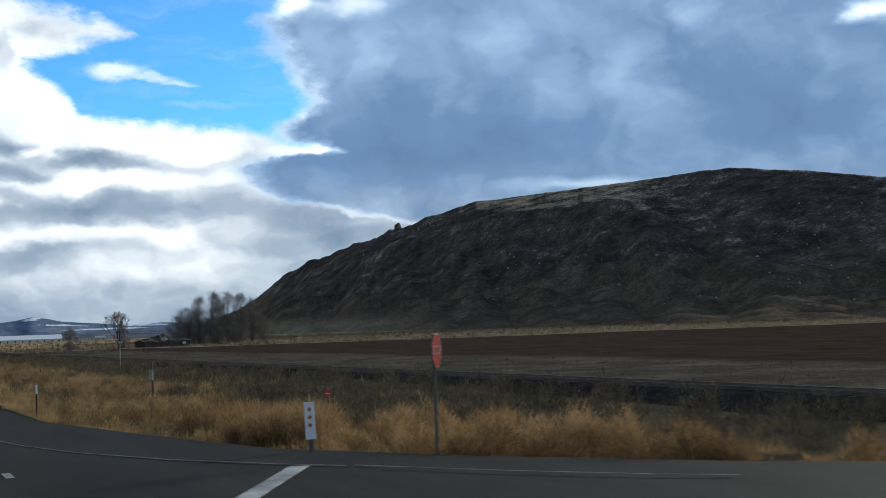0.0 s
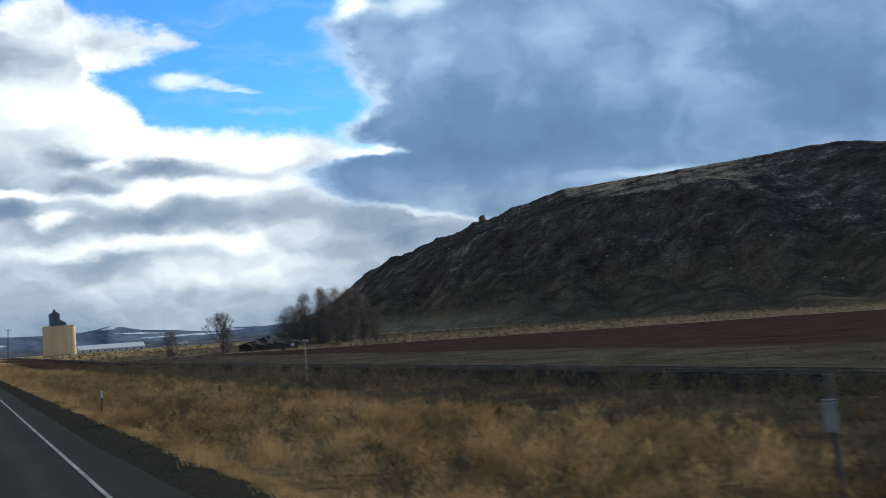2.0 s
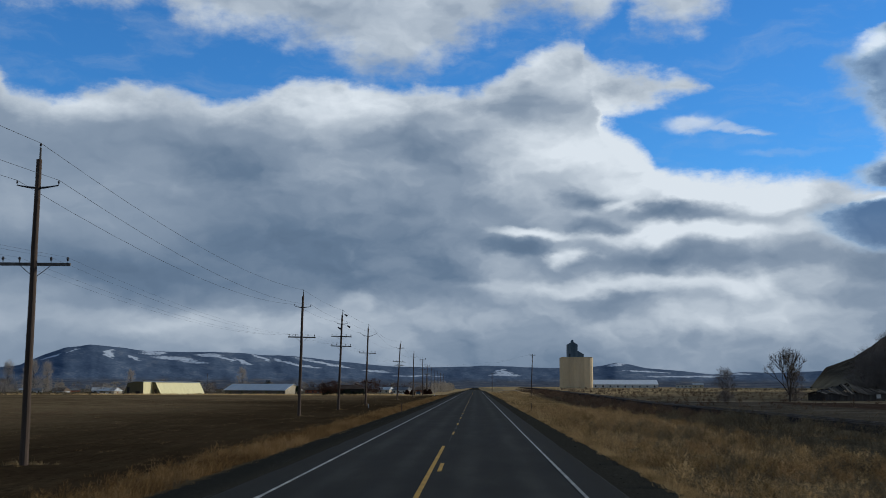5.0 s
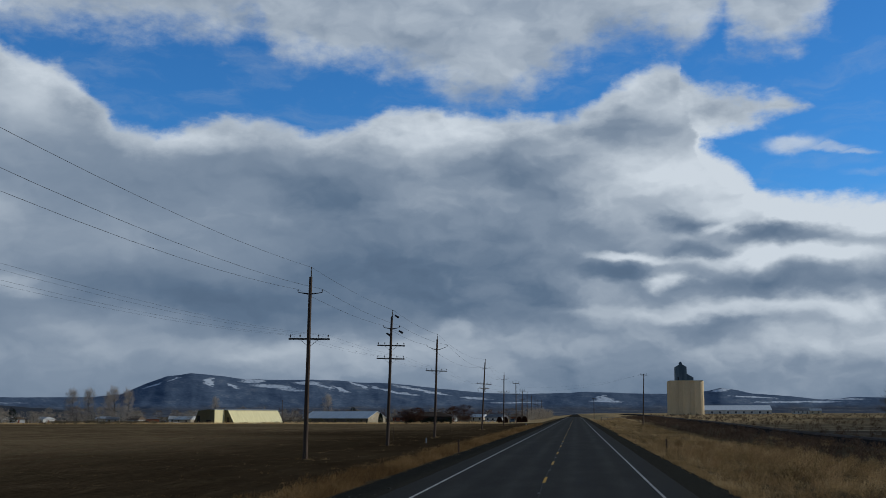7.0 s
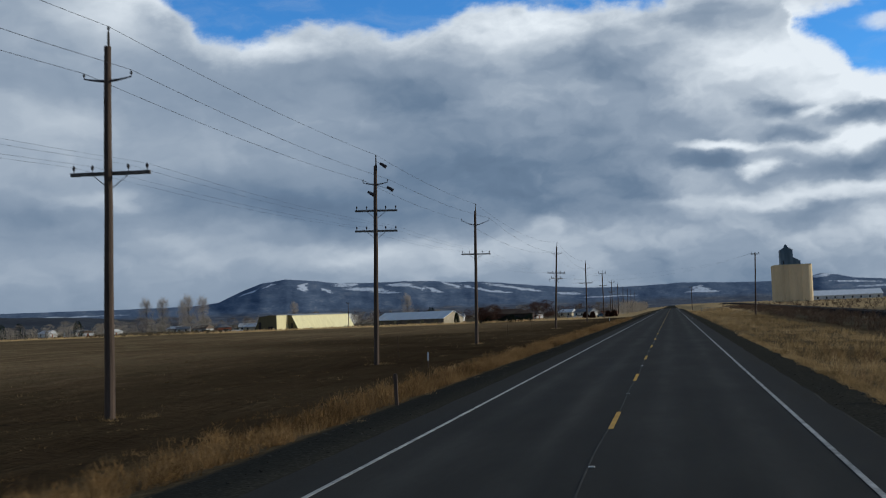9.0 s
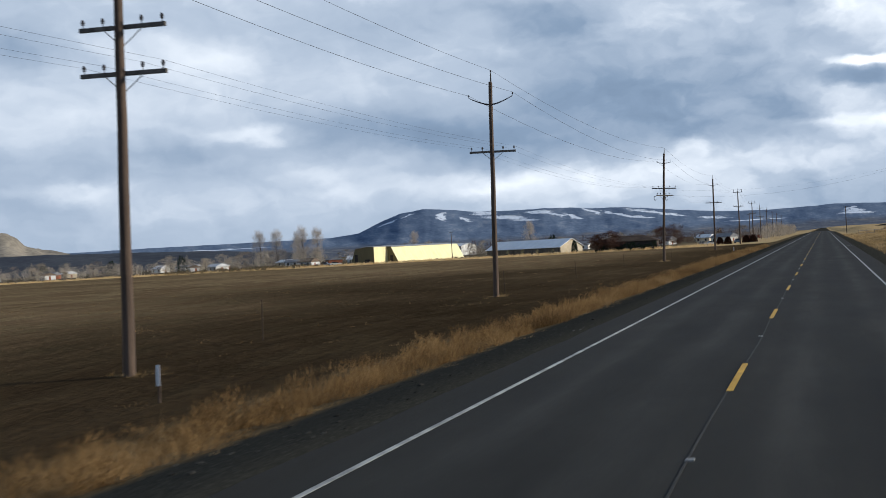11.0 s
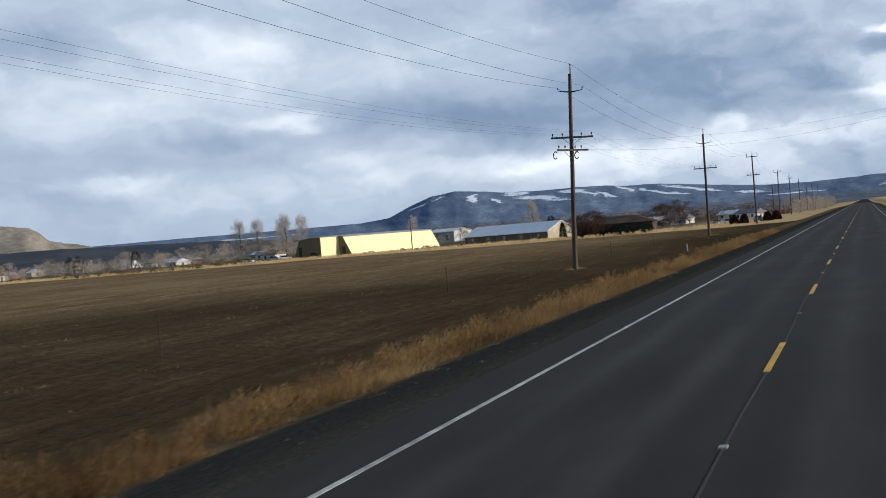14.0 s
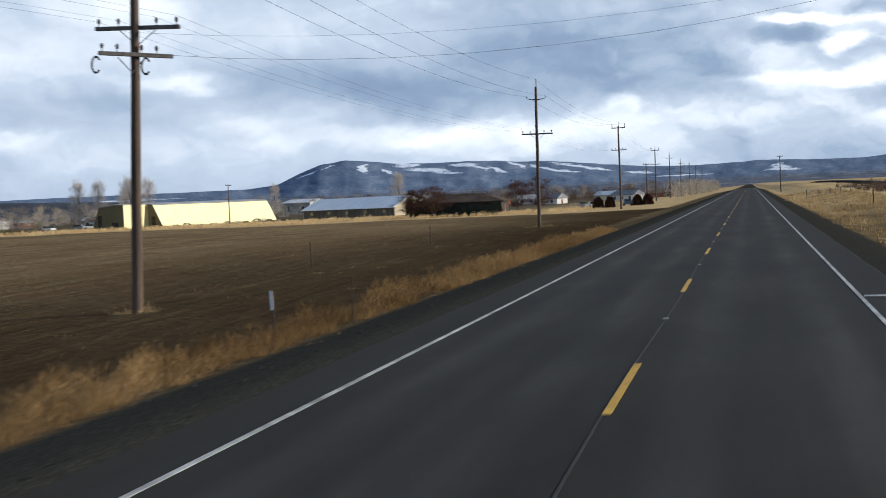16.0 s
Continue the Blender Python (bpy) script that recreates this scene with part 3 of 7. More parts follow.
cable_m = worn("dull_cable", (0.03, 0.03, 0.035), (0.07, 0.07, 0.075), 5, 0.6, 0.4, relief=0.0)
concrete = worn("tan_silo_concrete", (0.62, 0.48, 0.285), (0.74, 0.58, 0.355), 0.5, 0.9, stretch=(1, 1, 0.25), relief=0.2, depth=0.05)
dark_metal = worn("dark_ribbed_metal", (0.06, 0.095, 0.125), (0.13, 0.18, 0.225), 0.8, 0.6, 0.3, stretch=(3, 3, 0.3), relief=0.2, depth=0.03)
cream_metal = worn("cream_metal_siding", (0.72, 0.63, 0.33), (0.84, 0.75, 0.43), 0.6, 0.6, stretch=(3, 3, 0.2), relief=0.1, depth=0.02)
# cream siding again, darkened in the colour for walls turned from the sun
shaded_cream_metal = worn("shaded_cream_siding", (0.10, 0.087, 0.043), (0.14, 0.12, 0.06), 0.6, 0.65, stretch=(3, 3, 0.2), relief=0.1, depth=0.02)
white_metal = worn("white_metal_roofing", (0.42, 0.42, 0.415), (0.66, 0.66, 0.65), 0.6, 0.5, stretch=(3, 1, 1), relief=0.1, depth=0.02)
bright_roof = worn("bright_white_roofing", (0.72, 0.73, 0.74), (0.86, 0.87, 0.88), 0.6, 0.6, stretch=(3, 1, 1), relief=0.1, depth=0.02)
grey_metal = worn("grey_metal_siding", (0.16, 0.17, 0.18), (0.30, 0.31, 0.32), 0.6, 0.65, relief=0.1, depth=0.02)
dark_wall = worn("dark_board_wall", (0.018, 0.016, 0.015), (0.055, 0.048, 0.042), 1.5, 0.9, stretch=(1, 1, 6), relief=0.3, depth=0.02)
dark_roof = worn("dark_brown_shingle_roof", (0.045, 0.032, 0.025), (0.10, 0.074, 0.056), 1.5, 0.95, relief=0.4, depth=0.03, spec=0.05)
brown_roof = worn("brown_shingle_roof", (0.09, 0.062, 0.045), (0.2, 0.145, 0.10), 1.5, 0.9, relief=0.4, depth=0.03)
pale_wall = worn("pale_painted_wall", (0.52, 0.50, 0.46), (0.75, 0.73, 0.68), 1.2, 0.8, relief=0.15, depth=0.01)
buff_wall = worn("buff_plaster_wall", (0.40, 0.33, 0.22), (0.62, 0.53, 0.38), 1.2, 0.85, relief=0.15, depth=0.01)
rust_wall = worn("red_brown_wall", (0.16, 0.055, 0.028), (0.30, 0.10, 0.05), 1.2, 0.85, relief=0.2, depth=0.01)
grey_roof = worn("grey_roofing", (0.12, 0.12, 0.125), (0.26, 0.26, 0.27), 1.2, 0.8, relief=0.3, depth=0.02)
bark = worn("bare_bark", (0.045, 0.035, 0.028), (0.12, 0.095, 0.075), 3, 0.95, stretch=(3, 3, 0.5), relief=0.6, depth=0.02)
twig_grey = island("grey_twigs", [(0.15, 0.125, 0.108), (0.22, 0.188, 0.164), (0.31, 0.268, 0.236)])
twig_red = island("red_brown_twigs", [(0.045, 0.026, 0.02), (0.085, 0.046, 0.034), (0.13, 0.075, 0.052)])
brush_m = island("red_brown_brush", [(0.06, 0.04, 0.028), (0.12, 0.078, 0.052), (0.21, 0.145, 0.095)])
shrub_red = island("dark_red_shrub", [(0.03, 0.016, 0.012), (0.06, 0.03, 0.022), (0.10, 0.052, 0.036)])
twig_tan = island("tan_twigs", [(0.27, 0.225, 0.17), (0.40, 0.34, 0.265), (0.52, 0.45, 0.36)])
evergreen = island("evergreen_needles", [(0.010, 0.015, 0.010), (0.022, 0.032, 0.020), (0.04, 0.05, 0.03)])
dry_grass = island("dry_grass_blades", [(0.10, 0.070, 0.034), (0.25, 0.170, 0.080), (0.41, 0.285, 0.138), (0.53, 0.405, 0.225)], trans=0.4)
weed_m = island("russet_weeds", [(0.10, 0.063, 0.033), (0.225, 0.145, 0.069), (0.38, 0.25, 0.122), (0.48, 0.345, 0.19)], trans=0.35)
edge_m = island("orange_brown_edge_grass", [(0.072, 0.043, 0.020), (0.172, 0.103, 0.043), (0.30, 0.186, 0.080), (0.40, 0.268, 0.132)], trans=0.35)
sage_m = island("dark_sagebrush", [(0.07, 0.059, 0.041), (0.15, 0.121, 0.076), (0.25, 0.195, 0.115)])
ballast_m = worn("dark_rail_ballast", (0.014, 0.013, 0.014), (0.040, 0.038, 0.037), 3, 0.98, spec=0.0, relief=0.8, depth=0.05)
rail_m = worn("worn_rail_steel", (0.045, 0.036, 0.03), (0.12, 0.105, 0.095), 2, 0.8, 0.0, relief=0.1, depth=0.003)
sign_red = worn("faded_red_sign_face", (0.15, 0.014, 0.014), (0.24, 0.024, 0.022), 3, 0.85, relief=0.05, depth=0.002, spec=0.05)
sign_white = worn("white_sign_face", (0.62, 0.63, 0.64), (0.78, 0.79, 0.80), 3, 0.5, relief=0.05, depth=0.002)
worn_white = worn("dirty_white_sign_paint", (0.14, 0.11, 0.11), (0.26, 0.22, 0.22), 3, 0.8, relief=0.05, depth=0.002, spec=0.05)
amber_m = worn("amber_reflector", (0.45, 0.16, 0.02), (0.65, 0.26, 0.04), 5, 0.3, relief=0.02, depth=0.002)
glass_m = worn("dark_window_glass", (0.015, 0.018, 0.022), (0.04, 0.045, 0.05), 2, 0.12, relief=0.0, spec=0.6)
scree_m = island("pale_scree", [(0.08, 0.068, 0.056), (0.20, 0.172, 0.14), (0.44, 0.38, 0.31)])

# bluish dark tone that holds the shade lying on the far plain
rise_m = worn("shade_toned_plain", (0.045, 0.051, 0.064), (0.085, 0.09, 0.10), 0.02, 1.0, relief=0.0, spec=0.0)
shack_m = worn("rotten_dark_boards", (0.03, 0.027, 0.025), (0.10, 0.09, 0.08), 2, 0.95, stretch=(3, 3, 0.4), relief=0.5, depth=0.02)
seam_m = worn("old_seam_filler", (0.013, 0.0125, 0.011), (0.034, 0.032, 0.027), 3, 0.9, relief=0.2, depth=0.003)
pale_post = worn("bleached_post_wood", (0.30, 0.265, 0.215), (0.52, 0.47, 0.39), 3, 0.92, stretch=(4, 4, 0.4), relief=0.4, depth=0.008)
# weathered front wall, darkened in the colour for the shade it stands in
shaded_shed_wall = worn("weathered_shed_wall_in_shade", (0.06, 0.052, 0.042), (0.15, 0.13, 0.105), 0.8, 0.9, stretch=(3, 3, 0.3), relief=0.2, depth=0.02)
poplar_m = island("pale_poplar_twigs", [(0.36, 0.31, 0.26), (0.46, 0.40, 0.34), (0.56, 0.49, 0.42)], trans=0.3)
red_tape = worn("red_reflector_plate", (0.42, 0.03, 0.02), (0.6, 0.06, 0.04), 3, 0.5, relief=0.02, depth=0.002)
# lighter dry grass for the far strip, sunlight put into the colour
straw_m = island("sunlight_toned_straw", [(0.48, 0.33, 0.155), (0.66, 0.48, 0.245), (0.80, 0.63, 0.37)], trans=0.4)
pale_grass = island("bleached_bunch_grass", [(0.16, 0.125, 0.08), (0.30, 0.24, 0.16), (0.46, 0.38, 0.27)], trans=0.3)
gravel_m = island("dull_gravel", [(0.025, 0.024, 0.021), (0.05, 0.047, 0.041), (0.11, 0.104, 0.092)])

# ---- building helpers ----
def mesh_of(name, bm, mat):
    me = bpy.data.meshes.new(name)
    bm.to_mesh(me)
    bm.free()
    me.materials.append(mat)
    return me


def part(name, bm, mat, parent, label=""):
    ob = new(name, mesh_of(name, bm, mat))
    ob.parent = parent
    if label:
        tagged(ob, label)
    return ob


def thing(name, m, label, category, group="", kind=""):
    ob = new(name)
    ob.empty_display_size = 0.2
    ob.matrix_basis = m
    return tagged(ob, label, category, group, kind)


def sheet(name, verts, faces, mat, smooth=False):
    me = bpy.data.meshes.new(name)
    v, f = np.asarray(verts, "f4"), np.asarray(faces, "i4")
    n, k = f.shape
    me.vertices.add(len(v))
    me.vertices.foreach_set("co", v.ravel())
    me.loops.add(n * k)
    me.loops.foreach_set("vertex_index", f.ravel())
    me.polygons.add(n)
    me.polygons.foreach_set("loop_start", np.arange(n) * k)
    me.polygons.foreach_set("loop_total", np.full(n, k))
    me.polygons.foreach_set("use_smooth", np.full(n, smooth))
    me.update(calc_edges=True)
    me.materials.append(mat)
    return me


def grid_faces(rows, cols):
    i = np.arange((rows - 1) * cols).reshape(rows - 1, cols)[:, :-1].ravel()
    return np.stack([i, i + 1, i + cols + 1, i + cols], 1)


def box(bm, x0, x1, y0, y1, z0, z1, bevel=0.0):
    r = bmesh.ops.create_cube(bm, size=1, matrix=Matrix.LocRotScale(((x0 + x1) / 2, (y0 + y1) / 2, (z0 + z1) / 2), None, (x1 - x0, y1 - y0, z1 - z0)))
    if bevel:
        ed = list({e for v in r["verts"] for e in v.link_edges})
        bmesh.ops.bevel(bm, geom=ed, offset=bevel, segments=1, affect="EDGES")
    return bm


def tube(bm, a, b, ra, rb, sides=8, cap=True):
    a, b = Vector(a), Vector(b)
    d = b - a
    m = Matrix.Translation((a + b) / 2) @ d.to_track_quat("Z", "Y").to_matrix().to_4x4()
    bmesh.ops.create_cone(bm, cap_ends=cap, segments=sides, radius1=ra, radius2=rb, depth=d.length, matrix=m)
    return bm


def prism(bm, outline, y0, y1):
    """An outline in x and z, drawn out from y0 to y1."""
    a = [bm.verts.new((x, y0, z)) for x, z in outline]
    b = [bm.verts.new((x, y1, z)) for x, z in outline]
    n = len(outline)
    bm.faces.new(a)
    bm.faces.new(b[::-1])
    for i in range(n):
        bm.faces.new((a[i], b[i], b[(i + 1) % n], a[(i + 1) % n]))
    bmesh.ops.recalc_face_normals(bm, faces=bm.faces)
    return bm


def lerp(v, xs, ys):
    return np.interp(v, xs, ys)


def wave(x, y, s, seed=0.0):
    """Smooth uneven ground, about -1 to 1."""
    return (np.sin(x * s + 1.3 * np.sin(y * s * 0.71 + seed)) + np.sin(y * s * 0.83 + 1.7 * np.sin(x * s * 0.57 + seed * 2))
            + 0.6 * np.sin((x + y) * s * 1.9 + seed * 3)) / 2.6


def level(x, y):
    """Height of the ground."""
    x, y = np.asarray(x, float), np.asarray(y, float)
    left = lerp(-x, [4.6, 5.5, 7.3, 9.5, 14, 30, 200, 600], [-0.03, -0.1, -0.4, -0.8, -1.0, -1.1, -1.2, -3.0])
    right = lerp(x, [5.6, 6.3, 9, 14, 22, 30, 60, 400], [-0.04, -0.2, -0.5, -0.8, -1.0, -1.05, -1.0, -1.0])
    z = np.where(x < 0, left, right)
    z = z + np.where((x < 5.6) & (x > -4.6), -0.09, 0.0)
    side = np.clip((np.abs(x) - 8) / 8, 0, 1)
    z = z + side * 0.12 * wave(x, y, 0.11) + side * 0.05 * wave(x, y, 0.6, 2.0)
    z = z + np.clip((x - 8) / 8, 0, 1) * lerp(y, [330, 450, 840, 1500], [0, 0.7, 2.3, 2.3]) * np.clip((900 - x) / 500, 0, 1)
    z = z - np.clip((-x - 12) / 30, 0, 1) * lerp(y, [560, 660, 900, 2000], [0, 0.9, 0.9, 3.0])
    # the road dips away far ahead
    z = z - np.clip((60 - np.abs(x)) / 44, 0, 1) * 0.003 * np.clip(y - 840, 0, 420)
    # the turning lane and the side road keep the bank wide
    wide_l = np.clip((140 - y) / 15, 0, 1) * np.clip((y + 60) / 20, 0, 1)
    z = np.where(x < 0, np.maximum(z, lerp(-x, [4.6, 9, 13, 18], [-0.09, -0.12, -0.4, -1.1]) * wide_l + z * (1 - wide_l)), z)
    return z


def height(x, y):
    return float(level(x, y))


# ---- ground ----
XS = np.unique(np.concatenate([np.array([-5200, -3500, -2400, -1700, -1200, -850]), np.arange(-600, -200, 50), np.arange(-200, -40, 12), np.arange(-40, -12, 2.5),
                               np.arange(-12, 12.1, 0.6), np.arange(12, 40, 1.6), np.arange(40, 200, 12), np.arange(200, 700, 50), np.array([900, 1300, 2000, 3500, 5200])]))
YS = np.unique(np.concatenate([np.array([-2500, -1200, -600, -300, -150]), np.arange(-80, 480, 2.5), np.arange(480, 900, 12), np.arange(900, 1600, 50), np.array([1800, 2300, 3000, 4000, 5400])]))
gx, gy = np.meshgrid(XS, YS)
ground = tagged(new("ground", sheet("ground", np.stack([gx, gy, level(gx, gy)], -1).reshape(-1, 3), grid_faces(len(YS), len(XS)), ground_m, True)),
                "brown stubble fields with dry grass verges and cinder shoulders", "ground", kind="structure")

# ---- road ----
def road_z(y):
    return -0.003 * np.clip(np.asarray(y, float) - 840, 0, 420)


def left_edge(y):
    return lerp(y, [-60, 105, 122, 134, 150], [-9.2, -8.4, -6.6, -5.0, -4.7])


def right_edge(y):
    return lerp(y, [-60, -6, 0, 24, 30, 40, 60, 80, 240], [5.6, 6.5, 9.5, 9.5, 8.0, 6.0, 4.9, 4.6, 4.7])


ys = np.concatenate([np.arange(-80, 480, 1.25), np.arange(480, 1300, 10.0)])
ROAD_VERTS = []
for y_ in ys:
    a_, b_, z_ = float(left_edge(y_)) + 0.07 * noise.noise((y_ * 0.31, 0, 0)), float(right_edge(y_)) + 0.07 * noise.noise((y_ * 0.31, 5, 0)), float(road_z(y_))
    row = [(a_ - 0.25, z_ - 0.16), (a_, z_ - 0.05), (-3.66, z_ - 0.03), (0, z_ + 0.0), (3.66, z_ - 0.03), (b_, z_ - 0.05), (b_ + 0.25, z_ - 0.2)]
    ROAD_VERTS += [(x_, y_, h_) for x_, h_ in row]
road = tagged(new("road", sheet("road", ROAD_VERTS, grid_faces(len(ys), 7), asphalt_m)), "dark grey worn asphalt highway with painted lines", "road", kind="structure")

# the side road that meets it from the right
SX = np.concatenate([np.arange(9.2, 20, 0.6), np.arange(20, 120, 3.0)])
SIDE = []
for x_ in SX:
    n_ = float(lerp(x_, [9.2, 10.1, 11.9, 13.8, 16.2, 18.9, 24, 32, 120], [25.6, 24.6, 22.0, 20.2, 18.0, 16.4, 14.6, 13.8, 13.8]))
    h_ = float(lerp(x_, [9.2, 14, 22, 30, 34, 40, 60], [-0.055, -0.18, -0.45, -0.5, -0.42, -0.5, -0.75]))
    SIDE += [(x_, y_, h_ + d_) for y_, d_ in ((n_ + 0.4, -0.35), (n_, -0.02), ((n_ + 4) / 2, 0.0), (4.0, -0.02), (3.6, -0.35))]
side_road = tagged(new("side_road", sheet("side_road", SIDE, grid_faces(len(SX), 5)[:, ::-1], asphalt_m)), "grey asphalt side road joining the highway", "road", kind="structure")


def stripe(name, x0, x1, y0, y1, mat, thick=0.006, lift=0.0):
    bm = bmesh.new()
    n = max(1, int((y1 - y0) / 8))
    xm = (x0 + x1) / 2
    base = -0.03 * abs(xm) / 3.66 if abs(xm) < 3.7 else -0.03 - 0.02 * (abs(xm) - 3.66)
    vs = []
    for k in range(n + 1):
        y = y0 + (y1 - y0) * k / n
        z = base + float(road_z(y)) + 0.004 + lift
        vs.append([bm.verts.new((x0, y, z)), bm.verts.new((x1, y, z))])
    for a, b in zip(vs, vs[1:]):
        bm.faces.new((a[0], a[1], b[1], b[0]))
    r = bmesh.ops.extrude_face_region(bm, geom=bm.faces[:])
    bmesh.ops.translate(bm, vec=(0, 0, thick), verts=[v for v in r["geom"] if isinstance(v, bmesh.types.BMVert)])
    bmesh.ops.recalc_face_normals(bm, faces=bm.faces)
    return part(name, bm, mat, road)


def painted_path(name, pts, width, mat):
    """A painted line along points on the asphalt."""
    bm = bmesh.new()
    rows = []
    for i, p in enumerate(pts):
        a, b = Vector(pts[max(0, i - 1)]), Vector(pts[min(len(pts) - 1, i + 1)])
        d = (b - a).normalized()
        side = Vector((d.y, -d.x, 0)) * width / 2
        q = Vector((p[0], p[1], p[2] if abs(p[0]) < 1 else max(p[2], -0.027) if p[0] < 9.2 else p[2] + 0.03))
        rows.append((bm.verts.new(q - side), bm.verts.new(q + side)))
    for a, b in zip(rows, rows[1:]):
        bm.faces.new((a[0], a[1], b[1], b[0]))
    r = bmesh.ops.extrude_face_region(bm, geom=bm.faces[:])
    bmesh.ops.translate(bm, vec=(0, 0, 0.006), verts=[v for v in r["geom"] if isinstance(v, bmesh.types.BMVert)])
    bmesh.ops.recalc_face_normals(bm, faces=bm.faces)
    return part(name, bm, mat, road)


stripe("edge_line", 3.62, 3.705, 35, 1100, white_line)
stripe("edge_line", -3.705, -3.62, 139, 1100, white_line)
stripe("edge_line", 3.61, 3.71, -80, -4, white_line)
painted_path("edge_line", [(3.7, 36, -.028), (4.0, 33.5, -.036), (4.5, 30.6, -.046), (5.3, 27.8, -.05), (6.7, 24.6, -.05), (8.3, 22.0, -.048), (9.15, 20.9, -.046)], 0.07, faint_line)
painted_path("edge_line", [(9.3, 20.8, -.05), (9.8, 20.1, -.058), (11.2, 18.4, -.09), (13, 16.6, -.14), (14.2, 15.8, -.18)], 0.07, faint_line)
painted_path("edge_line", [(-8.4, 80, -.05), (-7.6, 112, -.05), (-7.2, 118.5, -.05), (-6.1, 121.6, -.05), (-4.9, 126.5, -.048), (-4.2, 130, -.04), (-3.75, 135.5, -.028), (-3.66, 139, -.026)], 0.12, white_line)
painted_path("edge_line", [(-5.9, 90, -.05), (-5.9, 104, -.05), (-5.5, 110.5, -.05)], 0.14, white_line)
painted_path("stop_line", [(8.45, 21.5, -.046), (6.3, 17.8, -.05), (4.6, 14.9, -.046)], 0.38, white_line)
for k in range(9):
    stripe("dotted_line", -3.66, -3.50, 96.9 + 4.12 * k, 97.8 + 4.12 * k, white_line)
for k in range(5):
    stripe("dotted_line", 3.42, 3.58, -1.0 + 8.2 * k, -0.1 + 8.2 * k, white_line)
painted_path("stop_line", [(3.75, 405.2, -.027), (4.2, 405.15, -.027), (4.62, 405.1, -.027)], 0.3, white_line)
stripe("centre_line", -0.20, -0.08, -80, 107.3, yellow_line)
stripe("centre_line", 0.08, 0.20, -80, 107.3, yellow_line)
stripe("centre_line", -0.20, -0.08, 117.6, 161.0, yellow_line)
for yc in (119.1, 133.7, 148.3):
    stripe("centre_dash", 0.06, 0.18, yc - 1.83, yc + 1.83, yellow_line)
for k in range(11, 60):
    y_ = 11.75 + 14.63 * k
    stripe("centre_dash", -0.05, 0.05, y_, y_ + 3.66, yellow_line)
    bm = bmesh.new()
    box(bm, -0.05, 0.05, y_ + 9.1, y_ + 9.2, 0.0 + float(road_z(y_)), 0.02 + float(road_z(y_)), 0.006)
    part("lane_marker", bm, white_line, road)

# old seam in the asphalt beside the centre line
painted_path("asphalt_seam", [(0.10 * noise.noise((y_ * 0.09, 2, 0)) - 0.01, y_, 0.0) for y_ in np.arange(165, 520, 2.5)], 0.03, seam_m)

# ---- railway along the right ----
ys = np.arange(-80, 1000, 6.0)
BANK = []
for y_ in ys:
    for x_, h_ in ((30.2, -1.15), (32.4, -0.72), (33.0, -0.62), (36.2, -0.62), (36.8, -0.72), (38.6, -1.1)):
        rise = float(lerp(y_, [330, 450, 840, 1500], [0, 0.7, 2.3, 2.3]))
        BANK.append((x_ + 0.25 * math.sin(y_ * 0.31 + x_), y_, h_ + rise + 0.04 * math.sin(y_ * 0.7 + x_ * 3)))
railway = tagged(new("railway_bank", sheet("railway_bank", BANK, grid_faces(len(ys), 6)[:, ::-1], ballast_m, True)), "dark cinder railway embankment", "railway", kind="structure")
for x_ in (33.85, 35.3):
    bm = bmesh.new()
    rows = []
    for y_ in np.arange(-80, 990, 12.0):
        z_ = -0.60 + float(lerp(y_, [330, 450, 840, 1500], [0, 0.7, 2.3, 2.3]))
        rows.append([bm.verts.new((x_ + dx_, y_, z_ + dz_)) for dx_, dz_ in ((-0.07, 0), (-0.035, 0.03), (-0.035, 0.16), (0.035, 0.16), (0.035, 0.03), (0.07, 0))])
    for a, b in zip(rows, rows[1:]):
        for k in range(5):
            bm.faces.new((a[k], b[k], b[k + 1], a[k + 1]))
    part("rail", bm, rail_m, railway)
bm = bmesh.new()
box(bm, -1.3, 1.3, -0.11, 0.11, -0.72, -0.605, 0.01)
sleeper = mesh_of("sleeper", bm, pole_wood)
for k in range(250):
    ob = new("sleeper", sleeper)
    ob.parent = railway
    ob.location = (34.575, 20 + k * 0.9, 0)

# ---- the dark butte on the right ----
CREST = [(12.0, 0.0, 1500), (14.5, 0.0, 1480), (15.1, 0.85, 1465), (16.1, 1.22, 1435), (16.86, 1.7, 1410), (17.3, 2.08, 1390), (18.1, 2.68, 1345), (18.9, 3.08, 1315), (19.48, 3.43, 1293), (21.4, 4.03, 1240), (23.88, 4.86, 1187),
         (25.21, 5.33, 1153), (27.53, 5.98, 1110), (31.94, 6.36, 1050), (36.02, 6.66, 1000), (38.6, 6.93, 972), (40.0, 6.97, 960), (43.32, 6.58, 930), (46.67, 6.04, 910), (56, 5.2, 900), (72, 3.5, 950), (84, 0.4, 1000)]
ca, ce, cr = (np.array([c[k] for c in CREST]) for k in range(3))
AZ = np.concatenate([np.arange(14.5, 48, 0.12), np.arange(48, 84, 0.8)])
TT = np.concatenate([np.linspace(0, 1.0, 70), np.linspace(1.02, 1.9, 22)])
HV = []
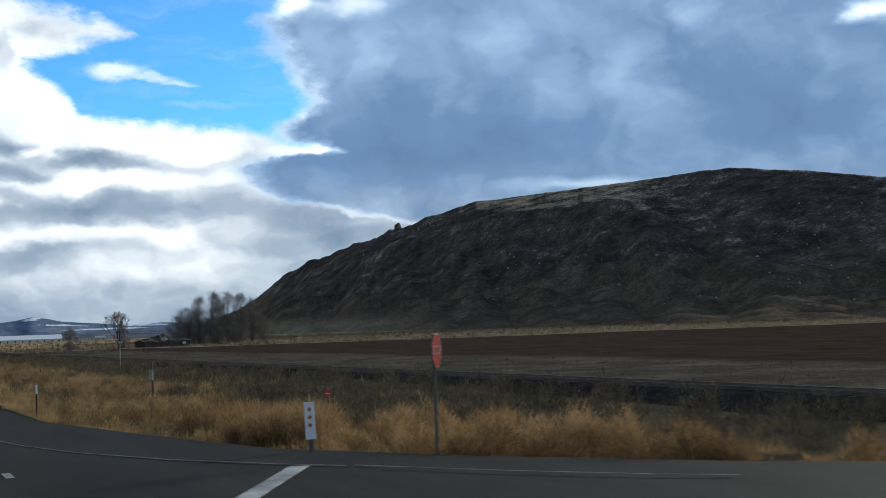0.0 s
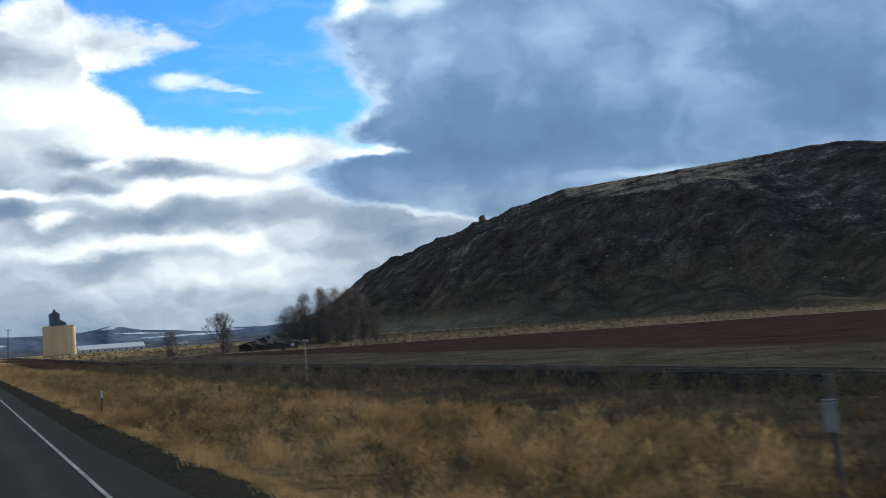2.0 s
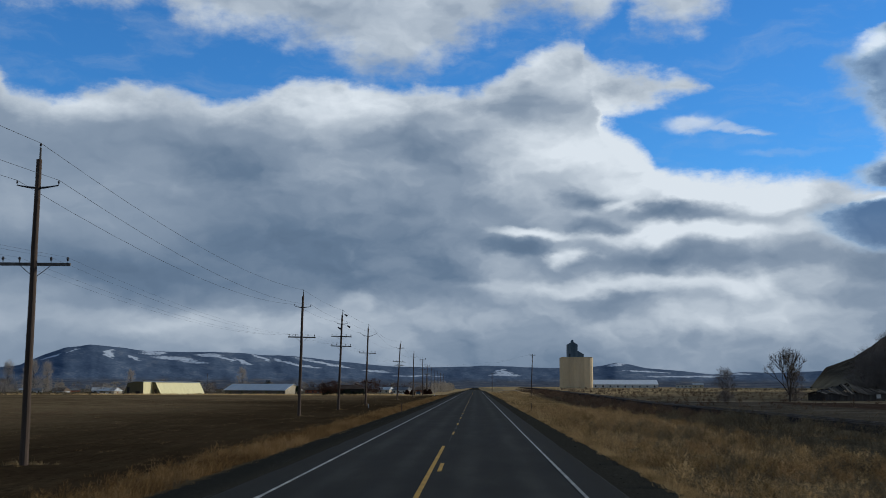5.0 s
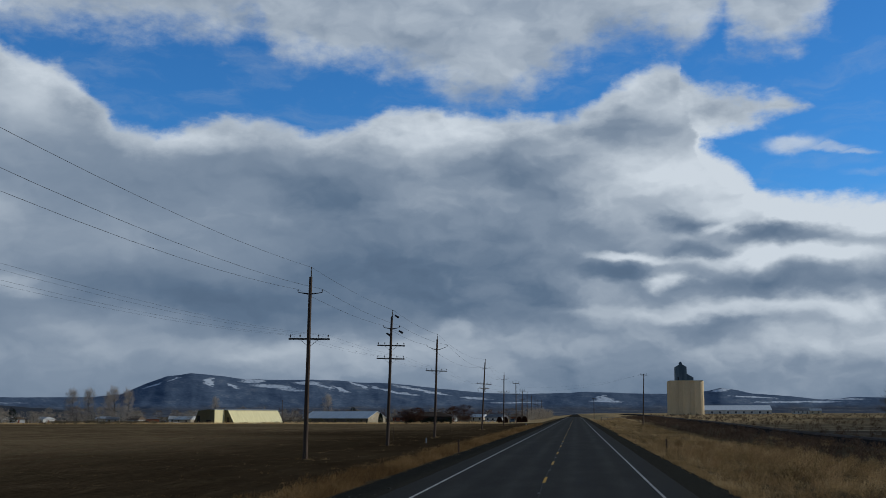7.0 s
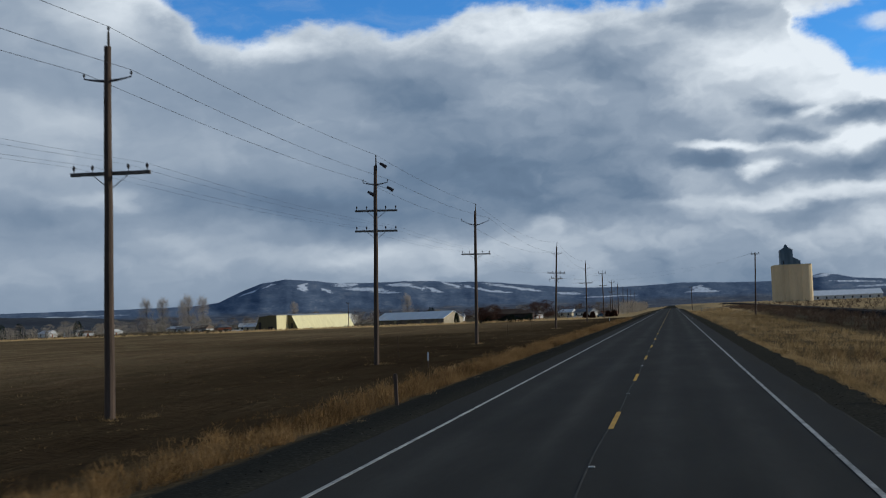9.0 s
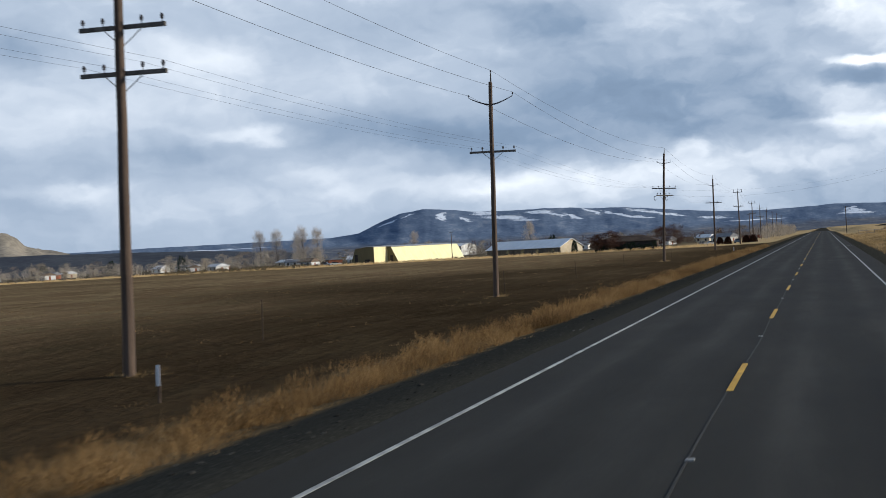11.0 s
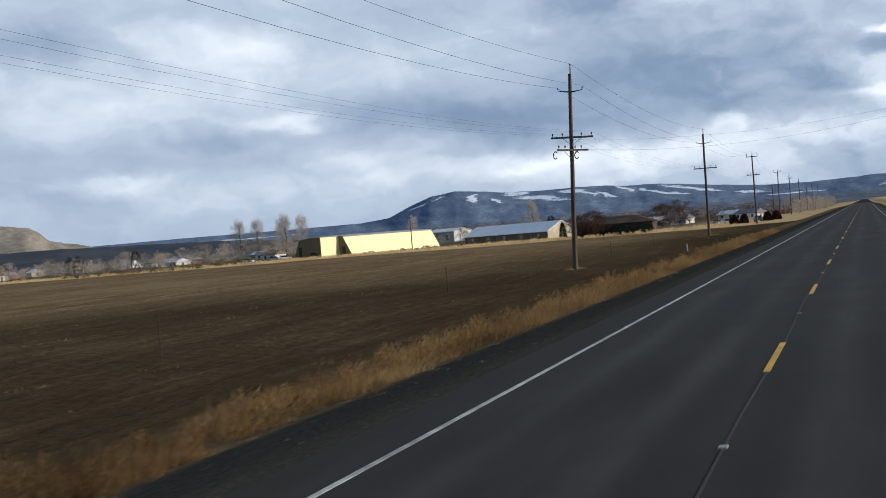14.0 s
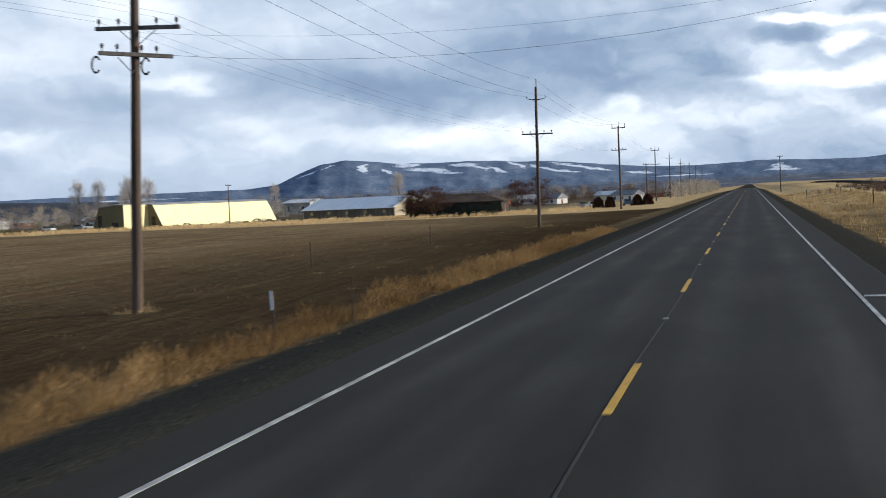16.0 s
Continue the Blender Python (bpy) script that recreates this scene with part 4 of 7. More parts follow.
for a_ in AZ:
    rc = float(lerp(a_, ca, cr))
    zc = math.tan(radians(float(lerp(a_, ca, ce)))) * rc + 2.5
    step = noise.noise(Vector((a_ * 1.6, 0, 3.3))) + 0.6 * noise.noise(Vector((a_ * 4.1, 0, 8.0)))
    zc += (2.2 * round(step * 2.5) / 2.5 + 0.7 * step) * float(lerp(a_, [16.5, 18, 24, 27, 48, 60], [0, 1, 1, 0.2, 0.15, 0]))
    rf = rc * float(lerp(a_, [14, 18, 26, 40, 84], [0.62, 0.60, 0.56, 0.55, 0.5]))
    s_, c_ = math.sin(radians(a_)), math.cos(radians(a_))
    for t_ in TT:
        r_ = rf + (rc - rf) * t_ if t_ <= 1 else rc + 420 * (t_ - 1)
        x_, y_ = 1.2 + s_ * r_, c_ * r_
        steep = float(lerp(t_, [0, 0.12, 0.3, 0.5, 0.66, 0.80, 0.92, 1.0, 1.2, 1.9], [0, 0.025, 0.09, 0.22, 0.40, 0.64, 0.87, 1.0, 0.99, 0.0]))
        domed = float(lerp(t_, [0, 0.12, 0.3, 0.5, 0.64, 0.72, 0.84, 1.0, 1.2, 1.9], [0, 0.025, 0.11, 0.30, 0.56, 0.765, 0.875, 1.0, 0.99, 0.0]))
        rise = steep + (domed - steep) * float(lerp(a_, [18.5, 22, 34, 39], [0.2, 1, 1, 0]))
        amp = min(1.0, max(0.0, zc / 60)) * float(lerp(t_, [0, 0.2, 0.5, 0.68, 0.76, 1.0], [0, 0.5, 1, 0.8, 0.25, 0]))
        q = Vector((x_ * 0.011, y_ * 0.011, t_ * 2.2))
        gully = noise.fractal(q, 1.0, 2.1, 4) * 11 + abs(noise.noise(q * 2.2)) * 9 - 4
        gully += (abs(noise.noise(Vector((a_ * 0.33 + t_ * 0.9, t_ * 0.5, 6.0)))) - 0.25) * 15
        ledge = math.sin(rise * 34 + noise.noise(q * 1.3) * 5) * 1.0
        w = Vector((x_ * 0.045, y_ * 0.045, 1.7))
        crag = (noise.noise(w) * 2.4 + noise.noise(w * 2.7) * 1.9 + noise.noise(w * 6.1) * 1.1) * min(1, zc / 60) * float(lerp(t_, [0.1, 0.4, 0.66, 0.76, 1.1, 1.3], [0, 1, 1, 0.22, 0.22, 0])) * float(lerp(a_, [17, 22, 26], [1.0, 0.9, 0.6]))
        HV.append((x_, y_, -2.2 + (zc + 2.2) * rise + amp * (gully + ledge) + crag))
butte = tagged(new("butte", sheet("butte", HV, grid_faces(len(AZ), len(TT)), hill_m, np.tile(np.arange(len(TT) - 1) > 46, len(AZ) - 1))), "dark basalt butte with scree slopes and a grassy crest", "hill", kind="structure")
bm = bmesh.new()
bmesh.ops.create_icosphere(bm, subdivisions=2, radius=1.0)
for v in bm.verts:
    v.co *= 1 + 0.35 * noise.noise(v.co * 1.7)
    v.co.x, v.co.y, v.co.z = v.co.x * 3.6, v.co.y * 3.6, v.co.z * 5.0
ob = tagged(new("boulder", mesh_of("boulder", bm, hill_m)), "dark upright boulder on the crest of the butte", "rock")
ob.location = (479, 1086, 103.5)

# pale boulders and scree on its face
rng = random.Random(31)
ico = bmesh.new()
bmesh.ops.create_icosphere(ico, subdivisions=1, radius=1.0)
iv = np.array([v.co[:] for v in ico.verts])
jf = np.array([[v.index for v in f.verts] for f in ico.faces])
ico.free()
BV, BF = [], []
hv = np.array(HV).reshape(len(AZ), len(TT), 3)
for k in range(460):
    clump = rng.random() < 0.75
    i = int(rng.gauss(*rng.choice([(88, 3), (89, 3), (92, 4), (120, 14), (232, 8), (180, 20), (255, 8)]))) if clump else rng.randrange(20, 275)
    j = int((rng.choice([62, 60, 58]) if i < 97 else rng.choice([56, 50, 40, 30])) + rng.gauss(0, 2.5)) if clump else rng.randrange(20, 68)
    i, j = min(278, max(10, i)), min(68, max(5, j))
    q = hv[i, j] + (hv[i + 1, j + 1] - hv[i, j]) * rng.random()
    r = rng.uniform(0.3, 0.95) * (1.5 if rng.random() < 0.1 else 1)
    stretch = np.array([rng.uniform(0.7, 1.4), rng.uniform(0.7, 1.4), rng.uniform(0.6, 1.0)]) * r
    w = np.array([[noise.noise(Vector(v * 1.9) + Vector((k, 0, 0)))] for v in iv])
    BF.append(jf + len(BV) * len(iv))
    BV.append(iv * (1 + 0.45 * w) * stretch + q + np.array([0, 0, r * 0.25]))
tagged(new("scree_boulders", sheet("scree_boulders", np.concatenate(BV), np.concatenate(BF), scree_m)), "pale grey boulders and scree scattered over the butte", "rock", kind="stuff")

# ---- far mountains ----
RIDGE = [(-75, 0.7), (-48, 0.62), (-40, 0.68), (-31.5, 0.76), (-26.6, 0.76), (-23.2, 0.78), (-21.9, 0.92), (-20.8, 1.42), (-19.9, 1.75), (-18.7, 1.93), (-17.6, 1.84), (-16.2, 1.66), (-14.5, 1.62), (-13.0, 1.63), (-11.6, 1.60),
         (-10.6, 1.50), (-9.0, 1.46), (-6.4, 1.17), (-4.4, 0.98), (-2.4, 0.93), (-0.4, 0.98), (0.6, 1.03), (2.9, 0.93), (5.0, 0.90), (6.2, 1.02), (6.9, 1.18), (7.6, 1.08), (8.4, 0.9), (10, 0.78), (11.5, 0.6), (13, 0.72), (14.3, 0.68), (20, 0.9), (75, 0.9)]
ra, re_ = (np.array([c[k] for c in RIDGE]) for k in range(2))
AZ = np.concatenate([np.arange(-75, -42, 1.0), np.arange(-42, 24, 0.12), np.arange(24, 75, 1.0)])
RR = np.concatenate([np.linspace(2900, 4650, 34), np.array([4680, 4710, 4740])])
MV = []
for a_ in AZ:
    zc = math.tan(radians(float(lerp(a_, ra, re_)))) * 4650
    s_, c_ = math.sin(radians(a_)), math.cos(radians(a_))
    for r_ in RR:
        u = (r_ - 2900) / 1750
        rise = float(lerp(u, [0, 0.45, 0.7, 0.86, 0.95, 1.0, 1.02, 1.1], [0, 0.10, 0.34, 0.66, 0.9, 1.0, 0.98, 0.3]))
        q = Vector((a_ * 0.22, u * 1.6, 0.3))
        rough = (noise.fractal(q * 2.0, 0.9, 2.0, 5) * 26) * rise * (1 - rise) * 1.6 + noise.noise(Vector((a_ * 1.9, 0, 0))) * 1.8 * rise
        MV.append((s_ * r_, c_ * r_, -9 + (zc + 9) * rise + rough * min(1, zc / 120)))
mountains = tagged(new("mountains", sheet("mountains", MV, grid_faces(len(AZ), len(RR)), mountain_m, True)), "far forested mountains with streaks of snow, blue haze put into their colour", "mountain", kind="structure")
mountains.location = (1.3, 240, 2.4)

# ---- pale mesa far to the left ----
AZ = np.arange(-56, -34.5, 0.15)
RR = np.linspace(2350, 3300, 30)
MV = []
for a_ in AZ:
    zc = math.tan(radians(float(lerp(a_, [-56, -50, -44, -41, -39.9, -39.0, -38.5, -38.1, -37.3, -36.4, -35.2, -34], [1.9, 2.2, 2.15, 2.05, 2.0, 1.88, 1.62, 1.25, 0.95, 0.78, 0.5, 0.0])))) * 2950
    s_, c_ = math.sin(radians(a_)), math.cos(radians(a_))
    for r_ in RR:
        u = (r_ - 2350) / 600
        rise = float(lerp(u, [0, 0.5, 0.85, 0.9, 1.0, 1.2, 1.6], [0, 0.32, 0.74, 0.96, 1.0, 0.98, 0.2]))
        MV.append((1.5 + s_ * r_, 318 + c_ * r_, -8 + (zc + 8) * rise + noise.fractal(Vector((a_ * 0.8, u * 3, 0)), 0.9, 2, 5) * 5 * rise + max(0.0, noise.noise(Vector((a_ * 3.1, u * 2, 4)))) * 6 * (0.82 < u < 1.0)))
mesa = tagged(new("mesa", sheet("mesa", MV, grid_faces(len(AZ), len(RR)), mesa_m, True)), "pale dry mesa with a rocky rim", "hill", kind="structure")

# dark plain below the mesa, its shade put into the colour
AZ = np.arange(-62, -24, 0.25)
RR = np.array([1500, 1700, 1850, 1950, 2000, 2040, 2120, 2250])
MV = []
for a_ in AZ:
    s_, c_ = math.sin(radians(a_)), math.cos(radians(a_))
    top = math.tan(radians(float(lerp(a_, [-62, -38, -34, -30, -26, -24], [0.8, 0.72, 0.62, 0.5, 0.2, -0.2])))) * 2000
    for r_, k_ in zip(RR, (0, 0.25, 0.6, 0.9, 1.0, 1.0, 0.7, 0.0)):
        MV.append((1.5 + s_ * r_, 318 + c_ * r_, -7 + (top + 9.4) * k_ + noise.noise(Vector((a_ * 1.4, r_ * 0.01, 0))) * 1.2 * k_))
tagged(new("far_rise", sheet("far_rise", MV, grid_faces(len(AZ), len(RR)), rise_m, True)), "low rise below the mesa, shade put into its dark colour", "hill", kind="structure")

# ---- utility poles ----
def insulator(parent, x, y, z, s=1.0):
    bm = bmesh.new()
    tube(bm, (x, y, z), (x, y, z + 0.10 * s), 0.014 * s, 0.014 * s, 6)
    for k, r in ((0.10, 0.055), (0.16, 0.07), (0.21, 0.05)):
        tube(bm, (x, y, z + k * s), (x, y, z + (k + 0.055) * s), r * s, r * s * 0.75, 8)
    return part("insulator", bm, insulator_m, parent)


def crossarm(parent, z, half, y=0.17, turn=0.0, tilt=0.0, pins=(-0.92, -0.45, 0.45, 0.92), brace=True, name="crossarm"):
    bm = bmesh.new()
    box(bm, -half, half, y - 0.055, y + 0.055, z - 0.07, z + 0.07, 0.012)
    bmesh.ops.rotate(bm, verts=bm.verts, cent=(0, 0, z), matrix=Euler((0, tilt, turn)).to_matrix())
    arm = part(name, bm, grey_wood, parent)
    rot = Euler((0, tilt, turn)).to_matrix()
    for p in pins:
        q = rot @ Vector((p * half, y, 0.07)) + Vector((0, 0, z))
        insulator(arm, *q)
    if brace:
        for s in (-1, 1):
            bm = bmesh.new()
            tube(bm, (s * half * 0.42, y * 1.2, z - 0.08), (0, y * 0.9, z - 0.62), 0.018, 0.018, 6)
            part("brace", bm, steel, arm)
    return arm


def davit(parent, z, half, rise):
    """Two short arms that curve up from the pole, an insulator at each end."""
    for s in (-1, 1):
        bm = bmesh.new()
        last = Vector((s * 0.12, 0, z))
        for k in range(1, 5):
            p = Vector((s * (0.12 + (half - 0.12) * k / 4), 0, z + rise * (k / 4) ** 1.4))
            tube(bm, last, p, 0.062 - 0.008 * k, 0.058 - 0.008 * k, 7)
            last = p
        arm = part("davit_arm", bm, insulator_m, parent)
        insulator(arm, s * half, 0, z + rise, 0.8)


def pole(x, y, top, kind, label, lean=(0, 0), base=None):
    z0 = height(x, y) if base is None else base
    h = top - z0
    ob = thing("utility_pole", pose(x, y, z0, lean[0], lean[1], 0), label, "utility pole", "poles along the road")
    bm = bmesh.new()
    n = 7
    shaft = h - 0.75 if kind != "small" else h
    thick = 0.75 if kind == "small" else 1.0
    rings = []
    for k in range(n + 1):
        zz, r = -0.5 + (shaft + 0.5) * k / n, (0.20 - 0.075 * k / n) * thick
        rings.append([bm.verts.new((r * math.cos(w) + 0.012 * math.sin(k * 2.1 + x), r * math.sin(w), zz)) for w in np.linspace(0, 2 * math.pi, 12, endpoint=False)])
    for r0, r1 in zip(rings, rings[1:]):
        for k in range(12):
            bm.faces.new((r0[k], r0[(k + 1) % 12], r1[(k + 1) % 12], r1[k]))
    bm.faces.new(rings[-1])
    part("shaft", bm, pole_wood, ob)
    if kind != "small":
        bm = bmesh.new()
        tube(bm, (0.05, 0, shaft - 0.5), (0.05, 0, h - 0.2), 0.055, 0.045, 8)
        pin = part("ridge_pin", bm, grey_wood, ob)
        insulator(pin, 0.05, 0, h - 0.22, 0.9)
    if kind == "plain":
        davit(ob, h - 2.05, 0.95, 0.12)
        crossarm(ob, h - 5.5, 1.6)
    elif kind == "triple":
        davit(ob, h - 2.1, 0.9, 0.15)
        crossarm(ob, h - 3.95, 1.55)
        crossarm(ob, h - 5.4, 1.55)
        for px, pz in ((-0.35, h - 2.75), (1.05, h - 2.45), (0.55, h - 0.75)):
            bm = bmesh.new()
            tube(bm, (px - 0.22, 0.1, pz + 0.16), (px + 0.22, 0.1, pz - 0.1), 0.09, 0.13, 8)
            sw = part("cutout_switch", bm, insulator_m, ob)
            bm = bmesh.new()
            tube(bm, (px, 0.1, pz), (0.08, 0.02, pz + 0.3), 0.012, 0.012, 5)
            part("jumper_wire", bm, cable_m, sw)
    elif kind == "vee":
        davit(ob, h - 2.25, 1.5, 0.5)
        crossarm(ob, h - 5.35, 1.58)
    elif kind == "tap":
        davit(ob, h - 2.05, 0.92, 0.12)
        crossarm(ob, h - 5.4, 1.6)
        arm = crossarm(ob, h - 6.35, 1.25, -0.2, radians(38), 0.0, (-0.9, -0.5, 0.15, 0.55), True)
        for px, py in ((-1.05, -0.75), (0.35, 0.1)):
            bm = bmesh.new()
            loop = [Vector((px + 0.16 * math.cos(a), py, h - 6.72 + 0.28 * math.sin(a))) for a in np.linspace(0.6, 5.6, 9)]
            for p, q in zip(loop, loop[1:]):
                tube(bm, p, q, 0.035, 0.035, 6)
            part("jumper_loop", bm, insulator_m, arm)
    elif kind == "top":
        crossarm(ob, h - 1.0, 1.15, pins=(-0.93, 0.93), brace=False)
        crossarm(ob, h - 4.8, 1.3)
        for s in (-1, 1):
            bm = bmesh.new()
            tube(bm, (s * 1.06, 0.17, h - 0.95), (s * 1.06, 0.17, h - 0.25), 0.05, 0.06, 8)
            part("post_insulator", bm, insulator_m, ob)
    elif kind == "small":
        crossarm(ob, h - 0.25, 0.75, pins=(-0.85, 0.85), brace=False)
    return ob


# base x, y, top, how far the top leans to the right, kind
POLES = [(-18.7, 82.0, 13.4, 0.2, "plain"), (-18.71, 164.1, 13.34, 0.12, "plain"), (-19.2, 248.5, 13.55, 0.27, "plain"), (-19.38, 289.05, 13.78, 0.45, "triple"), (-19.35, 332.3, 13.9, 0.42, "vee"), (-19.08, 416.3, 14.08, 0.8, "tap"),
         (-19.36, 498.4, 13.87, 0.23, "plain"), (-20.1, 584.5, 13.9, 0.0, "top"), (-23.4, 706.7, 13.45, 0.1, "top"), (-24.0, 775.0, 13.6, 0.1, "plain"), (-24.6, 850.0, 13.2, 0.1, "plain"), (-25.2, 930.0, 13.4, 0.1, "plain"), (-25.8, 1010.0, 13.2, 0.0, "plain"), (-26.0, 1100.0, 13.2, 0.0, "plain")]
LABELS = {"plain": "brown wooden utility pole with one long crossarm and curved upper arms", "triple": "brown wooden utility pole with two long crossarms and cutout switches",
          "vee": "brown wooden utility pole with raised upper arms and one crossarm", "tap": "brown wooden utility pole with an extra slanted crossarm and jumper loops",
          "top": "wooden utility pole with upright post insulators on its top crossarm"}
for x_, y_, top_, dx_, kind_ in POLES:
    pole(x_, y_, top_, kind_, LABELS[kind_], (0, math.degrees(dx_ / 15)))
pole(15.43, 420.05, 10.8, "small", "slim dark pole with a short crossarm beside the road", (0, 2.2), -0.3)
pole(9.0, 690.0, 9.0, "small", "slim far pole beside the road", base=-0.2)
pole(-21.5, 655.0, 8.0, "small", "short brown service pole with a small crossarm")
pole(-119.2, 640.0, 7.8, "small", "service pole in front of the cream storage barn")


def cable(name, pts, radius, sag, label):
    bm = bmesh.new()
    line = [Vector(pts[0])]
    for a, b in zip(pts, pts[1:]):
        a, b = Vector(a), Vector(b)
        line += [a.lerp(b, k / 12) - Vector((0, 0, 4 * sag * ((b - a).length / 83) ** 2 * (k / 12) * (1 - k / 12))) for k in range(1, 13)]
    rows = [[bm.verts.new(p + Vector((radius * math.cos(w), 0, radius * math.sin(w)))) for w in (0.5, 2.6, 4.7)] for p in line]
    for r0, r1 in zip(rows, rows[1:]):
        for k in range(3):
            bm.faces.new((r0[k], r0[(k + 1) % 3], r1[(k + 1) % 3], r1[k]))
    return tagged(new(name, mesh_of(name, bm, cable_m)), label, "cable", "wires along the poles")


ARMS = {"plain": (0.95, 1.7, 1.6, 5.2), "triple": (0.9, 1.75, 1.55, 5.1), "vee": (1.5, 1.55, 1.58, 5.05), "tap": (0.92, 1.7, 1.6, 5.1), "top": (1.06, 0.2, 1.3, 4.5)}
cable("overhead_wire", [(x_ + 0.05 + d_, y_, t_) for x_, y_, t_, d_, k_ in POLES], 0.010, 1.1, "dark overhead wire strung along the pole tops")
for s in (-1, 1):
    cable("overhead_wire", [(x_ + s * ARMS[k_][0] + d_ * 0.87, y_, t_ - ARMS[k_][1]) for x_, y_, t_, d_, k_ in POLES], 0.010, 1.2, "dark overhead wire on the curved upper arms")
for s in (-0.92, -0.45, 0.45, 0.92):
    cable("overhead_wire", [(x_ + s * ARMS[k_][2] + d_ * 0.63, y_ + 0.17, t_ - ARMS[k_][3]) for x_, y_, t_, d_, k_ in POLES], 0.004, 1.0, "thin overhead wire on the lower crossarms")
cable("overhead_wire", [(-18.0, 416.2, 7.7), (15.1, 420.0, 10.7)], 0.006, 11.4, "slack wire crossing high over the road")
cable("overhead_wire", [(-18.6, 416.4, 8.5), (15.7, 420.0, 10.7)], 0.004, 9.0, "thin slack wire crossing high over the road")

# ---- grain elevator ----
def grain_elevator():
    ob = thing("grain_elevator", pose(53.4, 838, 1.3), "tall tan concrete grain elevator with a dark metal headhouse", "grain elevator")
    for ix in range(3):
        for iy in range(3):
            bm = bmesh.new()
            tube(bm, (3.25 + ix * 6.45, 3.25 + iy * 6.45, -0.5), (3.25 + ix * 6.45, 3.25 + iy * 6.45, 18.9 + 0.02 * ix), 3.3, 3.3, 40)
            part("silo", bm, concrete, ob)
    bm = bmesh.new()
    box(bm, 1.0, 18.4, 0.75, 18.4, -0.5, 18.6)
    part("core_wall", bm, concrete, ob)
    bm = bmesh.new()
    box(bm, 0.5, 18.9, 0.5, 18.9, 18.7, 19.2, 0.1)
    part("roof_slab", bm, concrete, ob)
    bm = bmesh.new()
    prism(bm, [(4.2, 19.2), (10.4, 19.2), (10.4, 27.0), (7.3, 28.8), (4.2, 27.0)], 5, 14)
    head = part("headhouse", bm, dark_metal, ob, "dark ribbed metal headhouse")
    bm = bmesh.new()
    prism(bm, [(6.5, 28.4), (8.1, 28.4), (8.1, 29.4), (7.3, 30.1), (6.5, 29.4)], 8, 10.5)
    part("roof_cupola", bm, dark_metal, head)
    bm = bmesh.new()
    prism(bm, [(10.4, 19.2), (14.2, 19.2), (14.2, 21.0), (10.4, 23.2)], 6, 13)
    part("lean_to", bm, dark_metal, ob)
    for k in range(6):
        bm = bmesh.new()
        box(bm, 4.25 + k * 1.2, 4.31 + k * 1.2, 4.93, 5.0, 19.2, 27.0)
        part("metal_rib", bm, dark_metal, head)
    bm = bmesh.new()
    box(bm, 5.2, 6.0, 4.9, 5.02, 19.3, 21.3)
    part("door", bm, glass_m, head)


grain_elevator()


def long_shed(m, w, d, eave, ridge, wall, roof, label, bays=6, open_front=False, group="", gable=None):
    """A gabled shed, w long in x and d deep in y."""
    ob = thing("shed", m, label, "shed", group)
    bm = bmesh.new()
    t = 0.25
    box(bm, 0, w, d - t, d, 0, eave)
    part("back_wall", bm, wall, ob)
    if open_front:
        for k in range(bays + 1):
            bm = bmesh.new()
            box(bm, w * k / bays - 0.12, w * k / bays + 0.12, 0, 0.25, 0, eave)
            part("post", bm, grey_wood, ob)
        bm = bmesh.new()
        box(bm, 0, w, d * 0.5, d * 0.5 + t, 0, eave)
        part("inner_wall", bm, dark_wall, ob)
    else:
        bm = bmesh.new()
        box(bm, 0, w, 0, t, 0, eave)
        front = part("front_wall", bm, wall, ob)
        for k in range(bays):
            bm = bmesh.new()
            c = w * (k + 0.5) / bays
            box(bm, c - 0.7, c + 0.7, -0.04, 0.05, eave * 0.35, eave * 0.75)
            part("window", bm, glass_m, front)
    for x0 in (0, w - t):
        bm = bmesh.new()
        vs = [(0.0, 0.0), (d, 0.0), (d, eave), (d / 2, ridge - 0.15), (0.0, eave)]
        a = [bm.verts.new((x0, y, z)) for y, z in vs]
        b = [bm.verts.new((x0 + t, y, z)) for y, z in vs]
        bm.faces.new(a)
        bm.faces.new(b[::-1])
        for i in range(5):
            bm.faces.new((a[i], b[i], b[(i + 1) % 5], a[(i + 1) % 5]))
        bmesh.ops.recalc_face_normals(bm, faces=bm.faces)
        part("gable_wall", bm, gable or wall, ob)
    for s in (0, 1):
        bm = bmesh.new()
        y0, y1 = (-0.5, d / 2) if s == 0 else (d + 0.5, d / 2)
        z0 = eave - 0.5 * (ridge - eave) / (d / 2)
        q = [(-0.4, y0, z0), (w + 0.4, y0, z0), (w + 0.4, y1, ridge), (-0.4, y1, ridge)]
        lo = [bm.verts.new(p) for p in q]
        hi = [bm.verts.new((p[0], p[1], p[2] + 0.18)) for p in q]
        bm.faces.new(lo)
        bm.faces.new(hi[::-1])
        for i in range(4):
            bm.faces.new((lo[i], hi[i], hi[(i + 1) % 4], lo[(i + 1) % 4]))
        bmesh.ops.recalc_face_normals(bm, faces=bm.faces)
        part("roof_slope", bm, roof, ob)
    return ob


long_shed(pose(112, 1250, 0.3), 63, 24, 4.4, 8.6, pale_wall, bright_roof, "long low pale shed with a white metal roof", 9)
# gables get a lighter material than the fronts, for sun on the ends
long_shed(pose(-124.2, 700.9, -2.5, 0, 0, -30), 38.6, 12.5, 2.9, 5.7, shaded_shed_wall, bright_roof, "long packing shed with a pale metal roof, shade put into its front wall colour", 5, gable=buff_wall)
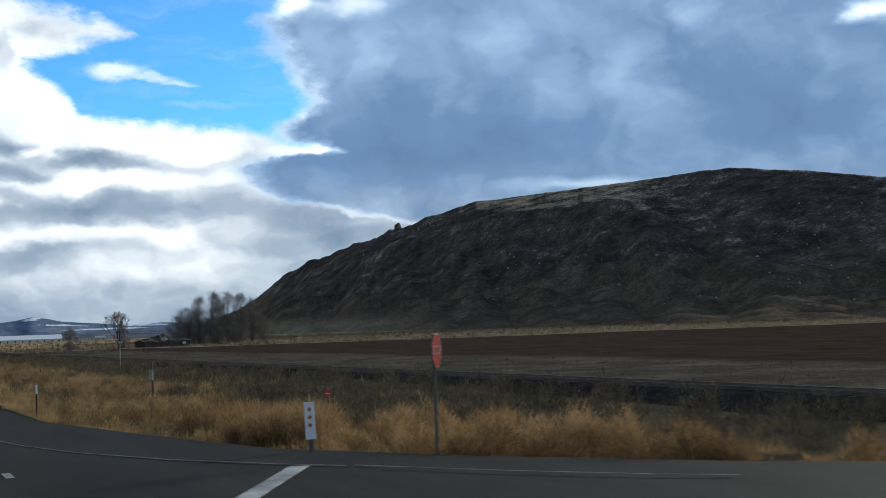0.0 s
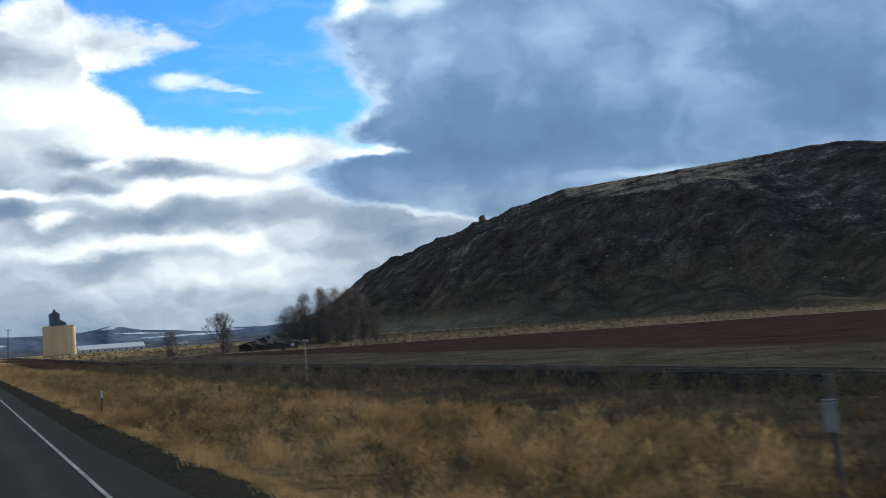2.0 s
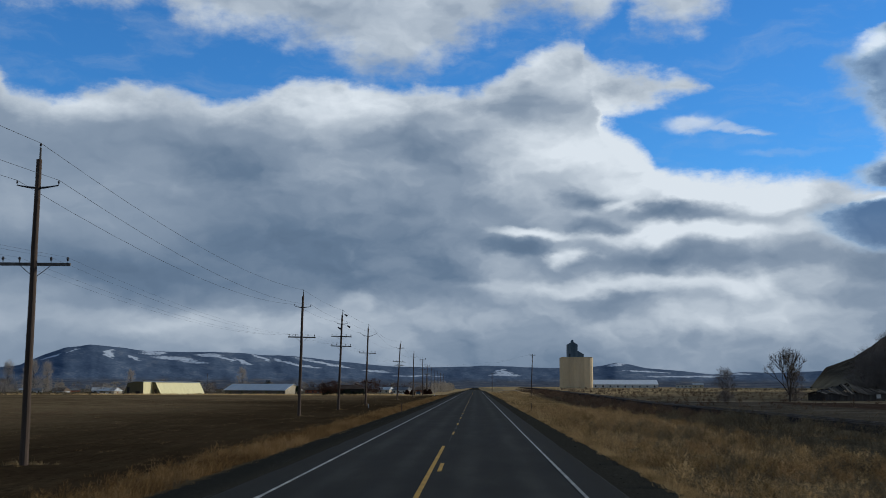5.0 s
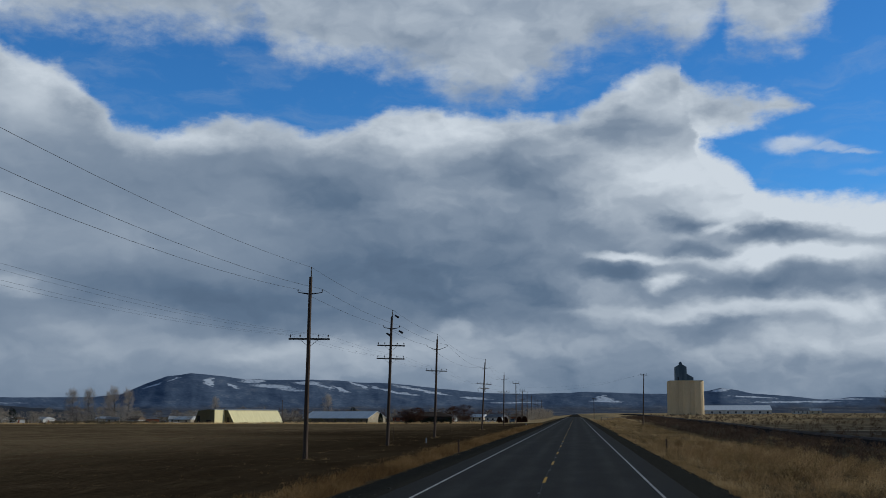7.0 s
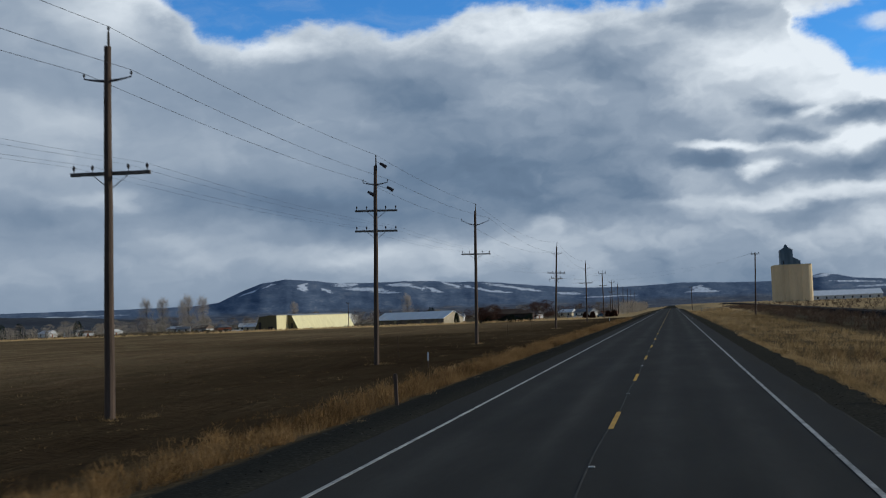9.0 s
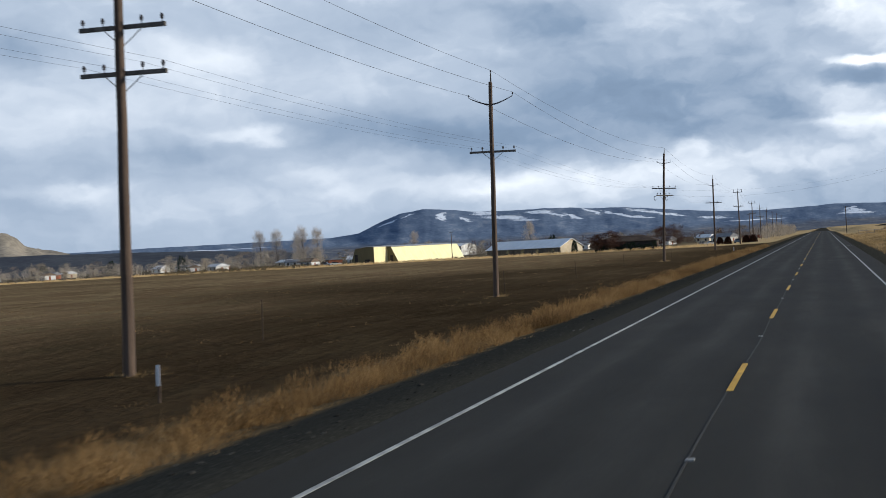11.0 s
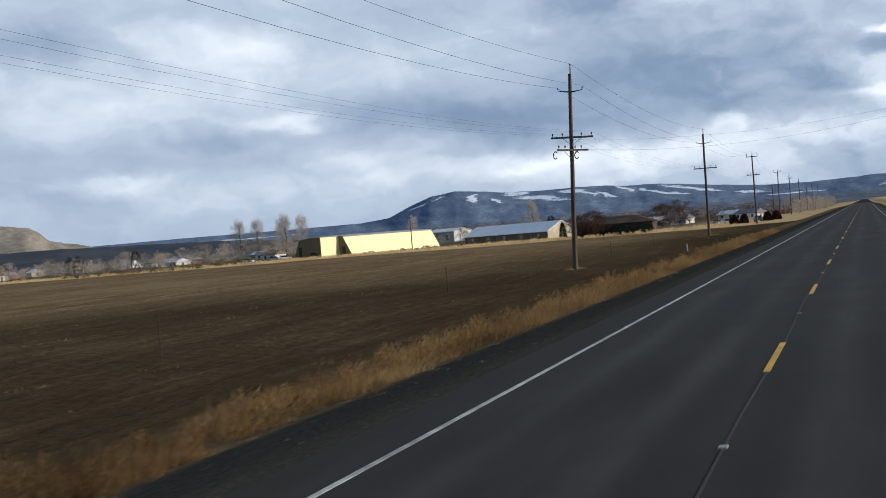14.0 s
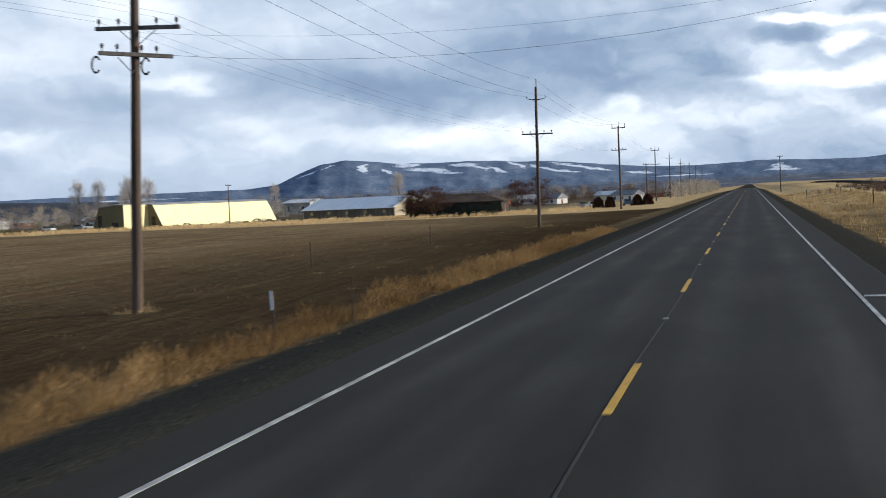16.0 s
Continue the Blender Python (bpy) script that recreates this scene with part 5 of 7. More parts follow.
long_shed(pose(-199, 866, -3.2, 0, 0, -22), 17, 13, 6.0, 7.4, grey_metal, white_metal, "grey machine shed, its sunlit end put in as a white wall", 2, gable=pale_wall)


# ---- cream storage barn ----
def storage_barn():
    ob = thing("storage_barn", pose(-142.5, 650.7, -1.7, 0, 0, -7), "cream metal storage barn with leaning walls, shade put into the end wall colour", "barn")
    # right half, its long side leaning inwards
    bm = bmesh.new()
    prism(bm, [(0, -0.4), (-3.0, 5.5), (-8.0, 5.9), (-14.0, 5.6), (-18.0, -0.4)], 0.12, 57.6)
    part("body", bm, cream_metal, ob)
    # end wall in the shade-darkened siding colour
    bm = bmesh.new()
    prism(bm, [(0.04, -0.4), (-2.98, 5.5), (-4.4, 5.6), (-4.4, -0.4)], -0.05, 0.1)
    end = part("end_wall", bm, shaded_cream_metal, ob, "end wall with shade put into its colour")
    bm = bmesh.new()
    box(bm, -3.4, -2.2, -0.1, -0.054, 0, 2.6)
    part("door", bm, dark_wall, end)
    # forward block
    bm = bmesh.new()
    prism(bm, [(-4.65, -0.4), (-4.65, 5.7), (-7.5, 5.8), (-12.0, 5.2), (-14.2, -0.4)], -9.7, 0.06)
    blk = part("entry_block", bm, cream_metal, ob)
    # front sheet in the same shade-darkened colour
    bm = bmesh.new()
    prism(bm, [(-4.67, -0.4), (-4.67, 5.7), (-7.5, 5.8), (-12.0, 5.2), (-14.2, -0.4)], -9.9, -9.72)
    front = part("front_wall", bm, shaded_cream_metal, blk, "front wall with shade put into its colour")
    for x0, x1, z1 in ((-12.3, -11.1, 3.3), (-8.2, -6.2, 1.5)):
        bm = bmesh.new()
        box(bm, x0, x1, -9.97, -9.904, 0, z1)
        part("door", bm, dark_wall, front)
    bm = bmesh.new()
    prism(bm, [(-2.7, 5.52), (-3.0, 5.75), (-8.0, 6.15), (-14.2, 5.85), (-14.2, 5.62), (-8.0, 5.92)], -0.2, 57.9)
    part("roof", bm, grey_metal, ob, "dark grey metal roof")
    bm = bmesh.new()
    prism(bm, [(-4.5, 5.72), (-4.5, 5.9), (-7.5, 6.02), (-12.3, 5.4), (-12.3, 5.22), (-7.5, 5.82)], -10.1, -0.22)
    part("roof", bm, grey_metal, blk)
    for k in range(28):
        bm = bmesh.new()
        tube(bm, (0.02, 1.5 + k * 2, -0.3), (-2.98, 1.5 + k * 2, 5.45), 0.018, 0.018, 4)
        part("siding_rib", bm, cream_metal, ob)


storage_barn()


def house(m, w, d, eave, ridge, wall, roof, label, hip=0.0, group="houses of the town"):
    ob = thing("house", m, label, "house", group)
    bm = bmesh.new()
    if hip:
        box(bm, 0, w, 0, d, -0.3, eave)
    else:
        vs = [(0, -0.3), (0, eave), (d / 2, ridge - 0.1), (d, eave), (d, -0.3)]
        a = [bm.verts.new((0, y, z)) for y, z in vs]
        b = [bm.verts.new((w, y, z)) for y, z in vs]
        bm.faces.new(a)
        bm.faces.new(b[::-1])
        for i in range(5):
            bm.faces.new((a[i], b[i], b[(i + 1) % 5], a[(i + 1) % 5]))
        bmesh.ops.recalc_face_normals(bm, faces=bm.faces)
    body = part("house_body", bm, wall, ob)
    bm = bmesh.new()
    o = 0.5
    e = [bm.verts.new(p) for p in ((-o, -o, eave), (w + o, -o, eave), (w + o, d + o, eave), (-o, d + o, eave))]
    r = [bm.verts.new(p) for p in ((hip * w, d / 2, ridge), (w - hip * w, d / 2, ridge))]
    for f in ((e[0], e[1], r[1], r[0]), (e[2], e[3], r[0], r[1]), (e[1], e[2], r[1]), (e[3], e[0], r[0])):
        bm.faces.new(f)
    rr = bmesh.ops.extrude_face_region(bm, geom=bm.faces[:])
    bmesh.ops.translate(bm, vec=(0, 0, 0.15), verts=[v for v in rr["geom"] if isinstance(v, bmesh.types.BMVert)])
    bmesh.ops.recalc_face_normals(bm, faces=bm.faces)
    part("roof", bm, roof, ob)
    for k in range(max(2, int(w / 3.5))):
        c = w * (k + 0.5) / max(2, int(w / 3.5))
        bm = bmesh.new()
        box(bm, c - 0.5, c + 0.5, -0.06, 0.06, 0.9, min(eave - 0.3, 2.1))
        win = part("window", bm, glass_m, body)
        bm = bmesh.new()
        box(bm, c - 0.6, c + 0.6, -0.09, -0.062, 0.82, 0.9)
        part("sill", bm, pale_wall, win)
    bm = bmesh.new()
    box(bm, w - 0.05, w + 0.06, d * 0.4, d * 0.4 + 1.0, 0, 2.0)
    part("door", bm, rust_wall, body)
    return ob


house(pose(-62.5, 602, -1.6, 0, 0, 3), 17.5, 9, 2.7, 4.4, dark_wall, dark_roof, "dark low house with a brown hipped roof", 0.25, "")


# ---- yard beside the low house: rails, trailer, parked cars ----
def rail_fence(x0, y0, x1, y1, n, label, wood):
    ob = thing("rail_fence", pose(x0, y0, height(x0, y0)), label, "fence")
    d = Vector((x1 - x0, y1 - y0, 0))
    for k in range(n + 1):
        bm = bmesh.new()
        p = d * (k / n)
        box(bm, p.x - 0.07, p.x + 0.07, p.y - 0.07, p.y + 0.07, -0.3, 1.35, 0.01)
        part("post", bm, wood, ob)
    for z in (0.5, 1.15):
        bm = bmesh.new()
        tube(bm, (0, 0, z), d + Vector((0, 0, z)), 0.05, 0.05, 6)
        part("rail", bm, wood, ob)


rail_fence(-37.0, 640, -29.5, 622, 5, "low pale wooden rail fence in dry grass", pale_post)
rail_fence(9.5, 560, 34.0, 640, 12, "low weathered rail fence beside the far verge", grey_wood)


def parked_car(x, y, turn, paint, label):
    ob = thing("parked_car", pose(x, y, height(x, y), 0, 0, turn), label, "car", "cars in the yards")
    bm = bmesh.new()
    prism(bm, [(-2.2, 0.32), (2.2, 0.32), (2.25, 0.8), (1.3, 0.95), (-2.15, 0.98)], -0.85, 0.85)
    bmesh.ops.bevel(bm, geom=bm.edges[:], offset=0.06, segments=2, affect="EDGES")
    body = part("body", bm, paint, ob)
    bm = bmesh.new()
    prism(bm, [(-1.7, 0.96), (1.05, 0.94), (0.5, 1.46), (-1.2, 1.48)], -0.74, 0.74)
    part("cabin", bm, glass_m, body, "dark glass cabin")
    for sx in (-1.35, 1.35):
        for sy in (-0.8, 0.8):
            bm = bmesh.new()
            tube(bm, (sx, sy - 0.1, 0.32), (sx, sy + 0.1, 0.32), 0.32, 0.32, 16)
            part("wheel", bm, cable_m, ob)


for x_, y_, w_, p_, l_ in ((-33.5, 655, 20, pale_wall, "white car parked in a yard"), (-38.0, 668, 80, grey_metal, "grey car parked beside the road"), (-24.6, 640, 100, dark_metal, "dark blue car parked near the shrubs"),
                           (-176.0, 672, 30, pale_wall, "white pickup parked by the barn"), (-182.0, 676, 10, grey_metal, "grey car parked by the barn"), (-188.0, 670, -20, pale_wall, "white car parked by the barn")):
    parked_car(x_, y_, w_, p_, l_)

# ---- ruined shack by the trees on the right ----
def shack():
    ob = thing("ruined_shack", pose(79.5, 381, -0.85, 0, 0, 22), "collapsing grey board shack with a sagging roof", "shack")
    bm = bmesh.new()
    box(bm, 0, 17, 0, 0.2, 0, 1.9)
    front = part("front_wall", bm, dark_wall, ob)
    for k in range(40):
        bm = bmesh.new()
        x0 = k * 0.42
        box(bm, x0, x0 + 0.38, -0.06, -0.004, 0, 1.5 + 0.4 * random.random())
        part("board", bm, shack_m, front)
    for x0, x1 in ((0, 0.2), (16.8, 17)):
        bm = bmesh.new()
        box(bm, x0, x1, 0.2, 6, 0, 1.9)
        part("side_wall", bm, dark_wall, ob)
    # the roof: loose boards that run up to a broken ridge, some gone
    rng = random.Random(12)
    for side in (0, 1):
        for k in range(34):
            x0 = -0.6 + k * 0.54
            if rng.random() < 0.16:
                continue
            eave = 1.75 + 0.25 * math.sin(x0 * 0.9) + rng.uniform(-0.15, 0.1)
            top = float(lerp(x0, [-0.6, 4, 8.5, 11, 17.6], [2.3, 3.3, 4.3, 3.4, 2.7])) + rng.uniform(-0.25, 0.15)
            y0, y1 = (-0.5, 3.05) if side == 0 else (6.4, 2.95)
            bm = bmesh.new()
            lo = [bm.verts.new(p) for p in ((x0, y0, eave), (x0 + 0.48, y0, eave + rng.uniform(-0.1, 0.1)), (x0 + 0.48, y1, top + rng.uniform(-0.1, 0.1)), (x0, y1, top))]
            hi = [bm.verts.new(v.co + Vector((0, 0, 0.05))) for v in lo]
            bm.faces.new(lo)
            bm.faces.new(hi[::-1])
            for i in range(4):
                bm.faces.new((lo[i], hi[i], hi[(i + 1) % 4], lo[(i + 1) % 4]))
            bmesh.ops.recalc_face_normals(bm, faces=bm.faces)
            part("roof_board", bm, dark_wall if rng.random() < 0.55 else grey_wood if rng.random() < 0.5 else shack_m, ob)
    bm = bmesh.new()
    box(bm, 0, 17, 2.9, 3.1, 0, 2.2)
    part("inner_wall", bm, dark_wall, ob)
    bm = bmesh.new()
    box(bm, 14.2, 15.4, -0.12, -0.07, 0.8, 1.7)
    part("window_frame", bm, pale_wall, front)


shack()


# ---- signs and posts on the right ----
def stop_sign():
    ob = thing("stop_sign", pose(12.05, 23.0, -0.25, 0, 0, 0), "red stop sign on a tall weathered wooden post", "road sign")
    bm = bmesh.new()
    box(bm, -0.03, 0.03, -0.03, 0.03, -0.4, 2.58, 0.01)
    part("post", bm, grey_wood, ob)
    bm = bmesh.new()
    bmesh.ops.create_cone(bm, cap_ends=True, segments=8, radius1=0.4, radius2=0.4, depth=0.012,
                          matrix=Matrix.Translation((0, 0, 2.24)) @ Euler((radians(90), radians(22.24), 0)).to_matrix().to_4x4())
    bmesh.ops.rotate(bm, verts=bm.verts, cent=(0, 0, 2.24), matrix=Euler((0, 0, radians(49))).to_matrix())
    bmesh.ops.translate(bm, vec=(0.048, -0.042, 0), verts=bm.verts)
    part("sign_plate", bm, sign_red, ob, "faded red octagonal plate")
    bm = bmesh.new()
    bmesh.ops.create_cone(bm, cap_ends=True, segments=8, radius1=0.405, radius2=0.405, depth=0.006,
                          matrix=Matrix.Translation((0, 0, 2.24)) @ Euler((radians(90), radians(22.24), 0)).to_matrix().to_4x4())
    bmesh.ops.rotate(bm, verts=bm.verts, cent=(0, 0, 2.24), matrix=Euler((0, 0, radians(49))).to_matrix())
    bmesh.ops.translate(bm, vec=(0.04, -0.035, 0), verts=bm.verts)
    part("back_plate", bm, steel, ob)
    turn = Euler((0, 0, radians(49))).to_matrix()
    front = Vector((0.048, -0.042, 2.24)) + turn @ Vector((0, -0.008, 0))
    bm = bmesh.new()
    ring = [[bm.verts.new(turn @ Vector((r * math.cos(w), -y, r * math.sin(w))) + front) for w in (radians(22.5 + 45 * k) for k in range(8))] for r, y in ((0.385, 0.0), (0.385, 0.003), (0.37, 0.003), (0.37, 0.0))]
    for r0, r1 in zip(ring, ring[1:]):
        for k in range(8):
            bm.faces.new((r0[k], r0[(k + 1) % 8], r1[(k + 1) % 8], r1[k]))
    part("rim", bm, worn_white, ob, "worn white rim")
    text = bpy.data.curves.new("letters", "FONT")
    text.body, text.size, text.extrude, text.align_x, text.align_y = "STOP", 0.29, 0.002, "CENTER", "CENTER"
    flat_text = new("letters", text)
    letters = new("letters", bpy.data.meshes.new_from_object(flat_text))
    bpy.data.objects.remove(flat_text)
    letters.data.materials.append(worn_white)
    letters.parent = ob
    letters.matrix_basis = Matrix.Translation(front + turn @ Vector((0, -0.003, 0))) @ turn.to_4x4() @ Euler((radians(90), 0, 0)).to_matrix().to_4x4()


stop_sign()


def marker_post(x, y, h, label, plate=None, wood=False, dots=0, w=0.09, turn=0.0):
    ob = thing("marker_post", pose(x, y, height(x, y), 0, random.uniform(-2, 2), turn), label, "marker post", "posts beside the road")
    bm = bmesh.new()
    r = 0.055 if wood else (0.03 if plate else 0.017)
    box(bm, -r, r, -r * 0.6, r * 0.6, -0.3, h, 0.006)
    post = part("post", bm, grey_wood if dots else pole_wood, ob)
    if plate:
        bm = bmesh.new()
        box(bm, -w, w, -0.045, -0.034, h - plate, h + 0.02, 0.004)
        face = part("plate", bm, sign_white, post, "white plate")
        for k in range(dots):
            bm = bmesh.new()
            tube(bm, (0, -0.05, h - 0.14 - k * 0.17), (0, -0.06, h - 0.14 - k * 0.17), 0.045, 0.04, 10)
            part("reflector", bm, amber_m, face, "amber reflector")
    return ob


marker_post(9.7, 24.3, 1.5, "white plate with three amber reflectors on a dark post", 0.78, True, 3, 0.11, -20)
marker_post(6.5, 44.9, 1.15, "slim white-topped steel delineator", 0.3, w=0.035)
marker_post(6.55, 93.6, 1.05, "slim white-topped steel delineator", 0.26, w=0.04)
marker_post(7.3, 243.3, 0.95, "slim dark delineator post", None, True)
marker_post(-7.0, 242.8, 0.95, "slim dark delineator post", None, True)
marker_post(-14.3, 282.5, 0.95, "short pale marker stake in the field edge", 0.5, w=0.05)
marker_post(-9.05, 404.6, 1.15, "slim steel delineator with a white face", 0.42, w=0.032)
marker_post(-7.35, 405.2, 1.1, "slim steel delineator post", None)
marker_post(12.9, 499.0, 1.4, "slim dark delineator post", None, True)
marker_post(14.6, 110.5, 0.9, "short dark wooden stake", None, True)


def red_marker():
    ob = thing("marker_post", pose(14.8, 37.2, height(14.8, 37.2), 0, 0, -25), "short wooden stake with a red and white reflector plate", "marker post", "posts beside the road")
    bm = bmesh.new()
    box(bm, -0.05, 0.05, -0.05, 0.05, -0.3, 1.25, 0.01)
    part("post", bm, grey_wood, ob)
    bm = bmesh.new()
    box(bm, -0.09, 0.09, -0.075, -0.056, 1.16, 1.36, 0.006)
    plate = part("plate", bm, red_tape, ob, "red reflector plate")
    bm = bmesh.new()
    box(bm, -0.07, 0.07, -0.085, -0.077, 1.23, 1.26)
    part("white_bar", bm, sign_white, plate)


red_marker()
for x_, y_, h_ in ((-20.5, 300.5, 1.7), (-20.8, 339.9, 1.6), (-20.3, 363.5, 1.6), (-20.5, 392.0, 1.5), (-20.6, 437.0, 1.5), (-21, 462, 1.5)):
    marker_post(x_, y_, h_, "thin dark steel stake at the field edge")


def box_post():
    x, y = 14.05, 60.7
    ob = thing("utility_pedestal", pose(x, y, height(x, y)), "pale grey cable box on a leaning wooden post", "utility box")
    bm = bmesh.new()
    tube(bm, (0, 0, -0.3), (-0.08, 0, 2.0), 0.065, 0.055, 10)
    part("post", bm, grey_wood, ob)
    bm = bmesh.new()
    box(bm, -0.23, -0.07, -0.12, 0.04, 1.1, 1.58, 0.02)
    b = part("box", bm, grey_metal, ob, "pale grey metal box")
    bm = bmesh.new()
    box(bm, -0.24, -0.06, -0.14, 0.05, 1.585, 1.62, 0.01)
    part("lid", bm, grey_metal, b)


box_post()


def small_sign(x, y, h, label):
    ob = thing("road_sign", pose(x, y, height(x, y), 0, 0, 20), label, "road sign")
    bm = bmesh.new()
    box(bm, -0.035, 0.035, -0.035, 0.035, -0.3, h, 0.01)
    part("post", bm, pale_post, ob)
    bm = bmesh.new()
    box(bm, -0.30, 0.30, -0.08, -0.055, h - 0.22, h, 0.01)
    part("plate", bm, steel, ob, "back of a grey metal plate")


small_sign(25.5, 131.6, 3.1, "grey metal sign on a pale wooden post by the railway")

# ---- trees ----
def tube_rows(V, Fc, pts, rad, sides):
    """A tapered limb through points, into shared lists."""
    base = len(V)
    for i, (p, r) in enumerate(zip(pts, rad)):
        d = (pts[min(i + 1, len(pts) - 1)] - pts[max(i - 1, 0)]).normalized()
        a = d.orthogonal().normalized()
        b = d.cross(a)
        for k in range(sides):
            w = 2 * math.pi * k / sides
            V.append(p + (a * math.cos(w) + b * math.sin(w)) * r)
    for i in range(len(pts) - 1):
        for k in range(sides):
            q, n = base + i * sides, (k + 1) % sides
            Fc.append((q + k, q + n, q + sides + n, q + sides + k))


def limb_tree(rng, h, width, trunk_r, clear, rise, limbs, twigs, twig_len):
    """Trunk with rising limbs as one mesh, fine twigs as another. rise: how steeply the limbs climb, in degrees."""
    V, Fc, TV, TF = [], [], [], []
    trunk, p = [], Vector((0, 0, -0.3))
    for k in range(9):
        trunk.append(p.copy())
        p = p + Vector((rng.uniform(-1, 1) * 0.02 * h, rng.uniform(-1, 1) * 0.02 * h, h * 0.92 / 8))
    tube_rows(V, Fc, trunk, [trunk_r * (1 - 0.93 * k / 8) for k in range(9)], 7)

    def spray(q, d, n):
        for _ in range(n):
            w = (d + Vector((rng.uniform(-1, 1), rng.uniform(-1, 1), rng.uniform(-0.5, 1.0))) * 0.75).normalized() * twig_len * rng.uniform(0.4, 1.2)
            s = Vector((rng.uniform(-1, 1), rng.uniform(-1, 1), rng.uniform(-1, 1))).normalized() * (0.010 + 0.009 * twig_len)
            b = len(TV)
            TV.extend((q - s, q + s, q + w))
            TF.append((b, b + 1, b + 2))

    def branch(p, d, length, r, depth):
        pts, rad = [p.copy()], [r]
        for k in range(4):
            d = (d + Vector((rng.uniform(-1, 1), rng.uniform(-1, 1), rng.uniform(-0.5, 1.0))) * 0.2).normalized()
            p = p + d * length / 4
            pts.append(p.copy())
            rad.append(r * (1 - 0.85 * (k + 1) / 4))
        tube_rows(V, Fc, pts, rad, 5 if depth == 0 else 3)
        for k in range(4):
            spray(pts[k + 1], d, twigs if depth else max(1, twigs // 2))
            spray(pts[k].lerp(pts[k + 1], 0.5), d, twigs if depth else max(1, twigs // 3))
        if depth == 0:
            for k in range(6):
                f = 0.15 + 0.8 * (k + rng.random()) / 6
                i = min(3, int(f * 4))
                w = rng.uniform(0, 2 * math.pi)
                nd = (d + Vector((math.cos(w), math.sin(w), 0.25)) * 0.8).normalized()
                branch(pts[i].lerp(pts[i + 1], f * 4 - i), nd, length * rng.uniform(0.3, 0.5) * (1.25 - f * 0.5), rad[i] * 0.5, 1)
    turn = rng.uniform(0, 6)
    for k in range(limbs):
        f = clear + (0.97 - clear) * (k + rng.random()) / limbs
        i = min(7, int(f * 8))
        q = trunk[i].lerp(trunk[i + 1], f * 8 - i)
        turn += 2.4 + rng.uniform(-0.5, 0.5)
        e = radians(rise + rng.uniform(-14, 14))
        u = (f - clear) / (1 - clear)
        reach = width / 2 * (math.sin(math.pi * min(1, 0.15 + u * 0.8)) ** 0.6) * rng.uniform(0.75, 1.15)
        d = Vector((math.cos(turn) * math.cos(e), math.sin(turn) * math.cos(e), math.sin(e)))
        branch(q, d, reach / max(0.3, math.cos(e)) * 0.85, trunk_r * (1 - 0.9 * f) * 0.55 + 0.01, 0)
    return (V, Fc), (TV, TF)


def crown_of(rng, h, width, clear, shape, clumps, sprays, length, thick):
    """A crown of fine twigs: clumps of sprays inside an uneven envelope."""
    r = np.random.RandomState(rng.randrange(10 ** 6))
    u = r.rand(clumps)
    if shape == "poplar":
        prof = np.clip(u * 6, 0, 1) ** 0.6 * np.clip((1.04 - u) * 2.2, 0, 1) ** 0.6
    elif shape == "round":
        prof = np.sqrt(np.clip(1 - (2 * u - 1.0) ** 2, 0.02, 1))
    else:
        prof = np.clip(0.45 + u * 1.3, 0, 1) * np.clip((1.03 - u) * 2.0, 0, 1) ** 0.55
    a, q = r.uniform(0, 2 * np.pi, clumps), r.rand(clumps) ** 0.5
    rad = prof * width / 2 * (1 + 0.22 * np.sin(3 * a + u * 5)) * q
    c = np.stack([np.cos(a) * rad, np.sin(a) * rad, h * (clear + (1 - clear) * u * 0.94)], 1)
    cc = np.repeat(c, sprays, axis=0) + r.normal(0, 1, (clumps * sprays, 3)) * np.array([width * 0.075, width * 0.075, h * 0.035])
    cc[:, 2] = np.clip(cc[:, 2], h * clear * 0.6, h)
    up = 1.4 if shape == "poplar" else 0.6
    d = np.stack([cc[:, 0] / width * 1.6, cc[:, 1] / width * 1.6, np.full(len(cc), up)], 1) + r.normal(0, 0.4, (len(cc), 3))
    d = d / np.linalg.norm(d, axis=1)[:, None] * (length * r.uniform(0.5, 1.3, len(cc)))[:, None]
    s = r.normal(0, 1, (len(cc), 3))
    s = s / np.linalg.norm(s, axis=1)[:, None] * thick
    V = np.stack([cc - s, cc + s, cc + d], 1).reshape(-1, 3)
    return V, np.arange(len(V)).reshape(-1, 3)


def tree(x, y, h, label, twig_mat, seed, base=None, name="bare_tree", group="bare trees", width=0.6, clear=0.1, rise=45, limbs=12, shape="bush", clumps=70, sprays=40, length=0.9, thick=0.02):
    rng = random.Random(seed)
    (V, Fc), (TV, TF) = limb_tree(rng, h, h * width * 0.8, h * 0.018, clear + 0.03, rise, limbs, 1, 0.5)
    k = h * 0.96 / max(v.z for v in TV)
    ob = thing(name, pose(x, y, height(x, y) if base is None else base, 0, 0, rng.uniform(0, 360)), label, "tree", group)
    t = new("trunk", sheet("trunk", [tuple(v * k) for v in V], Fc, bark, True))
    t.parent = ob
    c = new("crown", sheet("crown", *crown_of(rng, h, h * width, clear, shape, clumps, sprays, length, thick), twig_mat))
    c.parent = ob
    return ob


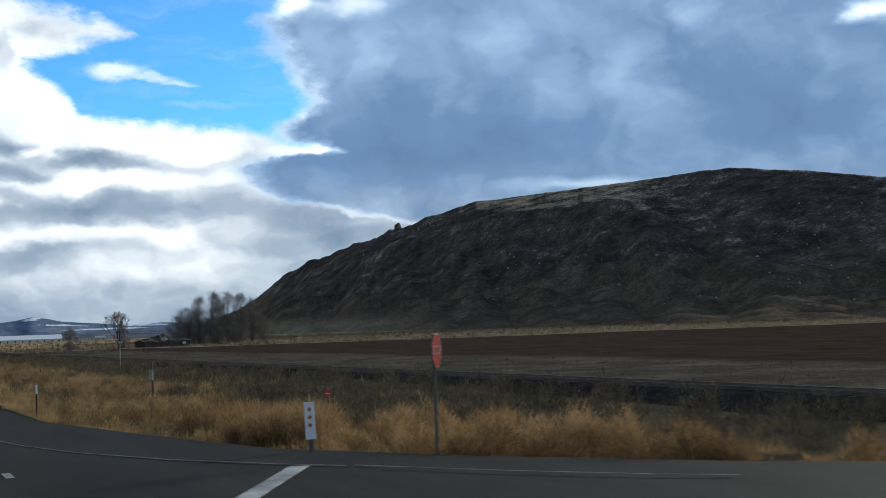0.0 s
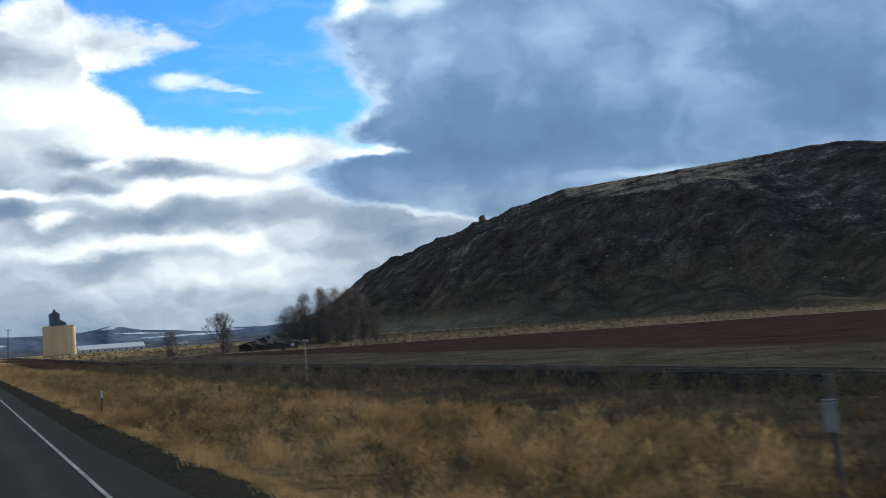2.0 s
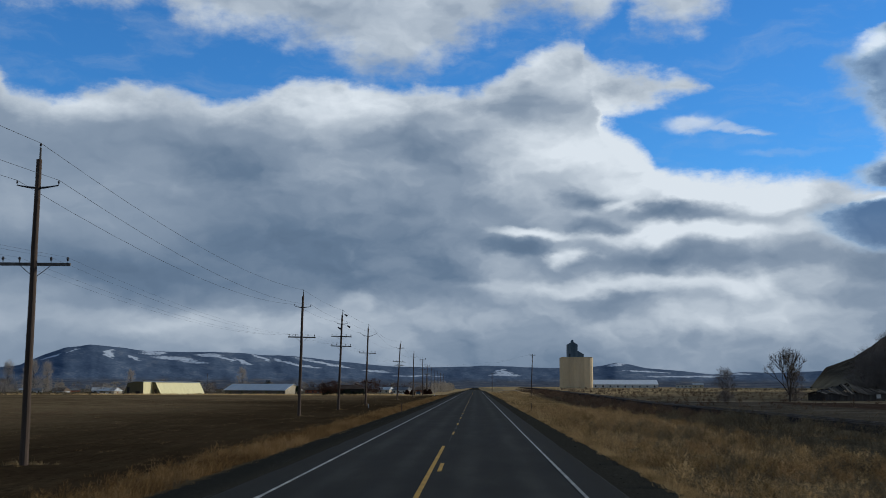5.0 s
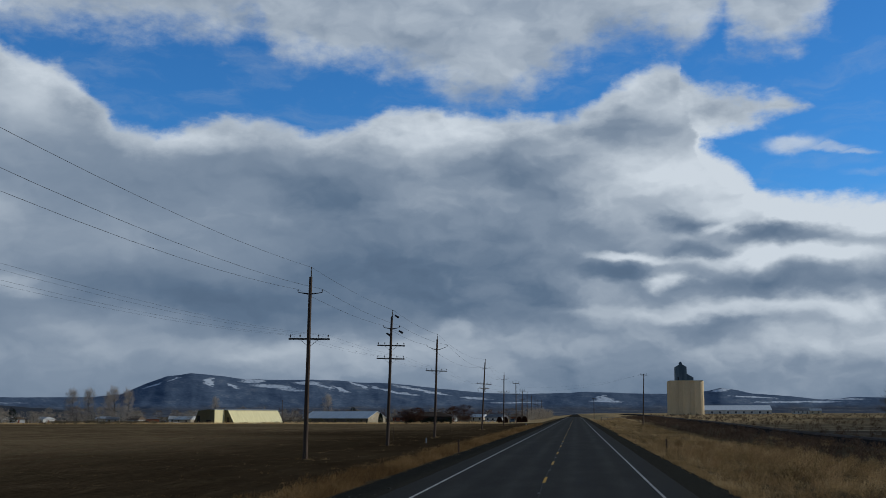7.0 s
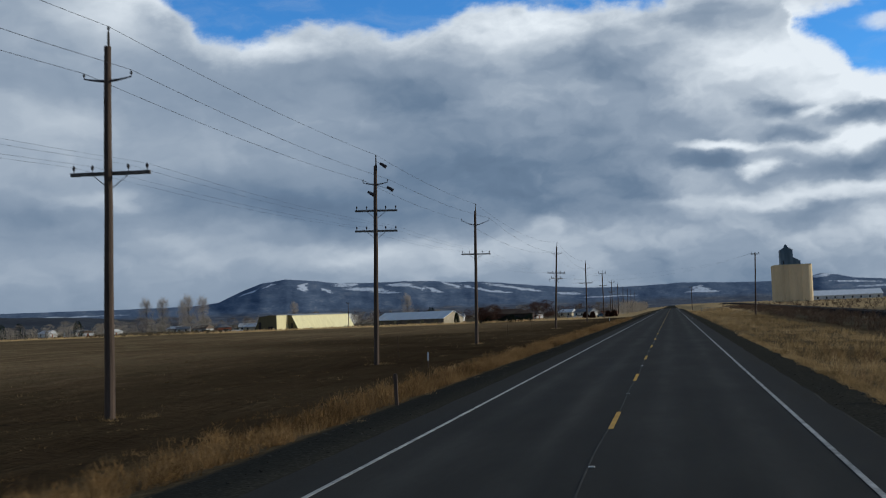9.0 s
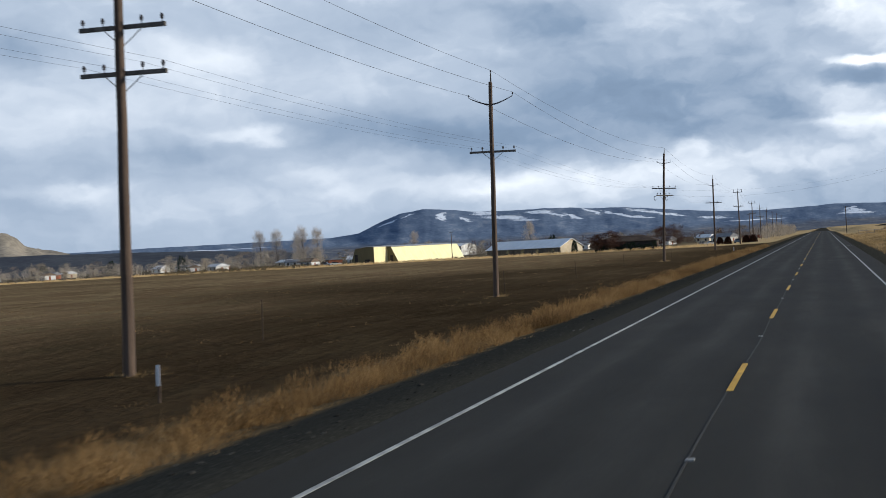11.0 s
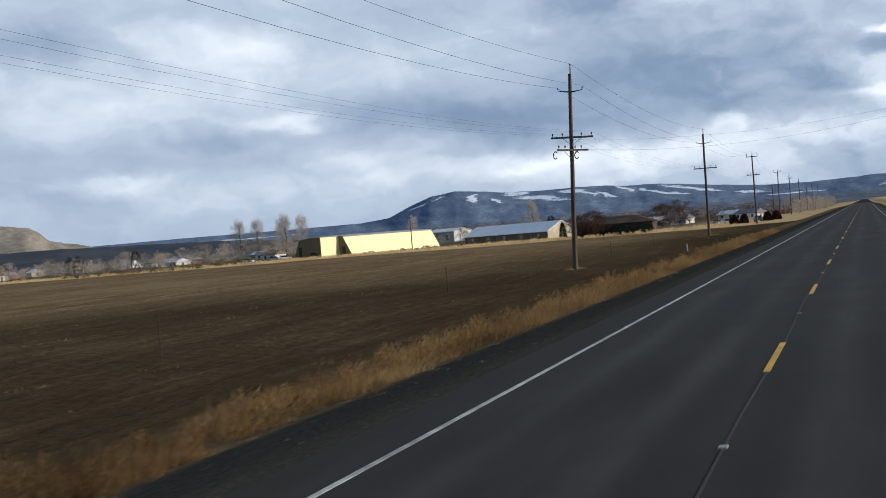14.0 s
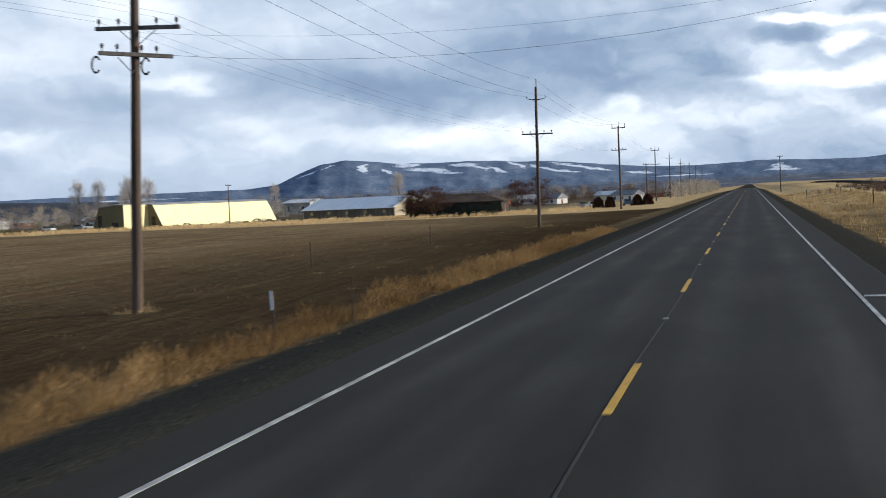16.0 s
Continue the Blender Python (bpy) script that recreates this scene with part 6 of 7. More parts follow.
def forked_tree(x, y, h, stems, label, twig_mat, seed):
    """A tree whose stems fork again and again into an open, vase-shaped crown."""
    rng = random.Random(seed)
    V, Fc, TV = [], [], []

    def fork(p, d, length, r, depth):
        pts = [p.copy()]
        for _ in range(3):
            d = (d + Vector((rng.uniform(-1, 1), rng.uniform(-1, 1), rng.uniform(-0.2, 0.5))) * 0.13).normalized()
            p = p + d * length / 3
            pts.append(p.copy())
        tube_rows(V, Fc, pts, [r, r * 0.9, r * 0.8, r * 0.68], 6 if depth < 2 else 3)
        if depth >= 3:
            for _ in range(7):
                q = pts[rng.randrange(1, 4)]
                w = (d + Vector((rng.uniform(-1, 1), rng.uniform(-1, 1), rng.uniform(-0.4, 0.8))) * 0.6).normalized() * rng.uniform(0.4, 1.0)
                s = Vector((rng.uniform(-1, 1), rng.uniform(-1, 1), rng.uniform(-1, 1))).normalized() * 0.02
                TV.extend((q - s, q + s, q + w))
        if depth == 5:
            return
        turn = rng.uniform(0, 6.3)
        for k in range(3 if rng.random() < 0.45 else 2):
            w = turn + k * (2.1 if rng.random() < 0.5 else 2.9)
            nd = (d + Vector((math.cos(w), math.sin(w), 0.12)) * rng.uniform(0.32, 0.6)).normalized()
            fork(p, nd, length * rng.uniform(0.62, 0.86), r * 0.66, depth + 1)

    tube_rows(V, Fc, [Vector((0, 0, -0.3)), Vector((0.03, 0, 0.5)), Vector((0, 0.05, h * 0.12))], [h * 0.034, h * 0.027, h * 0.025], 8)
    for k in range(stems):
        a, e = 2 * math.pi * (k + rng.uniform(-0.2, 0.2)) / stems, radians(rng.uniform(60, 82))
        fork(Vector((0, 0, h * 0.10)), Vector((math.cos(a) * math.cos(e), math.sin(a) * math.cos(e), math.sin(e))), h * 0.26, h * 0.014, 0)
    k = h / max(v.z for v in TV)
    ob = thing("bare_tree", pose(x, y, height(x, y), 0, 0, rng.uniform(0, 360)), label, "tree", "bare trees")
    t = new("trunk", sheet("trunk", [(v.x * k * 0.8, v.y * k * 0.8, v.z * k) for v in V], Fc, bark, True))
    t.parent = ob
    c = new("crown", sheet("crown", [(v.x * k * 0.8, v.y * k * 0.8, v.z * k) for v in TV], np.arange(len(TV)).reshape(-1, 3), twig_mat))
    c.parent = ob


forked_tree(70.2, 375.3, 12.4, 6, "bare grey tree with an open forked crown", twig_grey, 3)
tree(71.6, 376.5, 7.5, "low bare tree beside a taller one", twig_grey, 4, width=0.6, clear=0.02, rise=66, limbs=18, clumps=70, sprays=50, thick=0.026)
tree(54.4, 367.6, 7.2, "small bare rounded tree in dry grass", twig_grey, 5, width=0.62, clear=0.02, rise=66, limbs=20, clumps=70, sprays=46, thick=0.024)
for i, (x_, y_, h_) in enumerate([(97.5, 408, 10.5), (101, 413, 13.0), (103.5, 408, 12.0), (106, 417, 17.0), (110.5, 413, 18.3), (113.0, 418, 15.5), (116, 415, 18.6), (120, 413, 17.8), (124, 412, 16.0), (99, 405, 8), (127, 409, 9), (108, 407, 9), (116, 407, 10)]):
    tree(x_, y_, h_, "tall bare poplar in a dense grove" if h_ > 15 else "bare leafless tree at the edge of a grove", twig_grey, 20 + i,
         width=0.42 if h_ > 15 else 0.85, clear=0.02, rise=62 if h_ > 15 else 48, limbs=20, clumps=120, sprays=50, length=1.3, thick=0.026)

# round brown trees and shrubs by the low house
for i, (x_, y_, h_) in enumerate([(-57.2, 596.5, 6.0), (-61.5, 597.5, 5.2), (-47.4, 631, 7.0), (-43.0, 634, 7.6)]):
    tree(x_, y_, h_, "round red-brown leafless tree", twig_red, 40 + i, width=1.1, clear=0.2, rise=32, shape="round", clumps=90, sprays=50, length=0.6, thick=0.03, name="round_tree", group="round trees by the house")


def shrub(x, y, w, h, mat, seed, label, n=900, name="shrub", group="shrubs", base=None):
    """A bush of many small sprays with an uneven outline."""
    rng = random.Random(seed)
    V, Fc = [], []
    for _ in range(n):
        a, u = rng.uniform(0, 2 * math.pi), rng.random()
        r = (0.35 + 0.65 * rng.random() ** 0.5) * (1 + 0.22 * math.sin(3 * a + seed))
        z = h * (0.05 + 0.95 * u) * (1 - 0.25 * r * rng.random())
        q = Vector((math.cos(a) * r * w / 2 * math.sqrt(max(0.05, 1 - (u * 0.95) ** 2.2)), math.sin(a) * r * w / 2 * math.sqrt(max(0.05, 1 - (u * 0.95) ** 2.2)), z))
        d = Vector((q.x, q.y, h * 0.35)).normalized() * rng.uniform(0.1, 0.24) * max(1.0, w / 2.5)
        s = Vector((rng.uniform(-1, 1), rng.uniform(-1, 1), rng.uniform(-1, 1))).normalized() * 0.06 * max(1.0, w / 2.5)
        b = len(V)
        V.extend((q - s, q + s, q + d))
        Fc.append((b, b + 1, b + 2))
    ob = tagged(new(name, sheet(name, [tuple(v) for v in V], Fc, mat)), label, "shrub", group)
    ob.matrix_basis = pose(x, y, height(x, y) if base is None else base)
    return ob


for i, (x_, y_) in enumerate([(-28.3, 619), (-25.9, 619.5), (-20.9, 624), (-18.9, 624.4)]):
    shrub(x_, y_, 2.1, 2.3, shrub_red, 60 + i, "clipped round dark red shrub", 5200, group="clipped shrubs")
for i in range(9):
    shrub(-61.5 + i * 2.0, 599.8 + 0.6 * math.sin(i * 2), 2.6, 2.0 + 0.6 * math.sin(i * 1.7), evergreen, 70 + i, "dark hedge bush in front of the low house", 900, group="hedge by the house")
shrub(-83.5, 672, 2.2, 4.6, evergreen, 90, "narrow dark evergreen beside the packing shed", 5000, "conifer", "conifers")
for i in range(9):
    shrub(-139.6 + i * 0.75 + 0.6 * math.sin(i * 5), 652 + i * 5.6, 2.2 + 0.8 * math.sin(i * 3), 0.6 + 0.25 * math.sin(i * 2), sage_m, 95 + i, "olive brush below the barn wall", 500, group="brush by the barn")

# poplars and trees of the town, far left
proto = tree(-331.5, 917, 22.5, "tall narrow tan poplar without leaves", poplar_m, 110, base=-3.2, name="poplar", group="poplars", width=0.4, clear=0.02, rise=74, limbs=12, shape="poplar", clumps=130, sprays=44, length=2.1, thick=0.028)
for x_, y_, s_ in ((-319.5, 918, 1.0), (-311, 930, 0.9), (-304, 920, 1.06), (-296, 924, 1.0), (-262, 1010, 0.8), (-155, 900, 0.8)):
    copy_thing(proto, pose(x_, y_, -3.2, 0, 0, x_ * 7) @ Matrix.Scale(s_, 4))
protos = [tree(-250 - 9 * i, 820, 9, "bare spreading tree among the houses", m_, 120 + i, base=-3, group="trees of the town", width=0.8 + 0.15 * i, clear=0.06, rise=48, limbs=8, shape=("bush", "round", "bush")[i],
                clumps=44, sprays=36, length=1.0, thick=0.034) for i, m_ in enumerate((twig_tan, twig_tan, twig_grey))]
rng = random.Random(5)
for k in range(150):
    x_ = rng.uniform(-640, -160)
    y_ = 720 + (x_ + 560) * 0.12 + rng.uniform(-20, 260) * rng.random()
    copy_thing(protos[k % 3], pose(x_, y_, -3.2, 0, 0, rng.uniform(0, 360)) @ Matrix.Scale(rng.uniform(0.45, 1.05), 4))
for k in range(34):
    x_, y_ = rng.uniform(-150, -26), rng.uniform(780, 1150)
    copy_thing(protos[k % 3], pose(x_, y_, -2.6, 0, 0, rng.uniform(0, 360)) @ Matrix.Scale(rng.uniform(0.5, 1.0), 4))
for x_, y_ in ((-380, 830), (-345, 790), (-120, 800), (-440, 850), (-300, 770)):
    shrub(x_, y_, 6, 9, evergreen, int(-x_), "dark conifer among the houses", 1200, "conifer", "conifers", -3.2)
walls, roofs = (pale_wall, buff_wall, pale_wall, rust_wall, white_metal), (white_metal, grey_roof, brown_roof, white_metal, grey_roof)
for k in range(22):
    x_ = -560 + k * 17 + rng.uniform(-6, 6)
    y_ = 745 + rng.uniform(10, 150)
    house(pose(x_, y_, -3.1, 0, 0, rng.uniform(-50, 20)), rng.uniform(6, 12), rng.uniform(6, 8), 2.4, rng.uniform(3.6, 4.4), walls[k % 5], roofs[(k * 3) % 5],
          ("white", "buff", "pale", "red-brown", "white metal")[k % 5] + " single-storey house among bare trees")
for k in range(8):
    house(pose(-128 + k * 13, 800 + rng.uniform(0, 90), -2.5, 0, 0, rng.uniform(-35, 15)), rng.uniform(8, 14), 7, 2.5, 4.2, walls[(k + 1) % 5], roofs[k % 5],
          ("buff", "pale", "red-brown", "white metal", "white")[k % 5] + " single-storey house near the road")

for x_, y_, w_, d_, p_, q_, l_ in ((182, 1190, 14, 8, pale_wall, grey_roof, "pale low farm building beyond the railway"), (204, 1230, 10, 7, buff_wall, white_metal, "small buff farm building beyond the railway")):
    house(pose(x_, y_, height(x_, y_), 0, 0, -8), w_, d_, 2.8, 4.6, p_, q_, l_)
# thickets of bare trees behind the houses
def thicket(name, spots, mat, label, seed, per=170):
    r = np.random.RandomState(seed)
    V = []
    for x, y, z, h in spots:
        a, u, q = r.uniform(0, 2 * np.pi, per), r.rand(per), r.rand(per) ** 0.5
        prof = np.sin(np.pi * np.clip(0.12 + 0.85 * u, 0, 1)) ** 0.6 * h * 0.42
        c = np.stack([x + np.cos(a) * q * prof, y + np.sin(a) * q * prof, z + u * h * 0.85], 1)
        d = np.stack([np.cos(a) * 0.35, np.sin(a) * 0.35, np.ones(per)], 1) * (h * 0.16) * r.uniform(0.6, 1.3, per)[:, None]
        s = r.normal(0, 1, (per, 3)) * 0.035 * (h / 7)
        V.append(np.stack([c - s, c + s, c + d], 1).reshape(-1, 3))
        t = np.array([[x - 0.1, y, z - 0.3], [x + 0.1, y, z - 0.3], [x, y, z + h * 0.7]])
        V.append(t)
    V = np.concatenate(V)
    return tagged(new(name, sheet(name, V, np.arange(len(V)).reshape(-1, 3), mat)), label, "trees", kind="stuff")


r_ = np.random.RandomState(77)
spots = [(r_.uniform(-720, -150), r_.uniform(760, 1250), -3.4, r_.uniform(3.5, 9)) for k in range(300)]
thicket("far_thicket", spots, twig_tan, "bare tan trees and brush round the far town", 1)
spots = [(r_.uniform(-190, -24), r_.uniform(820, 1300), -2.8, r_.uniform(4, 9)) for k in range(120)]
thicket("far_thicket", spots, twig_red, "brown leafless trees beyond the sheds", 2)
spots = [(-22 - 0.0006 * (y_ - 760) ** 1.2 + r_.uniform(-6, 3), y_, -1.5, r_.uniform(4, 8)) for y_ in r_.uniform(760, 1300, 60)]
thicket("roadside_thicket", spots, twig_tan, "bare bushes along the far roadside", 3)

# ---- grass and scrub beside the road ----
def tufts(name, centres, blades_each, tall, spread, width, mat, label, seed=1, lean=0.55, category="grass"):
    """Tufts of narrow blades that lean outwards and with the wind; centres: x, y, size."""
    r = np.random.RandomState(seed)
    c = np.repeat(centres, blades_each, axis=0)
    n = len(c)
    a, q = r.uniform(0, 2 * np.pi, n), r.rand(n) ** 0.6
    off = np.stack([np.cos(a), np.sin(a)], 1) * (q * spread * c[:, 2])[:, None]
    x, y = c[:, 0] + off[:, 0], c[:, 1] + off[:, 1]
    base = np.stack([x, y, level(x, y) - 0.03], 1)
    h = tall * c[:, 2] * r.uniform(0.45, 1.15, n) * (1.1 - 0.5 * q)
    tip = np.stack([np.cos(a) * q * lean + r.normal(0.12, 0.22, n), np.sin(a) * q * lean + r.normal(-0.05, 0.22, n), np.ones(n)], 1)
    tip = tip / np.linalg.norm(tip, axis=1)[:, None] * h[:, None]
    w = r.uniform(0, 2 * np.pi, n)
    side = np.stack([np.cos(w), np.sin(w), np.zeros(n)], 1) * (width * r.uniform(0.6, 1.4, n))[:, None]
    V = np.stack([base - side, base + side, base + tip], 1).reshape(-1, 3)
    return tagged(new(name, sheet(name, V, np.arange(3 * n).reshape(-1, 3), mat)), label, category, kind="stuff")


def spots(n, x0, x1, y0, y1, seed, clump=0.0, bias=1.0, lo=0.5, hi=1.3):
    """Uneven scatter of tuft centres, with gaps."""
    r = np.random.RandomState(seed)
    x = x0 + (x1 - x0) * r.rand(n) ** bias
    y = r.uniform(y0, y1, n)
    field = wave(x, y, 0.55, seed) + 0.8 * wave(x, y, 1.7, seed + 1)
    keep = field + r.normal(0, 0.5, n) > clump
    size = (lo + (hi - lo) * r.rand(n)) * (1 + 0.25 * np.clip(field, -1, 1))
    return np.stack([x, y, size], 1)[keep]


def clear_right(c):
    north = lerp(c[:, 0], [6, 9.2, 10.1, 11.9, 13.8, 16.2, 18.9, 24, 32], [0, 27.2, 26.2, 23.4, 21.4, 19.2, 17.8, 16.0, 15.2])
    # the golden growth gives way to dark scrub towards the railway
    far = lerp(c[:, 1], [16, 29, 35, 42, 55, 75, 100, 300], [25, 21.5, 16, 14.6, 17, 20, 22, 19.5])
    return c[(c[:, 0] > right_edge(c[:, 1]) + 0.55) & (c[:, 1] > north) & (c[:, 0] < far)]


def bushes(name, centres, sprays, mat, label, seed=1, width=0.011, category="weeds"):
    """Round clumps of dry stalks: short sprays all through a dome; centres: x, y, size."""
    r = np.random.RandomState(seed)
    c = np.repeat(centres, sprays, axis=0)
    n = len(c)
    a, u, q = r.uniform(0, 2 * np.pi, n), r.rand(n) ** 0.8, r.rand(n) ** 0.5
    lump = 1 + 0.25 * np.sin(3 * a + c[:, 0] * 5) + 0.15 * np.sin(7 * a + c[:, 1] * 3)
    reach = np.sqrt(np.clip(1 - (u * 0.95) ** 2, 0.03, 1)) * q * 0.62 * c[:, 2] * lump
    x, y = c[:, 0] + np.cos(a) * reach, c[:, 1] + np.sin(a) * reach
    base = np.stack([x, y, level(x, y) + u * 0.78 * c[:, 2] * lump - 0.05], 1)
    tip = np.stack([np.cos(a) * q * 0.6 + r.normal(0.1, 0.35, n), np.sin(a) * q * 0.6 + r.normal(0, 0.35, n), r.uniform(0.3, 1.2, n)], 1)
    tip = tip / np.linalg.norm(tip, axis=1)[:, None] * (c[:, 2] * r.uniform(0.16, 0.36, n))[:, None]
    w = r.uniform(0, 2 * np.pi, n)
    side = np.stack([np.cos(w), np.sin(w), r.normal(0, 0.3, n)], 1) * (width * r.uniform(0.6, 1.4, n))[:, None]
    V = np.stack([base - side, base + side, base + tip], 1).reshape(-1, 3)
    return tagged(new(name, sheet(name, V, np.arange(3 * n).reshape(-1, 3), mat)), label, category, kind="stuff")


c = clear_right(spots(3000, 6.1, 12.5, 28, 260, 1, -0.15, 1.25))
tufts("verge_grass", c, 34, 0.36, 0.36, 0.008, dry_grass, "tall straw-coloured dry grass on the verge", 1)
c = clear_right(spots(2400, 11.0, 22.0, 22, 270, 3, 0.05, 1.2))
tufts("verge_grass", c, 30, 0.42, 0.45, 0.011, dry_grass, "tall straw-coloured dry grass on the verge", 2)
c = clear_right(spots(2600, 6.3, 19.5, 26, 120, 33, 0.0, 1.1, 0.28, 0.62))
bushes("verge_grass", c, 230, dry_grass, "soft rounded mounds of dry golden grass", 20, 0.0065, "grass")
c = clear_right(spots(2300, 6.3, 19.5, 120, 270, 35, 0.0, 1.1, 0.3, 0.68))
bushes("verge_grass", c, 110, dry_grass, "soft rounded mounds of dry golden grass", 21, 0.012, "grass")
# a close-grown edge where the grass meets the shoulder
r = np.random.RandomState(71)
y_ = r.uniform(29, 300, 5200)
c = np.stack([np.maximum(right_edge(y_) + 0.6, 6.15) + 0.10 * wave(y_ * 0, y_, 1.3, 71) + 0.55 * r.rand(5200) ** 1.4, y_, r.uniform(0.45, 0.95, 5200)], 1)
c = clear_right(c)
tufts("verge_grass", c, 34, 0.30, 0.26, 0.007, dry_grass, "short dry grass along the edge of the shoulder", 32, 0.7)
c = spots(3200, 6.4, 17.0, 260, 620, 5, -0.4)
tufts("verge_grass", c, 16, 0.5, 0.5, 0.02, dry_grass, "straw-coloured dry grass farther along the verge", 3)
c = clear_right(spots(420, 10.2, 20.0, 18, 44, 13, -0.1, 1.0, 0.5, 1.05))
bushes("tall_weeds", c, 620, weed_m, "tall bushy russet weeds by the junction", 4, 0.009)
c = clear_right(spots(900, 10.0, 27.0, 17, 48, 23, -0.4, 1.0, 0.4, 0.85))
tufts("tall_weeds", c, 70, 0.65, 0.55, 0.007, weed_m, "tall russet weeds by the junction", 4, 0.7)
c = clear_right(spots(900, 7.5, 19.0, 50, 270, 25, 0.25, 1.0, 0.4, 0.8))
bushes("dry_weed_clumps", c, 260, weed_m, "bushy russet clumps on the verge", 14, 0.009)
c = spots(1500, -10.4, -7.4, 120, 460, 27, 0.0, 1.0, 0.28, 0.62)
bushes("dry_weed_clumps", c, 190, edge_m, "bushy orange-brown clumps along the field edge", 15, 0.009)
c = clear_right(spots(2100, 7.6, 19.0, 50, 200, 51, 0.35, 1.0, 0.4, 0.78))
bushes("olive_weeds", c, 170, sage_m, "dark olive weeds between the golden grass mounds", 31, 0.008, "weeds")
c = clear_right(spots(700, 6.1, 20.0, 24, 260, 15, 0.3, 1.0, 0.8, 1.5))
tufts("tall_weeds", c, 50, 0.62, 0.45, 0.008, weed_m, "russet weeds standing in the verge", 5, 0.7)
c = spots(4600, -10.3, -7.3, 110, 460, 7, -0.35, 1.0, 0.5, 1.35)
tufts("verge_grass", c, 56, 0.5, 0.36, 0.006, edge_m, "tall golden dry grass along the field edge", 6, 0.55)
c = spots(1600, -13.5, -9.6, 110, 470, 9, 0.3, 1.0, 0.4, 1.0)
tufts("field_edge_weeds", c, 26, 0.4, 0.4, 0.007, edge_m, "sparse brown weeds at the field edge", 7, 0.8)
c = spots(9000, -80.0, -12.0, 170, 500, 11, 0.35, 0.8, 0.4, 1.2)
tufts("stubble", c, 9, 0.14, 0.45, 0.014, weed_m, "short brown stubble on the ploughed field", 8, 1.2)
c = spots(1100, 18.5, 32.0, 18, 240, 37, -0.1, 1.0, 0.6, 1.25)
bushes("scrub", c, 150, sage_m, "dark olive scrub bushes by the railway", 22, 0.014, "scrub")
c = spots(260, 14.8, 20.0, 34, 62, 53, -0.2, 1.0, 0.5, 1.0)
bushes("scrub", c, 170, sage_m, "dark olive scrub where the golden grass ends", 28, 0.012, "scrub")
c = spots(5000, 18.0, 33.0, 16, 320, 17, 0.15, 1.0, 0.5, 1.3)
tufts("scrub", c, 26, 0.36, 0.5, 0.014, sage_m, "dark scrubby growth by the railway", 9, 0.9, "scrub")
c = spots(1700, 18.5, 32.0, 240, 640, 39, -0.2, 1.0, 0.5, 1.1)
bushes("scrub", c, 60, brush_m, "dark brown brush between the verge and the railway", 26, 0.03, "scrub")
c = spots(1300, 17.0, 32.0, 20, 320, 19, 0.55, 1.0, 0.6, 1.5)
tufts("bunch_grass", c, 40, 0.5, 0.55, 0.012, weed_m, "tan bunch grass among the scrub", 10, 0.9)
c = spots(2600, 37.5, 62.0, 20, 330, 21, 0.3, 1.0, 0.5, 1.4)
tufts("scrub", c, 18, 0.3, 0.7, 0.02, sage_m, "low grey scrub beyond the railway", 11, 1.0, "scrub")
# pale litter round the pole feet
for px, py, pt, pd, pk in POLES[1:7]:
    r = np.random.RandomState(int(py))
    c = np.stack([px + r.normal(0.2, 0.6, 10), py + r.normal(0, 0.6, 10), r.uniform(0.4, 0.9, 10)], 1)
    tufts("pole_foot_grass", c, 30, 0.45, 0.4, 0.008, dry_grass, "dry grass left standing round a pole foot", int(py) + 1, 0.8)

# dry grass and dark brush along the far edge of the left field
c = spots(5200, -330.0, -26.0, 575, 640, 31, -0.4, 1.0, 0.35, 0.8)
bushes("far_dry_grass", c, 34, straw_m, "dry grass beyond the field, sunlight put into its pale colour", 16, 0.05, "grass")
c = np.stack([np.random.RandomState(4).uniform(-200, -160, 260), 600 + np.random.RandomState(5).uniform(-14, 26, 260), np.random.RandomState(6).uniform(0.5, 1.5, 260)], 1)
bushes("dark_brush", c, 110, sage_m, "dark olive brush on a low mound by the field", 17, 0.07, "brush")
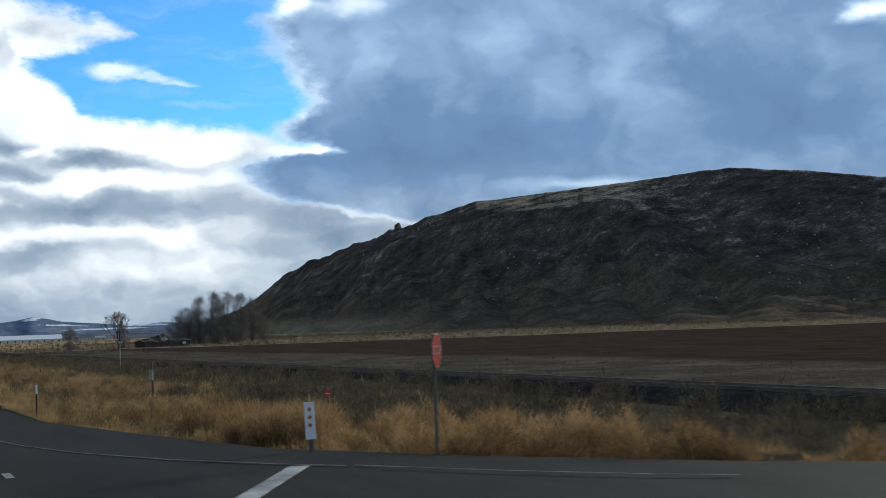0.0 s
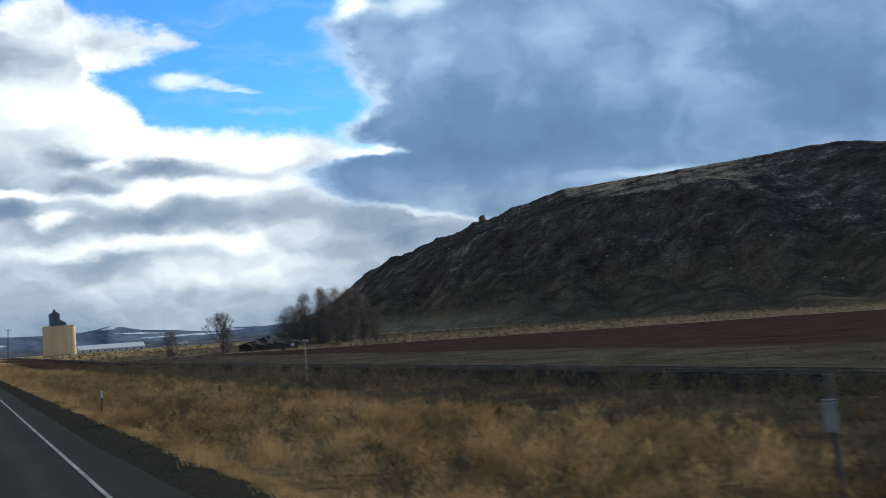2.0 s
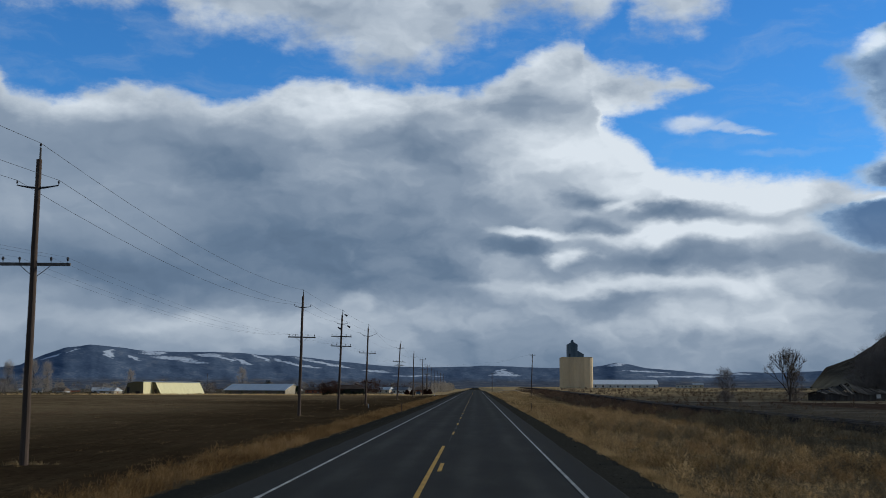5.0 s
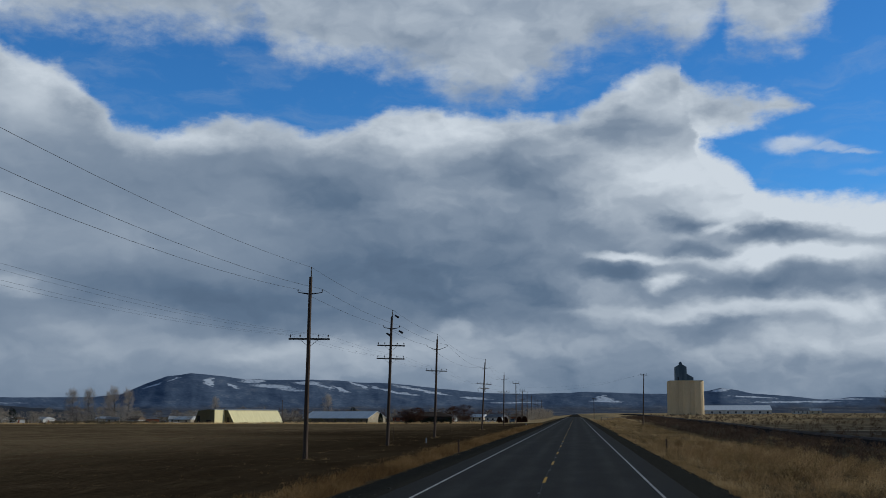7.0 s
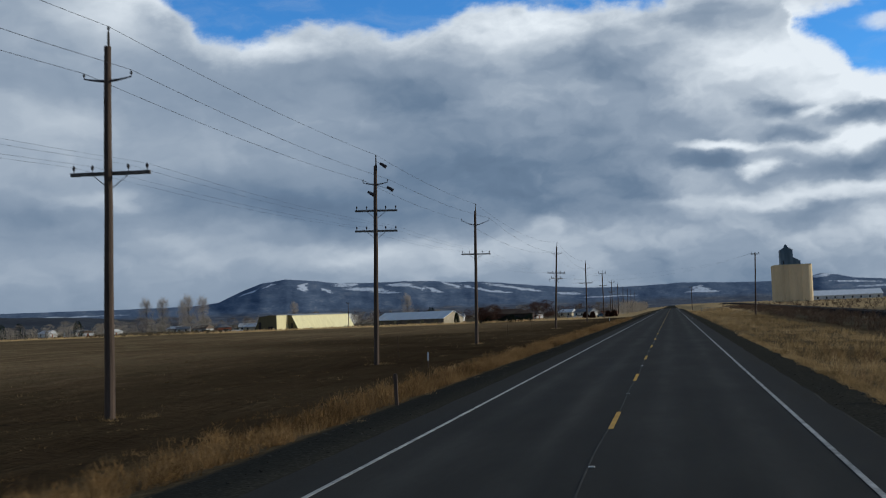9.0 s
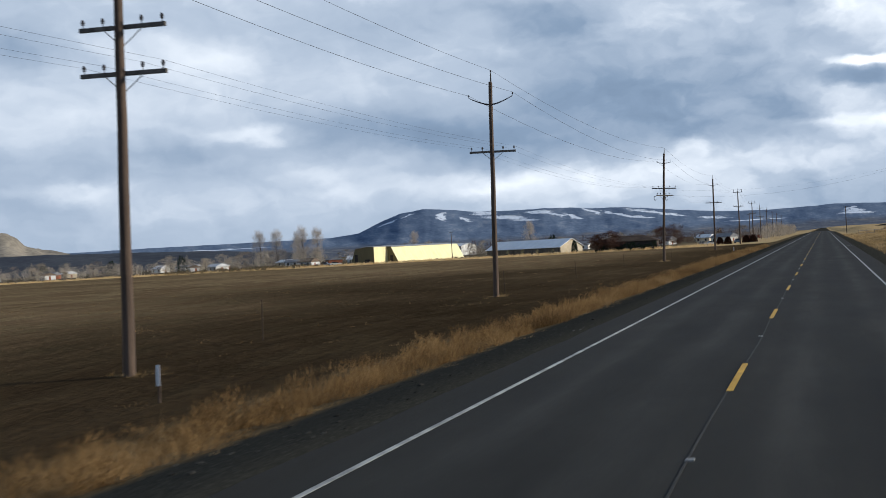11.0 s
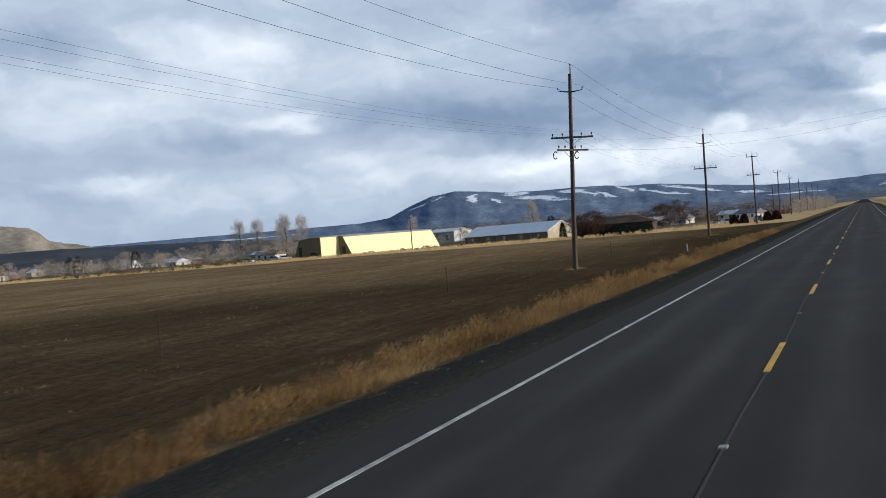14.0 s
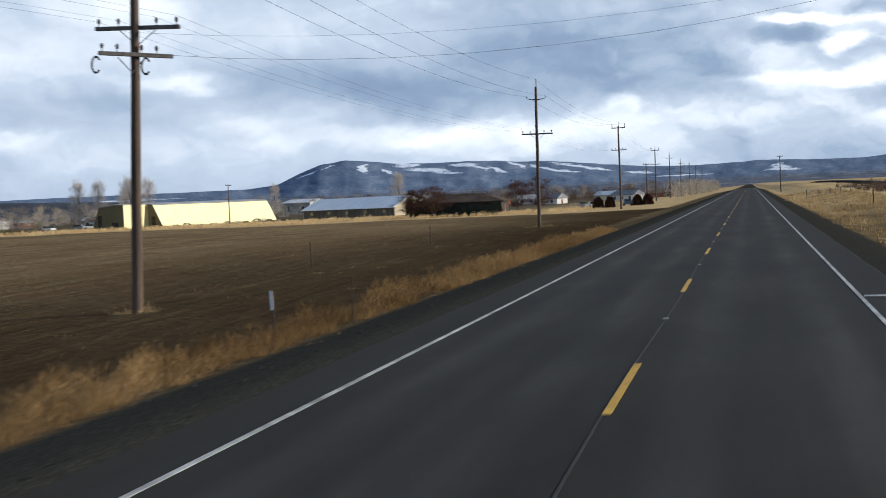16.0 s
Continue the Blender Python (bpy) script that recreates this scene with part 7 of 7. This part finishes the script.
# low brush on the plain beyond the railway
r = np.random.RandomState(45)
c = np.stack([38 + 190 * r.rand(1500) ** 1.3, r.uniform(300, 820, 1500), r.uniform(0.4, 1.3, 1500)], 1)
bushes("far_brush", c, 40, brush_m, "low red-brown brush on the plain beyond the railway", 27, 0.05, "brush")
# scrub at the foot of the butte
r = np.random.RandomState(41)
a_, d_ = np.radians(r.uniform(15.5, 47, 1500)), r.uniform(470, 640, 1500)
c = np.stack([1.2 + np.sin(a_) * d_, np.cos(a_) * d_, r.uniform(0.6, 1.8, 1500)], 1)
bushes("foot_scrub", c, 26, sage_m, "dark scrub at the foot of the butte", 23, 0.07, "scrub")
# pale bunch grass and stones in a strip before the butte
r = np.random.RandomState(47)
x_ = 95 + 240 * r.rand(2000) ** 1.8
y_ = 388 - 0.6 * (x_ - 60) + np.abs(r.normal(0, 60, 2000))
c = np.stack([x_, y_, r.uniform(0.2, 0.75, 2000)], 1)
bushes("pale_bunch_grass", c, 24, pale_grass, "pale bunch grass in a strip before the butte", 24, 0.06, "grass")
# stray clumps on the gravel edges
c = spots(260, -7.5, -6.5, 120, 440, 43, 0.2, 1.0, 0.25, 0.6)
tufts("stray_grass", c, 26, 0.3, 0.4, 0.005, dry_grass, "stray dry grass on the gravel edge", 25, 1.0)

# loose stones on the gravel shoulders
r = np.random.RandomState(61)
SV, SF = [], []
for k in range(2200):
    x_ = r.uniform(-7.1, -4.9) if k % 3 else r.uniform(4.9, 6.3)
    y_ = r.uniform(150, 430) if x_ < 0 else r.uniform(40, 300)
    s_ = r.uniform(0.010, 0.026) * (2.0 if r.rand() < 0.05 else 1.0)
    SF.append(jf + len(SV) * len(iv))
    SV.append(iv * r.uniform(0.7, 1.3, (len(iv), 1)) * np.array([1.2, 1.0, 0.6]) * s_ + np.array([x_, y_, float(level(x_, y_)) + s_ * 0.3]))
tagged(new("loose_gravel", sheet("loose_gravel", np.concatenate(SV), np.concatenate(SF), gravel_m)), "loose grey stones on the gravel shoulders", "gravel", kind="stuff")
